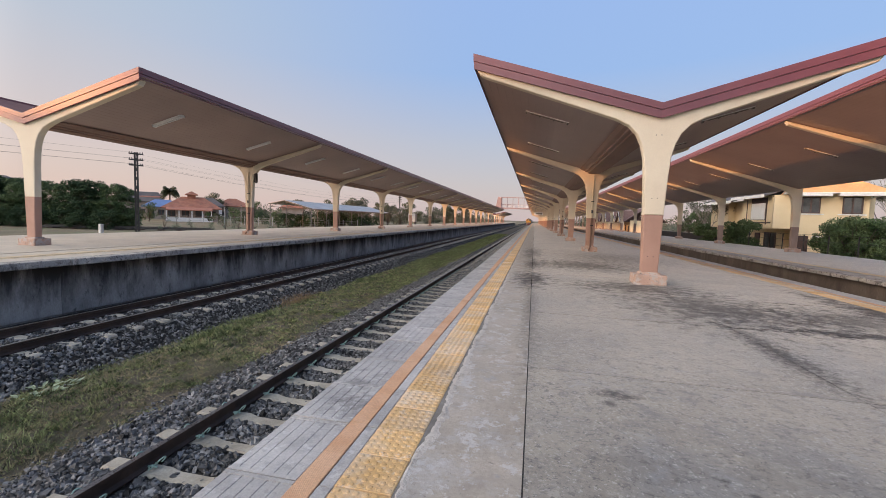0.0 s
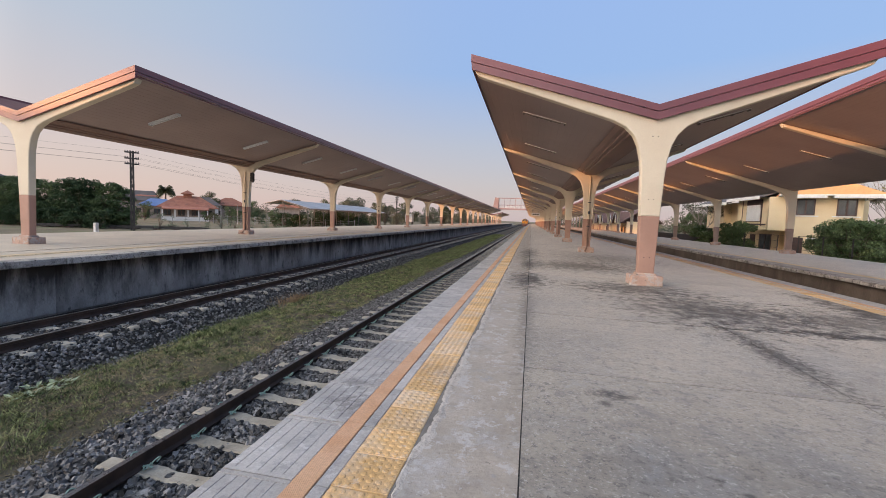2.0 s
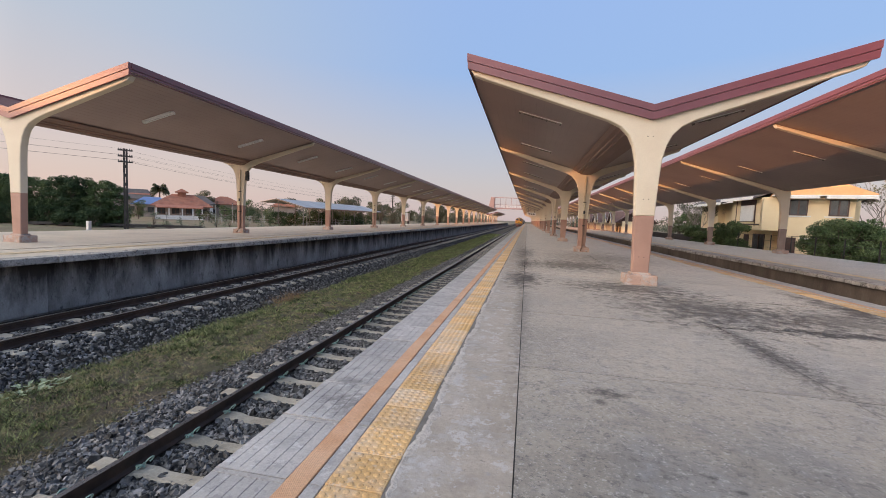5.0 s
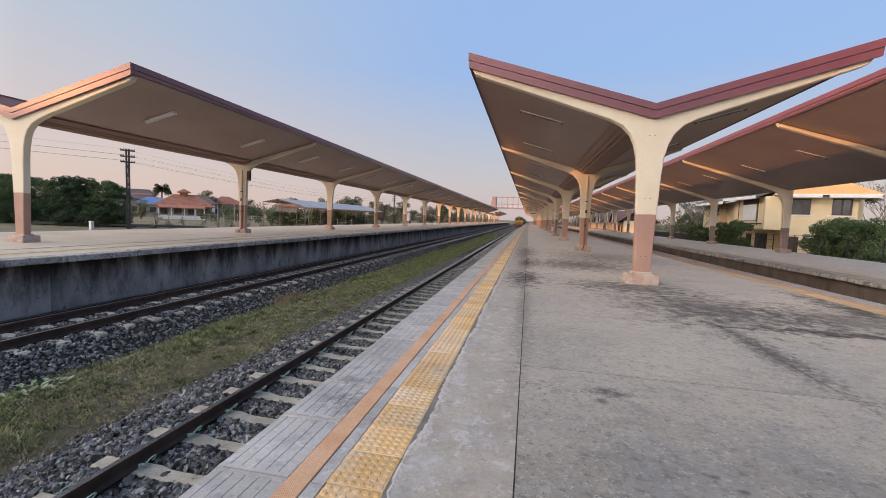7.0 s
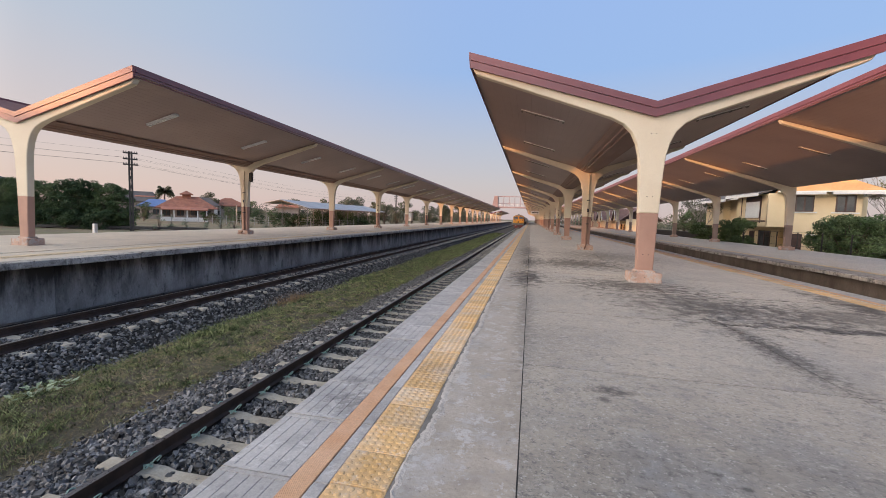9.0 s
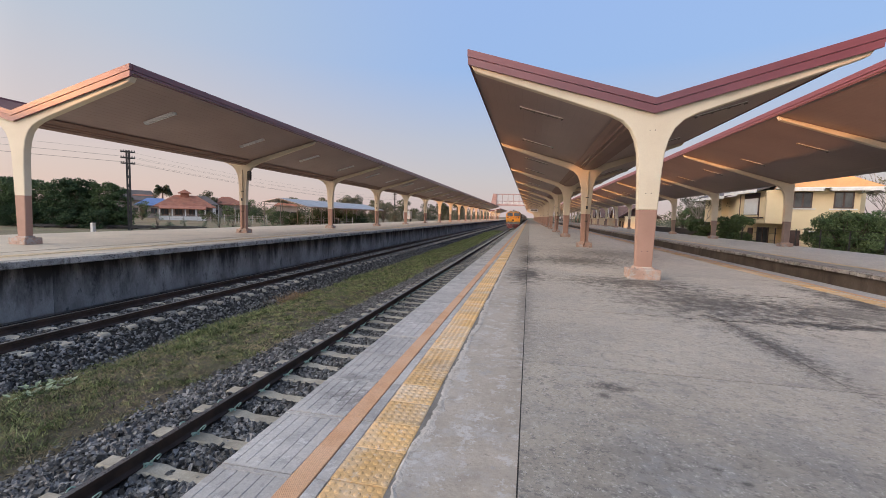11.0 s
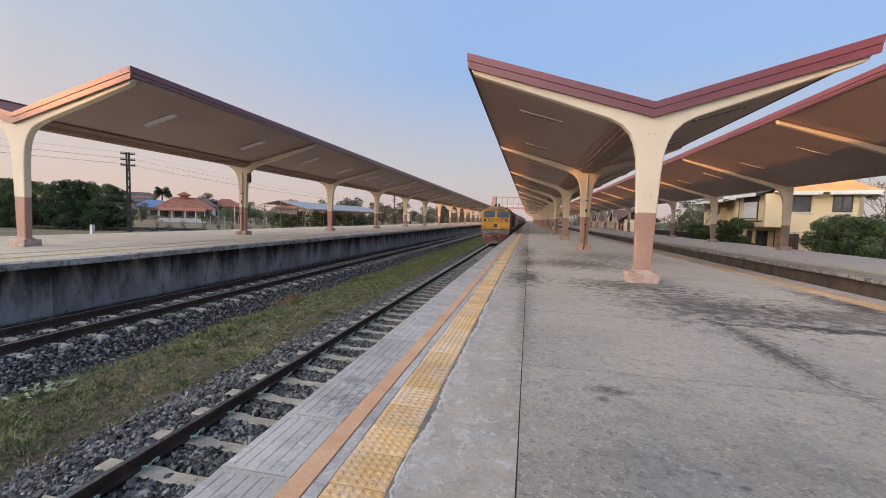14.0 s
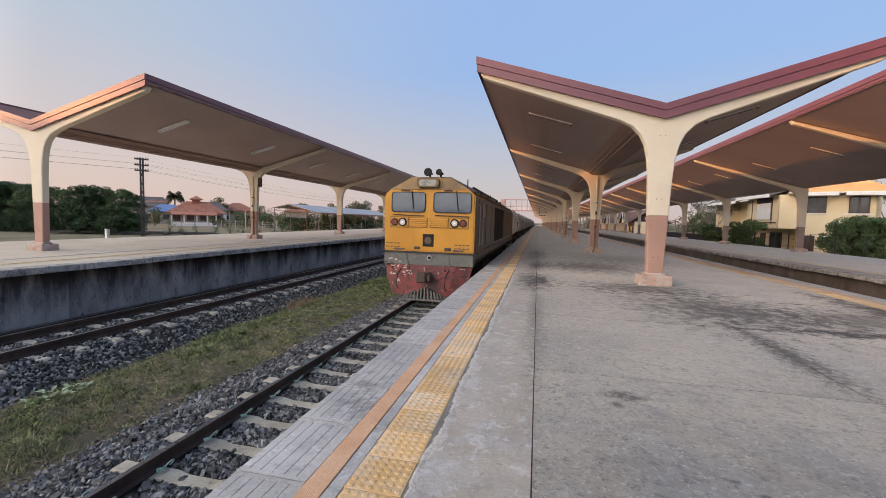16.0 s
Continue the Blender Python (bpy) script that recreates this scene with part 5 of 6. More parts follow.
def tank_wagon():
    """Coupling face at y = 0; 14 m long."""
    T = base("tank_wagon", pose(0, 0, 0), "grimy round tank wagon in a goods train", "tank wagon", "tank wagons")
    bm = bmesh.new()
    prof = [(0.55, 0.2), (0.6, 0.9), (0.85, 1.22), (1.2, 1.33), (12.8, 1.33), (13.15, 1.22), (13.4, 0.9), (13.45, 0.2)]
    rings = []
    for y, r in prof:
        rings.append([bm.verts.new((r * math.cos(2 * math.pi * i / 28), y, 2.32 + r * math.sin(2 * math.pi * i / 28))) for i in range(28)])
    for p, q in zip(rings, rings[1:]):
        for i in range(28):
            j = (i + 1) % 28
            bm.faces.new((p[i], p[j], q[j], q[i]))
    bm.faces.new(rings[0]), bm.faces.new(list(reversed(rings[-1])))
    bmesh.ops.recalc_face_normals(bm, faces=bm.faces)
    tank = part("tank", bm, M_TANK, T, "streaked grey steel tank", smooth=True)
    for y in (2.6, 5.2, 8.8, 11.4):
        b = bmesh.new()
        ring_pts = [(1.35 * math.cos(math.pi * i / 14), y, 2.32 + 1.35 * math.sin(math.pi * i / 14)) for i in range(15)]
        tube(b, ring_pts, 0.03, 4)
        part("tank_strap", b, M_TANK2, tank)
    part("manway", R((0, 7, 3.6), (0, 7, 3.85), 0.35, 0.33, 16), M_TANK2, tank)
    part("walkway", B(-0.35, 0.35, 3.5, 10.5, 3.66, 3.70), M_IRON, T)
    part("frame", B(-1.15, 1.15, 0.35, 13.65, 0.85, 1.06, bevel=0.01), M_IRON, T)
    for y in (1.8, 12.2):
        part("saddle", P([(-1.1, 1.06), (1.1, 1.06), (1.1, 1.9), (0.6, 1.3), (-0.6, 1.3), (-1.1, 1.9)], "y", y - 0.25, y + 0.25), M_IRON, T)
        for s in (-1, 1):
            part("bogie_frame", B(*sorted((s * 0.68, s * 0.82)), y - 1.1, y + 1.1, 0.35, 0.65, bevel=0.03), M_IRON, T)
        for dy in (-0.85, 0.85):
            b = bmesh.new()
            for s in (-1, 1):
                rod(b, (s * 0.48, 0, 0), (s * 0.6, 0, 0), 0.43, 0.43, 18)
            part("wheelset", b, M_STEEL, T).matrix_basis = pose(0, y + dy, 0.43)
    part("coupler", B(-0.12, 0.12, -0.25, 0.4, 0.68, 0.90, bevel=0.02), M_IRON, T)
    part("ladder", tube(bmesh.new(), [(1.36, 6.8, 1.06), (1.40, 6.8, 2.4), (0.9, 6.8, 3.5)], 0.02, 5), M_IRON, T)
    part("end_rail", tube(bmesh.new(), [(-1.1, 0.4, 1.06), (-1.1, 0.4, 1.9), (1.1, 0.4, 1.9), (1.1, 0.4, 1.06)], 0.02, 5), M_STEEL, T)
    return T


SPEED, AT_END = 14.38, 11.85
loco, wheels = locomotive()
wagons = [tank_wagon()]
for i in range(1, 13):
    w = copy_thing(wagons[0], pose(0, 0, 0))
    tagged(w, "sooty grey round tank wagon in a goods train")
    wagons.append(w)
brown = None
for w in wagons[1:]:
    for o in w.children:
        if o.name.startswith("tank") and not o.name.startswith("tank_"):
            if brown is None:
                brown = o.data.copy()
                brown.materials[0] = M_TANK2
            o.data = brown
            tagged(o, "soot-streaked grey steel tank")


def motions():
    nose0 = AT_END + SPEED * 16.0
    for thing, back in [(loco, 0.0)] + [(w, 18.7 + 14.3 * i) for i, w in enumerate(wagons)]:
        walk(thing, [(t, pose(TRACK_1, nose0 + back - SPEED * t, RAIL_1)) for t in (0.0, 4.0, 8.0, 12.0, 16.0)])
    turn = math.degrees(SPEED / FPS / 0.457)
    roll = math.degrees(SPEED / FPS / 0.43)
    for wagon in wagons:
        for o in wagon.children:
            if o.name.startswith("wheelset"):
                y = o.matrix_basis.translation.y
                walk(o, [(k / FPS, pose(0, y, 0.43, roll * k % 360.0, 0, 0)) for k in range(0, 481)])
    for w, y in wheels:
        walk(w, [(k / FPS, pose(0, y, 0.457, turn * k % 360.0, 0, 0)) for k in range(0, 481)])


# ---------------------------------------------------------------- plants
def leaf_cloud(blobs, per, size, squash=1.0):
    """Leaf quads spread over the shells of lumps (x, y, z, r)."""
    vs = []
    for bx, by, bz, br in blobs:
        n = int(per * br * br)
        d = rng.normal(size=(n, 3))
        d /= np.linalg.norm(d, axis=1, keepdims=True)
        rad = br * rng.uniform(0.45, 1.12, n) ** 0.6
        c = d * rad[:, None] * np.array([1, 1, squash]) + np.array([bx, by, bz])
        u = rng.normal(size=(n, 3))
        u /= np.linalg.norm(u, axis=1, keepdims=True)
        w = np.cross(u, d + 0.6 * rng.normal(size=(n, 3)))
        w /= np.linalg.norm(w, axis=1, keepdims=True) + 1e-9
        s = size * rng.uniform(0.6, 1.4, (n, 1))
        vs.append(np.stack([c - u * s, c - w * s * 0.45, c + u * s, c + w * s * 0.45], 1).reshape(-1, 3))
    v = np.concatenate(vs)
    return v, np.arange(len(v)).reshape(-1, 4)


def tree(name, m, height, crown_r, material, label, category, lumps=16, per=260, size=0.12, trunk=0.45, squash=0.8, group="", thin=1.0, lump=(0.22, 0.42), stem=0.035):
    t = base(name, m, label, category, group)
    r0 = stem * height
    bm = bmesh.new()
    rod(bm, (0, 0, -0.1), (0.1, 0.05, height * trunk), r0, r0 * 0.6, 8)
    blobs = []
    for i in range(lumps):
        a, q = random.uniform(0, 2 * math.pi), math.sqrt(random.random())
        k = random.random()
        z = height * (trunk * 0.55 + (0.93 - trunk * 0.55) * k)
        wide = crown_r * (0.95 - 0.55 * abs(k - 0.4)) * q
        c = (wide * math.cos(a), wide * math.sin(a), z)
        br = crown_r * random.uniform(*lump)
        blobs.append((*c, br))
        mid = Vector(c) * 0.5 + Vector((0, 0, height * trunk * 0.4))
        rod(bm, (0.05, 0.02, height * trunk * random.uniform(0.3, 0.95)), mid, r0 * 0.35, r0 * 0.22, 5)
        rod(bm, mid, c, r0 * 0.22, r0 * 0.08, 5)
    part("trunk", bm, M_BARK, t)
    v, f = leaf_cloud(blobs, per * thin, size, squash)
    soup("crown", v, f, material, t)
    return t


def bare_tree(m, height, label):
    t = base("bare_tree", m, label, "tree", "trees by the station")
    bm, twigs = bmesh.new(), []

    def grow(p, d, length, r, level):
        q = p + d * length
        rod(bm, p, q, r, r * 0.65, 5)
        if level == 0:
            twigs.append(q)
            return
        for _ in range(3):
            nd = (d + Vector((random.uniform(-0.75, 0.75), random.uniform(-0.75, 0.75), random.uniform(-0.1, 0.5)))).normalized()
            grow(q, nd, length * random.uniform(0.6, 0.85), r * 0.6, level - 1)
    grow(Vector((0, 0, 0)), Vector((0.05, 0, 1)), height * 0.3, height * 0.012, 5)
    part("trunk", bm, M_PBARK, t)
    v, f = leaf_cloud([(*q, 0.35) for q in twigs], 26, 0.085)
    soup("crown", v, f, M_LEAF3, t)
    return t


# ---------------------------------------------------------------- houses
def window_on(wall, m, w, h, panes=2):
    f = new("window")
    f.parent = wall
    f.matrix_basis = m
    bm = bmesh.new()
    for x0, x1, z0, z1 in ((-w / 2, w / 2, 0, 0.09), (-w / 2, w / 2, h - 0.09, h), (-w / 2, -w / 2 + 0.09, 0.09, h - 0.09), (w / 2 - 0.09, w / 2, 0.09, h - 0.09)):
        box(bm, x0, x1, -0.06, 0.03, z0, z1)
    for i in range(1, panes):
        x = -w / 2 + w * i / panes
        box(bm, x - 0.06, x + 0.06, -0.05, 0.03, 0.09, h - 0.09)
    me = bpy.data.meshes.new("window")
    bm.to_mesh(me)
    bm.free()
    me.materials.append(M_DWOOD)
    old = f
    f = new("window", me)
    f.parent, f.matrix_basis = wall, m
    bpy.data.objects.remove(old)
    part("pane", B(-w / 2 + 0.08, w / 2 - 0.08, -0.005, 0.02, 0.08, h - 0.08), M_PANE, f)
    return f


def hip_roof(w, d, z, h, over, ridge):
    """Hip roof over a w x d plan, centred; ridge: its length along x."""
    bm = bmesh.new()
    W, D = w / 2 + over, d / 2 + over
    a = [bm.verts.new(c) for c in ((-W, -D, z), (W, -D, z), (W, D, z), (-W, D, z))]
    u = [bm.verts.new(c) for c in ((-W, -D, z - 0.15), (W, -D, z - 0.15), (W, D, z - 0.15), (-W, D, z - 0.15))]
    r = [bm.verts.new((-ridge / 2, 0, z + h)), bm.verts.new((ridge / 2, 0, z + h))]
    bm.faces.new((a[0], a[1], r[1], r[0])), bm.faces.new((a[2], a[3], r[0], r[1]))
    bm.faces.new((a[1], a[2], r[1])), bm.faces.new((a[3], a[0], r[0]))
    for i in range(4):
        j = (i + 1) % 4
        bm.faces.new((u[i], u[j], a[j], a[i]))
    bm.faces.new(list(reversed(u)))
    return bm


def house(m, w, d, wall_h, roof_h, ridge, roof_m, label, wall_m=M_HWALL, over=0.7, windows=3, group="houses beyond the field"):
    t = base("house", m, label, "house", group)
    wall = part("wall", B(-w / 2, w / 2, -d / 2, d / 2, 0, wall_h), wall_m, t)
    part("roof", hip_roof(w, d, wall_h, roof_h, over, ridge), roof_m, t)
    for i in range(windows):
        window_on(wall, pose(-w / 2 + w * (i + 0.5) / windows, -d / 2 - 0.005, 1.0), 1.3, 1.2)
    part("door", B(w * 0.28, w * 0.28 + 0.9, -d / 2 - 0.03, -d / 2 + 0.01, 0.0, 2.05), M_DWOOD, t)
    return t


G = -1.15          # the ground outside the station
# terracotta house with a small look-out turret and a white porch
h = house(pose(-71.0, 75.2, G, 0, 0, 42), 9.6, 7.0, 2.7, 2.4, 4.0, M_TILE, "low house with terracotta hip roof and roof turret", windows=4)
tur = part("turret", B(-0.95, 0.55, -0.75, 0.75, 4.0, 5.6), M_TILE, h, "small roof turret")
part("turret_roof", hip_roof(1.6, 1.6, 5.6, 0.7, 0.4, 0.1), M_TILE, tur).location = (-0.2, 0, 0)
porch = part("porch_roof", P([(-6.0, 2.35), (-3.4, 3.0), (-3.4, 2.85), (-6.0, 2.2)], "x", -4.4, 3.6), M_TILE, h)
for x in (-4.3, -2.2, 0.0, 1.8, 3.4):
    part("porch_post", B(x - 0.1, x + 0.1, -5.9, -5.7, 0, 2.3), M_WHITE, h)
part("porch_wall", B(-4.4, 3.6, -5.95, -5.85, 0, 0.8), M_WHITE, h)
house(pose(-84.6, 80.8, G, 0, 0, 42), 6.0, 5.0, 2.9, 1.6, 3.0, M_BROOF, "house with a blue metal roof")
house(pose(-104.0, 60.0, G, 0, 0, 42), 9.0, 8.0, 6.3, 1.6, 6.0, M_DROOF, "dark roofed house behind the thicket")
house(pose(-102.5, 92.5, G, 0, 0, 42), 8.0, 7.0, 4.2, 2.6, 6.0, M_DROOF, "house with a dark grey tiled roof")
house(pose(-89.5, 97.6, G, 0, 0, 42), 10.0, 8.0, 3.6, 2.2, 6.0, M_DROOF, "house with a dark roof and white gable", wall_m=M_WHITE)
house(pose(-88.5, 108.6, G, 0, 0, 42), 9.0, 8.0, 3.8, 2.3, 2.0, M_TILE, "house with a steep red tiled roof")
house(pose(-101.5, 93.8, G, 0, 0, 42), 3.6, 4.0, 5.4, 1.3, 1.6, M_TILE, "two-storey house with a sunlit orange roof", wall_m=M_YWALL)
house(pose(-70.0, 111.0, G, 0, 0, 30), 5.5, 5.5, 3.9, 1.9, 1.5, M_TILE, "low house with a red tiled roof beside the shed")

# the open shed with a metal roof
sh = base("open_shed", pose(-38.0, 58.0, G, 0, 0, 0), "long open shed with a pale metal roof on steel posts", "shed")
part("roof_slope", P([(-2.8, 3.75), (0.0, 4.35), (0.0, 4.43), (-2.8, 3.83)], "y", 0, 34), M_SHEDROOF, sh)
part("roof_slope", P([(0.0, 4.35), (4.9, 3.15), (4.9, 3.23), (0.0, 4.43)], "y", 0, 34), M_SHEDROOF, sh)
part("gable_board", P([(-2.8, 3.70), (0.0, 4.30), (4.9, 3.10), (4.9, 3.2), (0.0, 4.4), (-2.8, 3.8)], "y", -0.06, 0.0), M_POST, sh)
for k in range(8):
    for x, top in ((-2.6, 3.75), (4.5, 3.2), (0.2, 4.25)):
        part("post", R((x, 0.2 + 4.8 * k, 0), (x, 0.2 + 4.8 * k, top), 0.06, seg=6), M_POST, sh)
    part("truss", tube(bmesh.new(), [(-2.6, 0.2 + 4.8 * k, 3.4), (4.5, 0.2 + 4.8 * k, 3.0), (0.0, 0.2 + 4.8 * k, 4.2), (-2.6, 0.2 + 4.8 * k, 3.4)], 0.04, 5), M_POST, sh)


# ---------------------------------------------------------------- poles, wires, bridge
def telegraph_pole(m, tall, arms):
    t = base("telegraph_pole", m, "dark telegraph pole with three insulator cross-arms", "telegraph pole", "telegraph poles")
    for s in (-0.105, 0.105):
        part("rail_post", B(s - 0.085, s + 0.085, -0.07, 0.07, 0, tall, bevel=0.01), M_IRON, t)
    for z in np.arange(0.8, tall - 1.5, 0.9):
        part("batten", B(-0.12, 0.12, -0.03, 0.03, z, z + 0.3), M_IRON, t)
    for z in arms:
        a = part("cross_arm", B(-0.60, 0.60, -0.15, -0.07, z, z + 0.13), M_IRON, t)
        for x in (-0.54, -0.34, 0.34, 0.54):
            part("insulator", R((x, -0.11, z + 0.13), (x, -0.11, z + 0.27), 0.05, 0.035, 6), M_POST, a)
    return t


pole_at = (-40.0, 35.2)
telegraph_pole(pose(*pole_at, G, 0, 0, 48), 8.1, (6.7, 7.25, 7.85))
telegraph_pole(pose(-41.5, 125, G, 0, 0, 20), 9.0, (7.0, 7.7, 8.4))
for k, (x, z) in enumerate(((-0.54, 6.9), (0.54, 6.9), (-0.34, 6.9), (-0.34, 7.45), (0.54, 7.45), (-0.54, 8.05))):
    c, s_ = math.cos(radians(48)), math.sin(radians(48))
    a = Vector((pole_at[0] + x * c, pole_at[1] + x * s_, G + z))
    for end, sag in ((Vector((-41.5 + x, 125, G + z)), 1.2), (Vector((-40 + x - 36, -45, G + z + 2.5)), 1.0)):
        pts = [a.lerp(end, i / 12) - Vector((0, 0, 4 * sag * (i / 12) * (1 - i / 12))) for i in range(13)]
        tagged(part("overhead_wire", wire(bmesh.new(), pts, 0.0055), M_WIRE), "thin black overhead wire between poles", "wire", "overhead wires")

fb = base("footbridge", pose(-8.6, 166.0, RAIL_1, 0, 0, 0), "red steel footbridge over the tracks with mesh sides", "footbridge")
part("deck", B(-4.4, 22.0, -1.2, 1.2, 6.9, 7.4), M_BRIDGE, fb)
for y in (-1.2, 1.1):
    part("top_rail", B(-4.4, 22.0, y, y + 0.12, 8.55, 8.64), M_BRIDGE, fb)
    part("roof_beam", B(-4.6, 22.0, y, y + 0.12, 11.25, 11.42), M_BRIDGE, fb)
    for i in range(13):
        part("post", B(-4.3 + 2.15 * i, -4.20 + 2.15 * i, y, y + 0.10, 7.4, 11.25), M_BRIDGE, fb)
    for i in range(52):
        part("baluster", B(-4.2 + 0.5 * i, -4.14 + 0.5 * i, y + 0.03, y + 0.08, 7.4, 8.55), M_WHITE, fb)
part("stair_tower", P([(-6.6, 6.6), (-4.3, 6.6), (-4.3, 11.3), (-5.7, 11.5)], "y", -1.6, 1.6), M_BRIDGE, fb, "red panelled stair head")
part("tower_leg", B(-4.95, -4.6, -0.2, 0.2, -0.3, 6.7), M_STEEL, fb)

def loudspeaker(m):
    t = base("column_loudspeaker", m, "slim dark loudspeaker box fixed to the canopy column", "loudspeaker")
    body = part("body", P([(-0.07, -0.24), (0.05, -0.28), (0.085, -0.20), (0.085, 0.20), (0.05, 0.26), (-0.07, 0.22)], "y", -0.09, 0.09), M_IRON, t)
    part("grille", B(0.087, 0.095, -0.07, 0.07, -0.18, 0.18, bevel=0.004), M_RUBBER, body)
    part("bracket", B(-0.20, -0.06, -0.02, 0.02, -0.02, 0.03), M_IRON, t)
    return t


loudspeaker(pose(-15.35, 20.66, 3.20, 0, 0, 10))

# white marker post, low kerb of an old siding, cabinet
mp_ = base("marker_post", pose(-26.8, 21.1, G), "short white concrete marker post", "post")
part("shaft", B(-0.10, 0.10, -0.10, 0.10, 0, 1.30, bevel=0.02), M_WHITE, mp_)
part("cap", B(-0.11, 0.11, -0.11, 0.11, 1.30, 1.36, bevel=0.02), M_WHITE, mp_)
sd = base("old_siding", pose(-43.0, 38.0, G, 0, 0, 28), "stack of old rails and sleepers in the grass", "old rails")
for k in range(4):
    part("old_rail", B(-9.0 + 0.6 * k, 7.5 - 0.3 * k, -0.4 + 0.25 * k, -0.25 + 0.25 * k, 0.12, 0.33 + 0.04 * (k % 2)), M_IRON, sd)
for k in range(8):
    part("old_sleeper", B(-8 + 2 * k, -7.6 + 2 * k, -0.6, 0.6, 0, 0.12), M_DWOOD, sd)
cab_ = base("metal_cabinet", pose(-22.6, 76.0, G), "grey metal cabinet on a stand behind the platform", "cabinet")
part("box", B(-0.7, 0.7, -0.6, 0.6, 1.6, 3.1, bevel=0.03), M_STEEL, cab_)
for x in (-0.6, 0.5):
    part("leg", B(x, x + 0.1, -0.5, 0.5, 0, 1.6), M_IRON, cab_)


# a thin wire fence and two posts in the field
ff = base("field_fence", pose(-64, 64, G, 0, 0, 8), "thin post and wire fence across the field", "fence")
for i in range(14):
    part("post", R((2.6 * i, 0, 0), (2.6 * i, 0, 1.5 + 0.1 * (i % 3)), 0.05, seg=5), M_STEEL, ff)
for z in (0.5, 0.9, 1.3):
    part("wire", wire(bmesh.new(), [(0, 0, z), (33.8, 0, z)], 0.012), M_STEEL, ff)
for x, y, z in ((-42.0, 50.0, 3.0), (-52.0, 66.0, 3.4)):
    tp = base("thin_post", pose(x, y, G), "thin grey steel post in the field", "post", "thin posts")
    part("shaft", R((0, 0, 0), (0, 0, z), 0.06, 0.05, 6), M_STEEL, tp)
    part("cap", R((0, 0, z), (0, 0, z + 0.12), 0.1, 0.07, 6), M_IRON, tp)


# ---------------------------------------------------------------- plants to the west
for i, (x, y, hh, r) in enumerate(((-60, 36, 5.6, 3.4), (-55.5, 36.5, 5.4, 3.2), (-51.5, 37.5, 5.0, 3.0), (-48.9, 37.0, 5.5, 2.7), (-45.9, 38.0, 5.2, 2.4), (-44.6, 38.4, 2.6, 1.3), (-64.5, 37, 5.6, 3.2))):
    tree("thicket_shrub", pose(x, y, G, 0, 0, 40 * i), hh, r, M_LEAF if i % 3 else M_LEAF2, "dense feathery green shrub beyond the platform", "shrub", lumps=120, per=720, size=0.083, trunk=0.08, squash=0.6, group="thicket shrubs", lump=(0.12, 0.25), stem=0.012)
for i in range(9):   # undergrowth before the thicket
    tree("undergrowth_shrub", pose(-62.5 + 2.2 * i, 33.2 + 0.32 * i, G, 0, 0, 50 * i), random.uniform(1.6, 2.6), 1.7, M_LEAF2, "low dark green undergrowth before the thicket", "shrub", lumps=36, per=480, size=0.083, trunk=0.1, squash=0.6, group="undergrowth", lump=(0.16, 0.3), stem=0.012)
for i in range(9):
    x, y = -41 + 1.3 * i + random.uniform(-0.4, 0.4), 39 + 0.9 * i
    tree("low_shrub", pose(x, y, G, 0, 0, 30 * i), random.uniform(0.9, 2.2), random.uniform(0.6, 1.0), M_PALELEAF, "small pale grey-green shrub in the field", "shrub", lumps=10, per=520, size=0.06, trunk=0.25, group="low shrubs")
for i in range(14):
    x = -62 + 2.4 * i + random.uniform(-1, 1)
    tree("garden_shrub", pose(x, 70 + 0.6 * i + random.uniform(-2, 2), G), random.uniform(1.4, 2.7), random.uniform(1.0, 1.7), random.choice((M_LEAF, M_LEAF2, M_LEAF3)), "round green shrub near the houses", "shrub", lumps=18, per=480, size=0.09, trunk=0.2, group="garden shrubs", lump=(0.2, 0.36))
for i in range(15):
    tree("shed_shrub", pose(-40 + random.uniform(-2, 4), 60 + 2.2 * i, G), random.uniform(1.8, 2.9), random.uniform(1.4, 2.0), random.choice((M_LEAF, M_LEAF2, M_LEAF2)), "green shrub growing under the shed", "shrub", lumps=18, per=480, size=0.085, trunk=0.2, group="shed shrubs", lump=(0.2, 0.36))
for i, (x, y, hh) in enumerate(((-50, 114, 8.0), (-43, 112, 7.0), (-38, 105, 6.0), (-36, 118, 7.5), (-30, 120, 6.5), (-62, 120, 8), (-33, 100, 5.0), (-27, 128, 7), (-72, 118, 7.5), (-58, 125, 7.5), (-25, 150, 8), (-90, 104, 8.0))):
    tree("field_tree", pose(x, y, G, 0, 0, 25 * i), hh * 0.92, hh * 0.46, M_LEAF3 if i % 2 else M_LEAF5, "broad hazy green tree beyond the shed", "tree", lumps=30, per=270, size=0.14, trunk=0.3, group="field trees", lump=(0.16, 0.32))
# small trees in the gardens, before the blue and the red roof
for i, (x, y, hh, r) in enumerate(((-69.5, 63.5, 3.6, 1.5), (-58.5, 72.5, 3.2, 1.4), (-53.0, 78.0, 2.8, 1.3), (-84.0, 92.0, 5.6, 2.2), (-69.0, 92.0, 5.4, 2.2))):
    tree("garden_tree", pose(x, y, G, 0, 0, 60 * i), hh, r, (M_LEAF, M_LEAF4)[i % 2], "small bushy green tree among the houses", "tree", lumps=34, per=420, size=0.085, trunk=0.3, group="garden trees", lump=(0.2, 0.36))
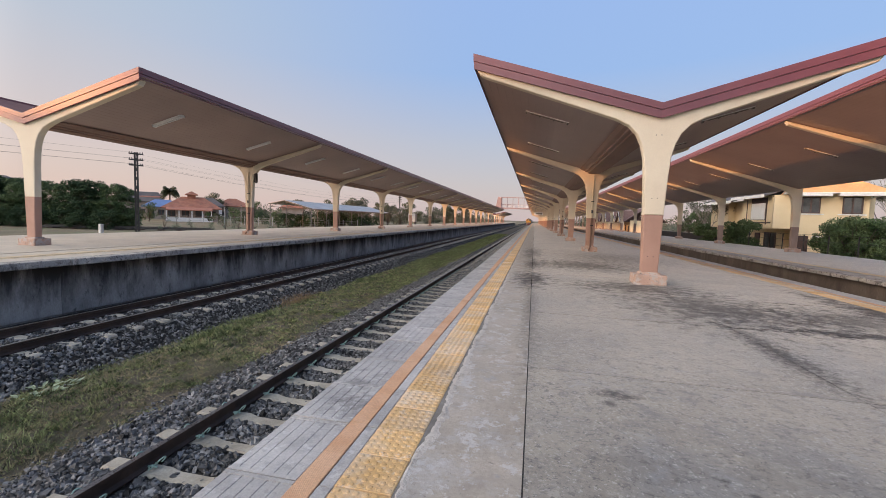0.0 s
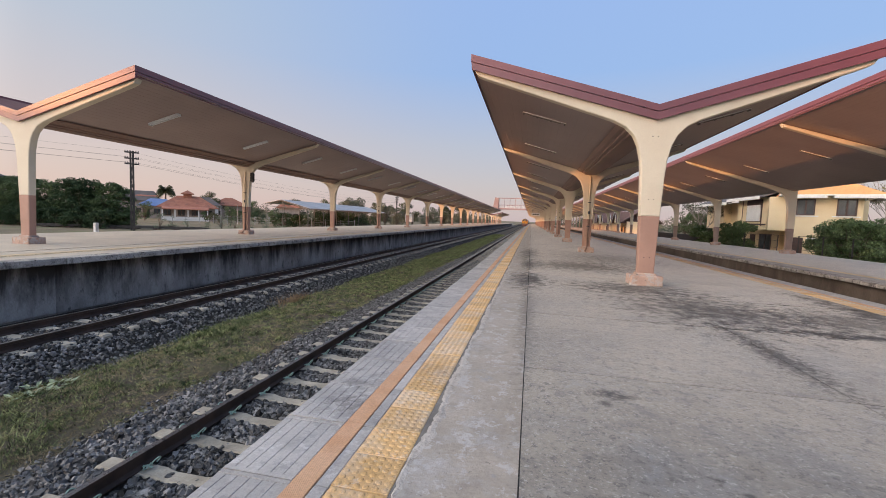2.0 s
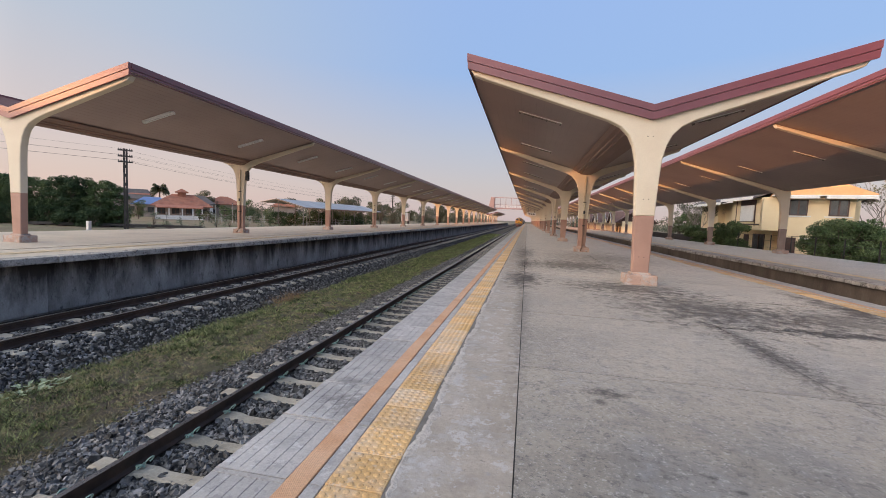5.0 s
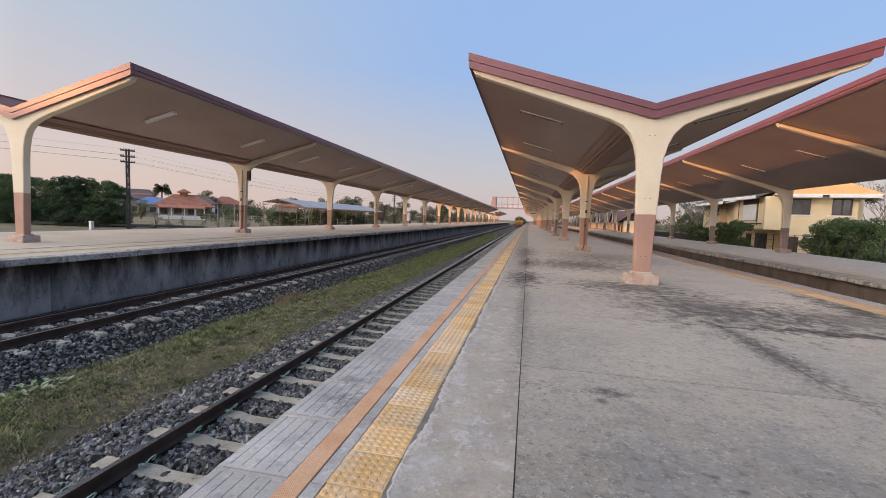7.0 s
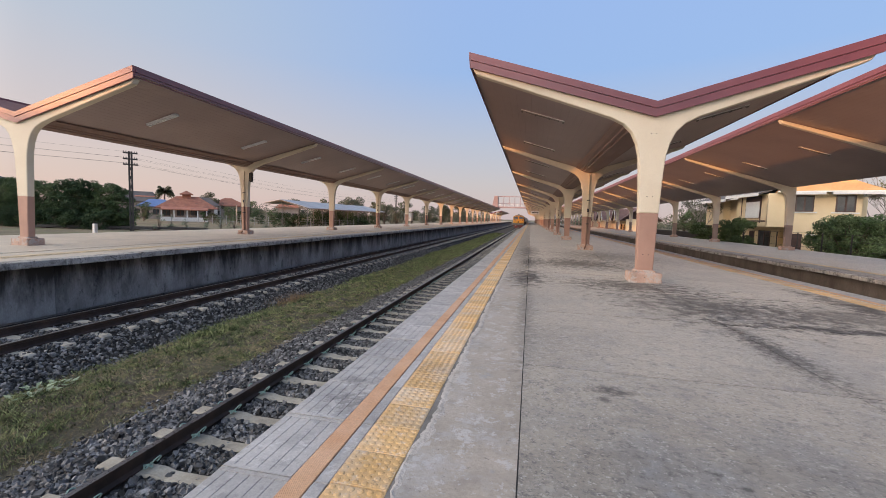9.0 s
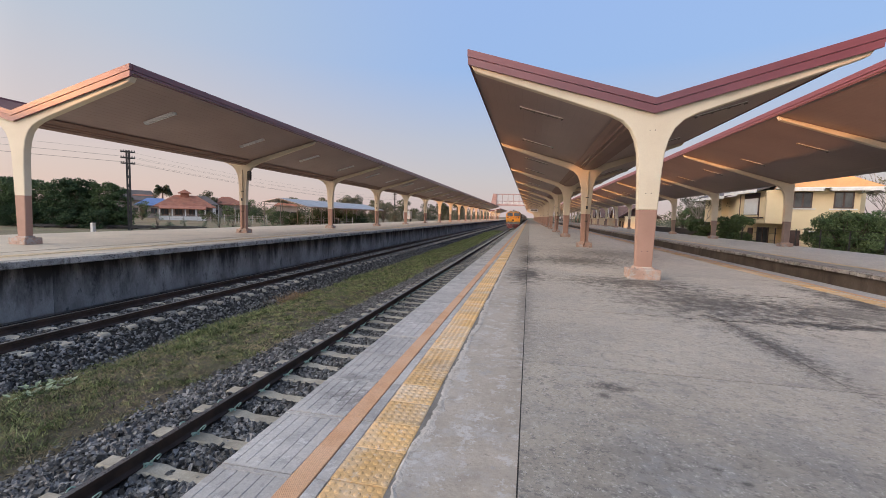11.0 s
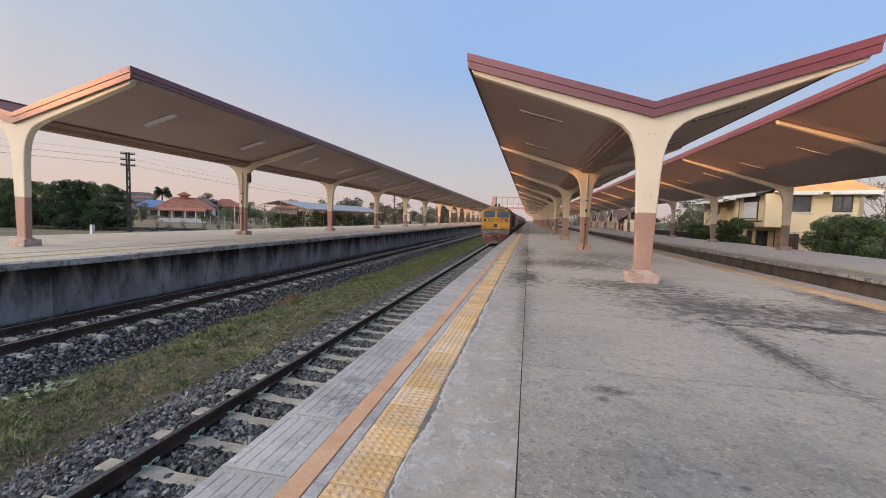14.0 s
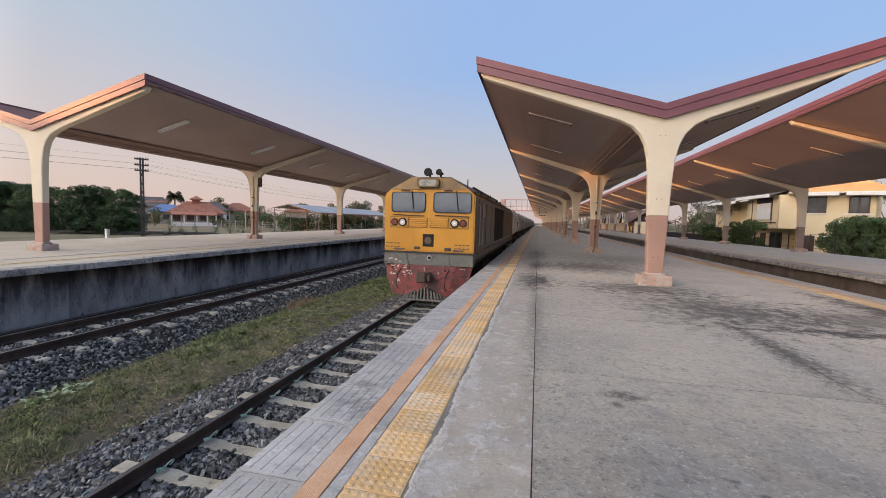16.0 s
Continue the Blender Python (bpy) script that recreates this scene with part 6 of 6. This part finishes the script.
# palm by the houses
pm = base("palm", pose(-88.0, 86.0, G), "palm with drooping fronds among the houses", "tree")
part("trunk", R((0, 0, 0), (0.2, 0, 6.4), 0.22, 0.16, 8), M_BARK, pm)
vs, n = [], 0
for k in range(110):
    a, up = 2 * math.pi * k / 24 + random.uniform(-0.1, 0.1), random.uniform(-0.6, 2.3)
    d = np.array([math.cos(a), math.sin(a), 0])
    side = np.array([-math.sin(a), math.cos(a), 0])
    for j in range(12):
        u = j / 11
        c = np.array([0.2, 0, 6.4]) + d * ((1.9 - 0.35 * abs(up)) * u) + np.array([0, 0, up * 1.1 * u - 0.9 * u * u])
        for sgn in (-1, 1):
            tip = c + side * sgn * 0.55 * (1 - 0.5 * u) + d * 0.3 + np.array([0, 0, -0.25])
            vs.append(np.stack([c - d * 0.08, c + d * 0.14, tip + d * 0.05, tip]))
vs = np.concatenate(vs)
soup("crown", vs, np.arange(len(vs)).reshape(-1, 4), M_LEAF3, pm)
# the far woods
blobs = []
for i in range(620):
    a = radians(random.uniform(-75, 60))
    d = random.uniform(190, 330)
    blobs.append((d * math.sin(a), d * math.cos(a), G + random.uniform(0.5, 3.6), random.uniform(2.0, 3.9)))
blobs = [b for b in blobs if not -22 < b[0] < 12]
v, f = leaf_cloud(blobs, 20, 0.56)
v = v.reshape(-1, 4, 3)[:, :3].reshape(-1, 3)          # leaves of three corners
f = np.arange(len(v)).reshape(-1, 3)
tagged(soup("far_woods", v, f, M_LEAF5), "hazy belt of far trees on the horizon", "woods", kind="stuff")


# ---------------------------------------------------------------- the yellow house and plants to the east
yh = base("yellow_house", pose(20.7, 39.0, G, 0, 0, -24), "two-storey pale yellow house with dark wooden windows", "house")
w1 = part("wall", B(0.0, 4.1, 0.0, 8.0, 0, 5.35), M_YWALL, yh, "pale yellow rendered wall")
window_on(w1, pose(0.78, -0.005, 3.85), 1.14, 1.28)
window_on(w1, pose(3.18, -0.005, 3.85), 1.14, 1.28)
for x in (0.78, 3.18):
    part("window_sill", B(x - 0.8, x + 0.8, -0.10, 0.0, 3.74, 3.83), M_WHITE, w1)
part("ledge", B(1.0, 2.1, -0.06, 0.0, 1.95, 2.05), M_WHITE, w1)
part("link_wall", B(-1.5, 0.0, 0.4, 3.0, 2.55, 5.35), M_YWALL, yh)
part("roof", P([(-0.8, 5.42), (5.0, 5.42), (5.2, 5.52), (2.5, 6.65), (2.0, 6.65), (-1.0, 5.55)], "y", -0.7, 8.5), M_SUNROOF, yh, "roof with the low sun's orange in its colour")
part("canopy_hood", P([(-1.0, 5.16), (0.0, 5.22), (0.0, 5.52), (-1.0, 5.40)], "x", -0.1, 1.9), M_WHITE, yh, "white concrete window hood")
part("canopy_hood", P([(-1.0, 5.16), (0.0, 5.22), (0.0, 5.52), (-1.0, 5.40)], "x", 2.3, 5.1), M_WHITE, yh, "white concrete window hood")
part("eaves_board", B(-1.02, 5.25, -0.76, -0.71, 5.38, 5.46), M_WHITE, yh, "white board along the eaves")
part("eaves_board", B(5.19, 5.25, -0.70, 8.5, 5.38, 5.48), M_WHITE, yh)
part("eaves_soffit", B(4.1, 5.15, 0.01, 8.5, 5.37, 5.41), M_WHITE, yh)
part("eaves_soffit", B(-0.98, 5.15, -0.70, 0.0, 5.385, 5.413), M_WHITE, yh)
part("eaves_soffit", B(-0.98, -0.01, 0.0, 8.4, 5.385, 5.413), M_WHITE, yh)
part("ground_door", B(-0.02, 0.8, -0.04, 0.0, 0, 2.05), M_DWOOD, yh)
ann = base("house_wing", pose(21.2, 42.5, G, 0, 0, 0), "yellow house wing with a dark-panelled balcony and white banner", "house")
w2 = part("wall", B(0.5, 7.0, 0.0, 14.0, 0, 5.4), M_YWALL, ann, "pale yellow rendered wall")
part("upper_storey", B(-0.6, 0.6, 0.0, 5.4, 2.55, 5.5), M_YWALL, ann)
part("upper_storey", B(-0.2, 0.6, 9.5, 14.0, 2.55, 5.3), M_YWALL, ann)
# a flat dark panel on the wall gives the balcony's inner shade
part("balcony_recess", B(-0.64, -0.58, 0.9, 3.6, 3.3, 5.35), M_DWOOD, ann, "flat dark panel for the balcony's shade")
part("banner", B(-0.72, -0.66, 1.0, 3.4, 3.35, 4.85), M_SIGN, ann, "white banner hung before the balcony")
for y in (0.85, 3.5, 4.4):
    part("timber_strip", B(-0.63, -0.58, y, y + 0.10, 2.9, 5.35), M_DWOOD, ann)
part("timber_strip", B(-0.635, -0.59, 0.1, 4.5, 3.0, 3.12), M_DWOOD, ann)
for y, z in ((6.6, 3.3), (11.0, 3.4)):
    window_on(w2, pose(0.495 if y < 9 else -0.21, y, z, 0, 0, -90), 1.0, 1.5, 1)
part("door", B(0.44, 0.5, 4.0, 4.9, 0, 2.1), M_DWOOD, ann)
window_on(w2, pose(0.495, 2.2, 0.7, 0, 0, -90), 2.0, 1.5, 2)
for y0, y1, z in ((-0.4, 5.9, 5.5), (5.9, 14.6, 5.25)):
    part("roof", P([(-1.5, z), (3.6, z + 1.9), (8.0, z), (8.0, z - 0.12), (3.6, z + 1.76), (-1.5, z - 0.14)], "y", y0, y1), M_DROOF, ann)
    part("eaves_board", B(-1.55, -1.5, y0, y1, z - 0.22, z + 0.06), M_WHITE, ann)

tree("mango_tree", pose(20.6, 32.3, G), 3.4, 2.3, M_LEAF4, "broad leafy green tree in front of the yellow house", "tree", lumps=95, per=1700, size=0.062, trunk=0.12, squash=0.75, lump=(0.13, 0.27))
tree("mango_tree", pose(22.9, 32.4, G), 3.0, 2.2, M_LEAF4, "broad leafy green tree in front of the yellow house", "tree", lumps=85, per=1700, size=0.062, trunk=0.12, squash=0.75, lump=(0.13, 0.27))
tree("dark_shrub", pose(18.3, 42.3, G), 3.2, 1.7, M_LEAF, "dark feathery shrub beside the platform", "shrub", lumps=34, per=1300, size=0.085, trunk=0.2, squash=0.6)
tree("dark_shrub", pose(18.0, 49.0, G), 2.7, 1.5, M_LEAF, "dark feathery shrub beside the platform", "shrub", lumps=20, per=500, size=0.13, trunk=0.2, squash=0.6)
bare_tree(pose(19.0, 52.0, G), 6.0, "thin tree with few leaves by the platform")
bare_tree(pose(21.0, 58.0, G), 6.5, "thin tree with few leaves behind the platform")
bare_tree(pose(31.3, 46.2, G), 8.6, "sparse tree behind the yellow house")
bare_tree(pose(28.6, 41.0, G), 7.4, "sparse tree beside the yellow house")
for i in range(10):
    tree("hedge_tree", pose(26 + random.uniform(-1, 6), 56 + 3.2 * i, G), random.uniform(4, 6), 2.4, M_LEAF3 if i % 2 else M_LEAF, "green tree behind the east platform", "tree", lumps=26, per=430, size=0.105, group="east trees", lump=(0.18, 0.34))
# dark boundary wall and iron fence behind the east platform
tagged(part("boundary_wall", B(18.6, 18.8, 48, 70, G, 0.55), M_IRON), "dark low boundary wall behind the platform", "wall", kind="structure")
fe = base("iron_fence", pose(17.5, 20, G), "dark iron fence along the platform's back", "fence")
for i in range(9):
    part("post", B(-0.025, 0.025, 2.4 * i - 0.025, 2.4 * i + 0.025, 0, 2.2), M_IRON, fe)
for z in (0.8, 1.3, 1.8, 2.2):
    part("rail", B(-0.008, 0.008, 0, 19.2, z, z + 0.016), M_IRON, fe)
# station buildings further along: cream walls, pillars before them, dark maroon gables with white verges
def station_building(m, l):
    t = base("station_building", m, "low cream station building with pillars and steep maroon gables", "building", "station buildings")
    wall = part("wall", B(-l / 2, l / 2, -3.0, 3.0, 0, 3.4), M_YWALL, t)
    part("roof", P([(-4.4, 3.2), (0.0, 6.2), (4.4, 3.2), (4.4, 3.05), (0.0, 6.0), (-4.4, 3.05)], "x", -l / 2 - 0.8, l / 2 + 0.8), M_MROOF, t)
    for x in (-l / 4, l / 4):
        g = part("gable_roof", P([(x - 2.7, 3.15), (x, 5.7), (x + 2.7, 3.15), (x + 2.7, 3.0), (x, 5.5), (x - 2.7, 3.0)], "y", -5.2, -0.6), M_MROOF, t)
        part("gable_wall", P([(x - 2.2, 3.0), (x + 2.2, 3.0), (x, 5.2)], "y", -4.8, -4.65), M_YWALL, g)
        part("verge_board", P([(x - 2.75, 3.0), (x, 5.55), (x + 2.75, 3.0), (x + 2.75, 3.2), (x, 5.76), (x - 2.75, 3.2)], "y", -5.26, -5.2), M_WHITE, g)
    for k in range(7):
        x = -l / 2 + 0.3 + k * (l - 0.6) / 6
        p = part("pillar", B(x - 0.16, x + 0.16, -4.6, -4.28, 0, 3.05, bevel=0.02), M_CREAM, t)
        part("pillar_foot", B(x - 0.2, x + 0.2, -4.64, -4.24, 0, 1.1, bevel=0.02), M_BAND, p)
    for k in range(4):
        x = -l / 2 + (k + 0.5) * l / 4
        if k % 2:
            part("door", B(x - 0.6, x + 0.6, -3.04, -2.98, 0, 2.2), M_DWOOD, t)
        else:
            window_on(wall, pose(x, -3.005, 1.0), 1.5, 1.3)
    return t


first_station = station_building(pose(24.0, 106, G, 0, 0, -90), 12)
for y in (124, 139, 154):
    copy_thing(first_station, pose(24.0, y, G, 0, 0, -90))
# hanging station sign
sg = base("hanging_sign", pose(0.8, 86.5, 0), "white station sign hung from the canopy", "sign")
part("board", B(-0.85, 0.85, -0.05, 0.05, 2.55, 3.15, bevel=0.01), M_SIGN, sg)
for x, w in ((-0.6, 0.4), (-0.12, 0.3), (0.28, 0.35)):
    part("lettering", B(x, x + w, -0.06, -0.05, 2.75, 2.95), M_INK, sg)
for x in (-0.6, 0.6):
    part("hanger", R((x, 0, 3.15), (x, 0, 4.75), 0.02), M_IRON, sg)
s2 = base("hanging_sign", pose(12.6, 49.2, TOP_3), "white sign hung from the east canopy", "sign")
part("board", B(-0.7, 0.7, -0.05, 0.05, 2.5, 2.95, bevel=0.01), M_SIGN, s2)
part("lettering", B(-0.5, 0.5, -0.06, -0.05, 2.65, 2.82), M_INK, s2)
for x in (-0.5, 0.5):
    part("hanger", R((x, 0, 2.95), (x, 0, 4.75), 0.02), M_IRON, s2)


# ---------------------------------------------------------------- pieces of the near platform
def grooved_slab():
    """A slab with five grooves that stop short of a raised lip at each end."""
    pts = [(0.0, -0.11), (0.402, -0.11), (0.402, 0.0)]
    for x in (0.335, 0.265, 0.195, 0.125, 0.06):
        pts += [(x + 0.0035, 0.0), (x + 0.0015, -0.0035), (x - 0.0015, -0.0035), (x - 0.0035, 0.0)]
    pts += [(0.012, 0.0), (0.0, -0.012)]
    bm = P(pts, "y", 0.030, 0.570)
    for y0, y1 in ((0.0045, 0.030), (0.570, 0.5955)):
        prism(bm, [(0.0, -0.11), (0.402, -0.11), (0.402, 0.003), (0.012, 0.003), (0.0, -0.010)], "y", y0, y1)
    return bm


def tactile_tile():
    bm = B(0.0, 0.294, 0.002, 0.296, -0.05, 0.004, bevel=0.003)
    for i in range(6):
        for j in range(6):
            x, y = 0.026 + 0.0485 * i, 0.028 + 0.0485 * j
            rings = [[bm.verts.new((x + r * math.cos(a), y + r * math.sin(a), z)) for a in np.arange(8) * math.pi / 4] for r, z in ((0.0185, 0.004), (0.0150, 0.0072), (0.0085, 0.0092))]
            for r0, r1 in zip(rings, rings[1:]):
                for k in range(8):
                    bm.faces.new((r0[k], r0[(k + 1) % 8], r1[(k + 1) % 8], r1[k]))
            bm.faces.new(rings[-1])
    return bm


slab = part("edge_slab", grooved_slab(), M_SLAB, platform_1, "grooved grey concrete edge slab")
slab.matrix_basis = pose(EDGE_1, 1.775 - 0.6 * 4, 0)
for i in range(-3, 150):
    again(slab, "edge_slab", pose(EDGE_1 + random.uniform(-0.004, 0.004), 1.775 + 0.6 * i, random.uniform(-0.003, 0.003)), platform_1)
grip = part("grip_strip", B(0.0, 0.118, 0.0015, 1.1985, -0.06, 0.005, bevel=0.003), M_ORANGE, platform_1, "orange ribbed anti-slip strip")
grip.matrix_basis = pose(-1.095, -1.2, 0)
for i in range(0, 75):
    again(grip, "grip_strip", pose(-1.095, 1.2 * i, 0), platform_1)
lath = part("border_slab", B(0.0, 0.072, 0.003, 0.597, -0.06, 0.0, bevel=0.003), M_SLAB, platform_1, "narrow grey border slab")
lath.matrix_basis = pose(-0.974, -0.625, 0)
for i in range(-3, 150):
    again(lath, "border_slab", pose(-0.974, 1.775 + 0.6 * i, random.uniform(-0.002, 0.002)), platform_1)
dot = part("tactile_tile", tactile_tile(), M_TACTILE, platform_1, "yellow dotted tactile tile")
dot.matrix_basis = pose(-0.897, -0.01, 0)
flat = part("tactile_tile", B(0.0, 0.294, 0.002, 0.296, -0.05, 0.007, bevel=0.004), M_TACTILE, platform_1, "yellow dotted tactile tile")
flat.matrix_basis = pose(-0.897, 1.79 + 0.3 * 60, 0)
for i in range(-5, 290):
    if i != 60:
        again(dot if i < 60 else flat, "tactile_tile", pose(-0.897 + random.uniform(-0.002, 0.002), 1.79 + 0.3 * i, random.uniform(-0.002, 0.002)), platform_1)
# broken mortar along the tiles
bm, gap = bmesh.new(), bmesh.new()
a, g = [], []
for i in range(2200):
    y = -1 + 0.02 * i if i < 1000 else 19 + 0.06 * (i - 1000)
    inner = max(0.002, 0.022 + 0.035 * noise.noise((y * 1.7, 8, 0)) + 0.022 * noise.noise((y * 9, 4, 0)) + 0.015 * noise.noise((y * 31, 6, 0)))
    outer = inner + max(0.0, 0.055 + 0.06 * noise.noise((y * 1.3, 2, 0)) + 0.025 * noise.noise((y * 7, 5, 0)) + 0.02 * noise.noise((y * 23, 9, 0)))
    a.append([bm.verts.new((-0.602 + inner, y, 0.0045)), bm.verts.new((-0.602 + 0.6 * inner + 0.4 * outer, y, 0.006)), bm.verts.new((-0.602 + outer, y, 0.0008))])
    g.append([gap.verts.new((-0.602, y, 0.003)), gap.verts.new((-0.602 + inner + 0.008, y, 0.0012))])
for mesh, rows in ((bm, a), (gap, g)):
    for p, q in zip(rows, rows[1:]):
        for k in range(len(p) - 1):
            mesh.faces.new((p[k], p[k + 1], q[k + 1], q[k]))
part("joint_dirt", gap, M_JOINT, platform_1, "dark dirt in the gap beside the tiles")
part("mortar", bm, M_MORTAR, platform_1, "broken pale mortar along the tiles")
# beyond, and on the east side, in longer pieces
strip("edge_slab", EDGE_1, -1.10, 91.8, END, -0.1, 0.0, M_SLAB, platform_1)
strip("grip_strip", -1.095, -0.977, 90.1, END, -0.06, 0.004, M_ORANGE, platform_1)
strip("tactile_tile", -0.897, -0.603, 88.9, END, -0.05, 0.004, M_TACTILE, platform_1)
strip("border_slab", -0.974, -0.902, 91.8, END, -0.05, 0.0, M_SLAB, platform_1)
slab_e = part("edge_slab", B(0, 0.402, 0.004, 0.596, -0.11, 0.0, bevel=0.004), M_SLAB, platform_1)
slab_e.matrix_basis = pose(6.298, 3.0, 0)
tile_e = part("tactile_tile", B(0, 0.294, 0.003, 0.595, -0.05, 0.005, bevel=0.004), M_TACTILE, platform_1)
tile_e.matrix_basis = pose(5.80, 3.0, 0)
for i in range(1, 90):
    again(slab_e, "edge_slab", pose(6.298 + random.uniform(-0.006, 0.006), 3.0 + 0.6 * i, random.uniform(-0.003, 0.003)), platform_1)
    again(tile_e, "tactile_tile", pose(5.80, 3.0 + 0.6 * i, 0), platform_1)
strip("border_slab", 6.10, 6.16, -20, END, -0.05, 0.0, M_SLAB, platform_1)
strip("grip_strip", 6.165, 6.285, -20, END, -0.05, 0.004, M_ORANGE, platform_1)
strip("edge_slab", 6.298, FAR_1, 57, END, -0.1, 0.0, M_SLAB, platform_1)
strip("tactile_tile", 5.80, 6.09, 57, END, -0.05, 0.005, M_TACTILE, platform_1)
# deck panels, cast in bays
for x0, x1, made_of in ((-0.600, -0.004, M_FLOORPALE), (0.004, 2.594, M_FLOOR), (2.602, 5.795, M_FLOOR)):
    first = None
    for i in range(-3, 54):
        y0 = 1.42 + 2.36 * i
        if first is None:
            first = part("deck_panel", B(x0, x1, 0.005, 2.354, -0.075, 0.0), made_of, platform_1, "worn grey concrete deck bay")
            first.matrix_basis = pose(0, y0, 0)
        else:
            again(first, "deck_panel", pose(0, y0, random.uniform(-0.002, 0.001)), platform_1)

for x0, x1, made_of in ((-0.600, -0.003, M_FLOORPALE), (0.003, 5.795, M_FLOOR)):
    part("deck_panel", B(x0, x1, 128.87, END, -0.075, 0.0), made_of, platform_1)
strip("deck_panel", -0.6, 5.795, -30, -5.7, -0.075, 0.0, M_FLOOR, platform_1)

# dirt packed into the joints; the one by the column and the long ones stand open
for i in range(-1, 3):
    y0 = 1.42 + 2.36 * i
    part("joint", B(0.008, 5.79, y0 - 0.004, y0 + 0.004, -0.06, -0.003), M_BED, platform_1)
part("joint", B(-0.004, 0.004, -4, 60, -0.06, -0.003), M_BED, platform_1)
part("joint", B(2.594, 2.602, -4, 60, -0.06, -0.003), M_BED, platform_1)

# plain strips behind the camera
for nm, x0, x1, y1, m_ in (("edge_slab", EDGE_1, -1.098, -0.62, M_SLAB), ("grip_strip", -1.095, -0.977, -1.21, M_ORANGE), ("border_slab", -0.974, -0.902, -0.63, M_SLAB),
                           ("tactile_tile", -0.897, -0.603, -0.02, M_TACTILE), ("edge_slab", 6.298, FAR_1, 2.99, M_SLAB), ("tactile_tile", 5.80, 6.094, 2.99, M_TACTILE)):
    strip(nm, x0, x1, -30, y1, -0.06, 0.0, m_, platform_1)

motions()
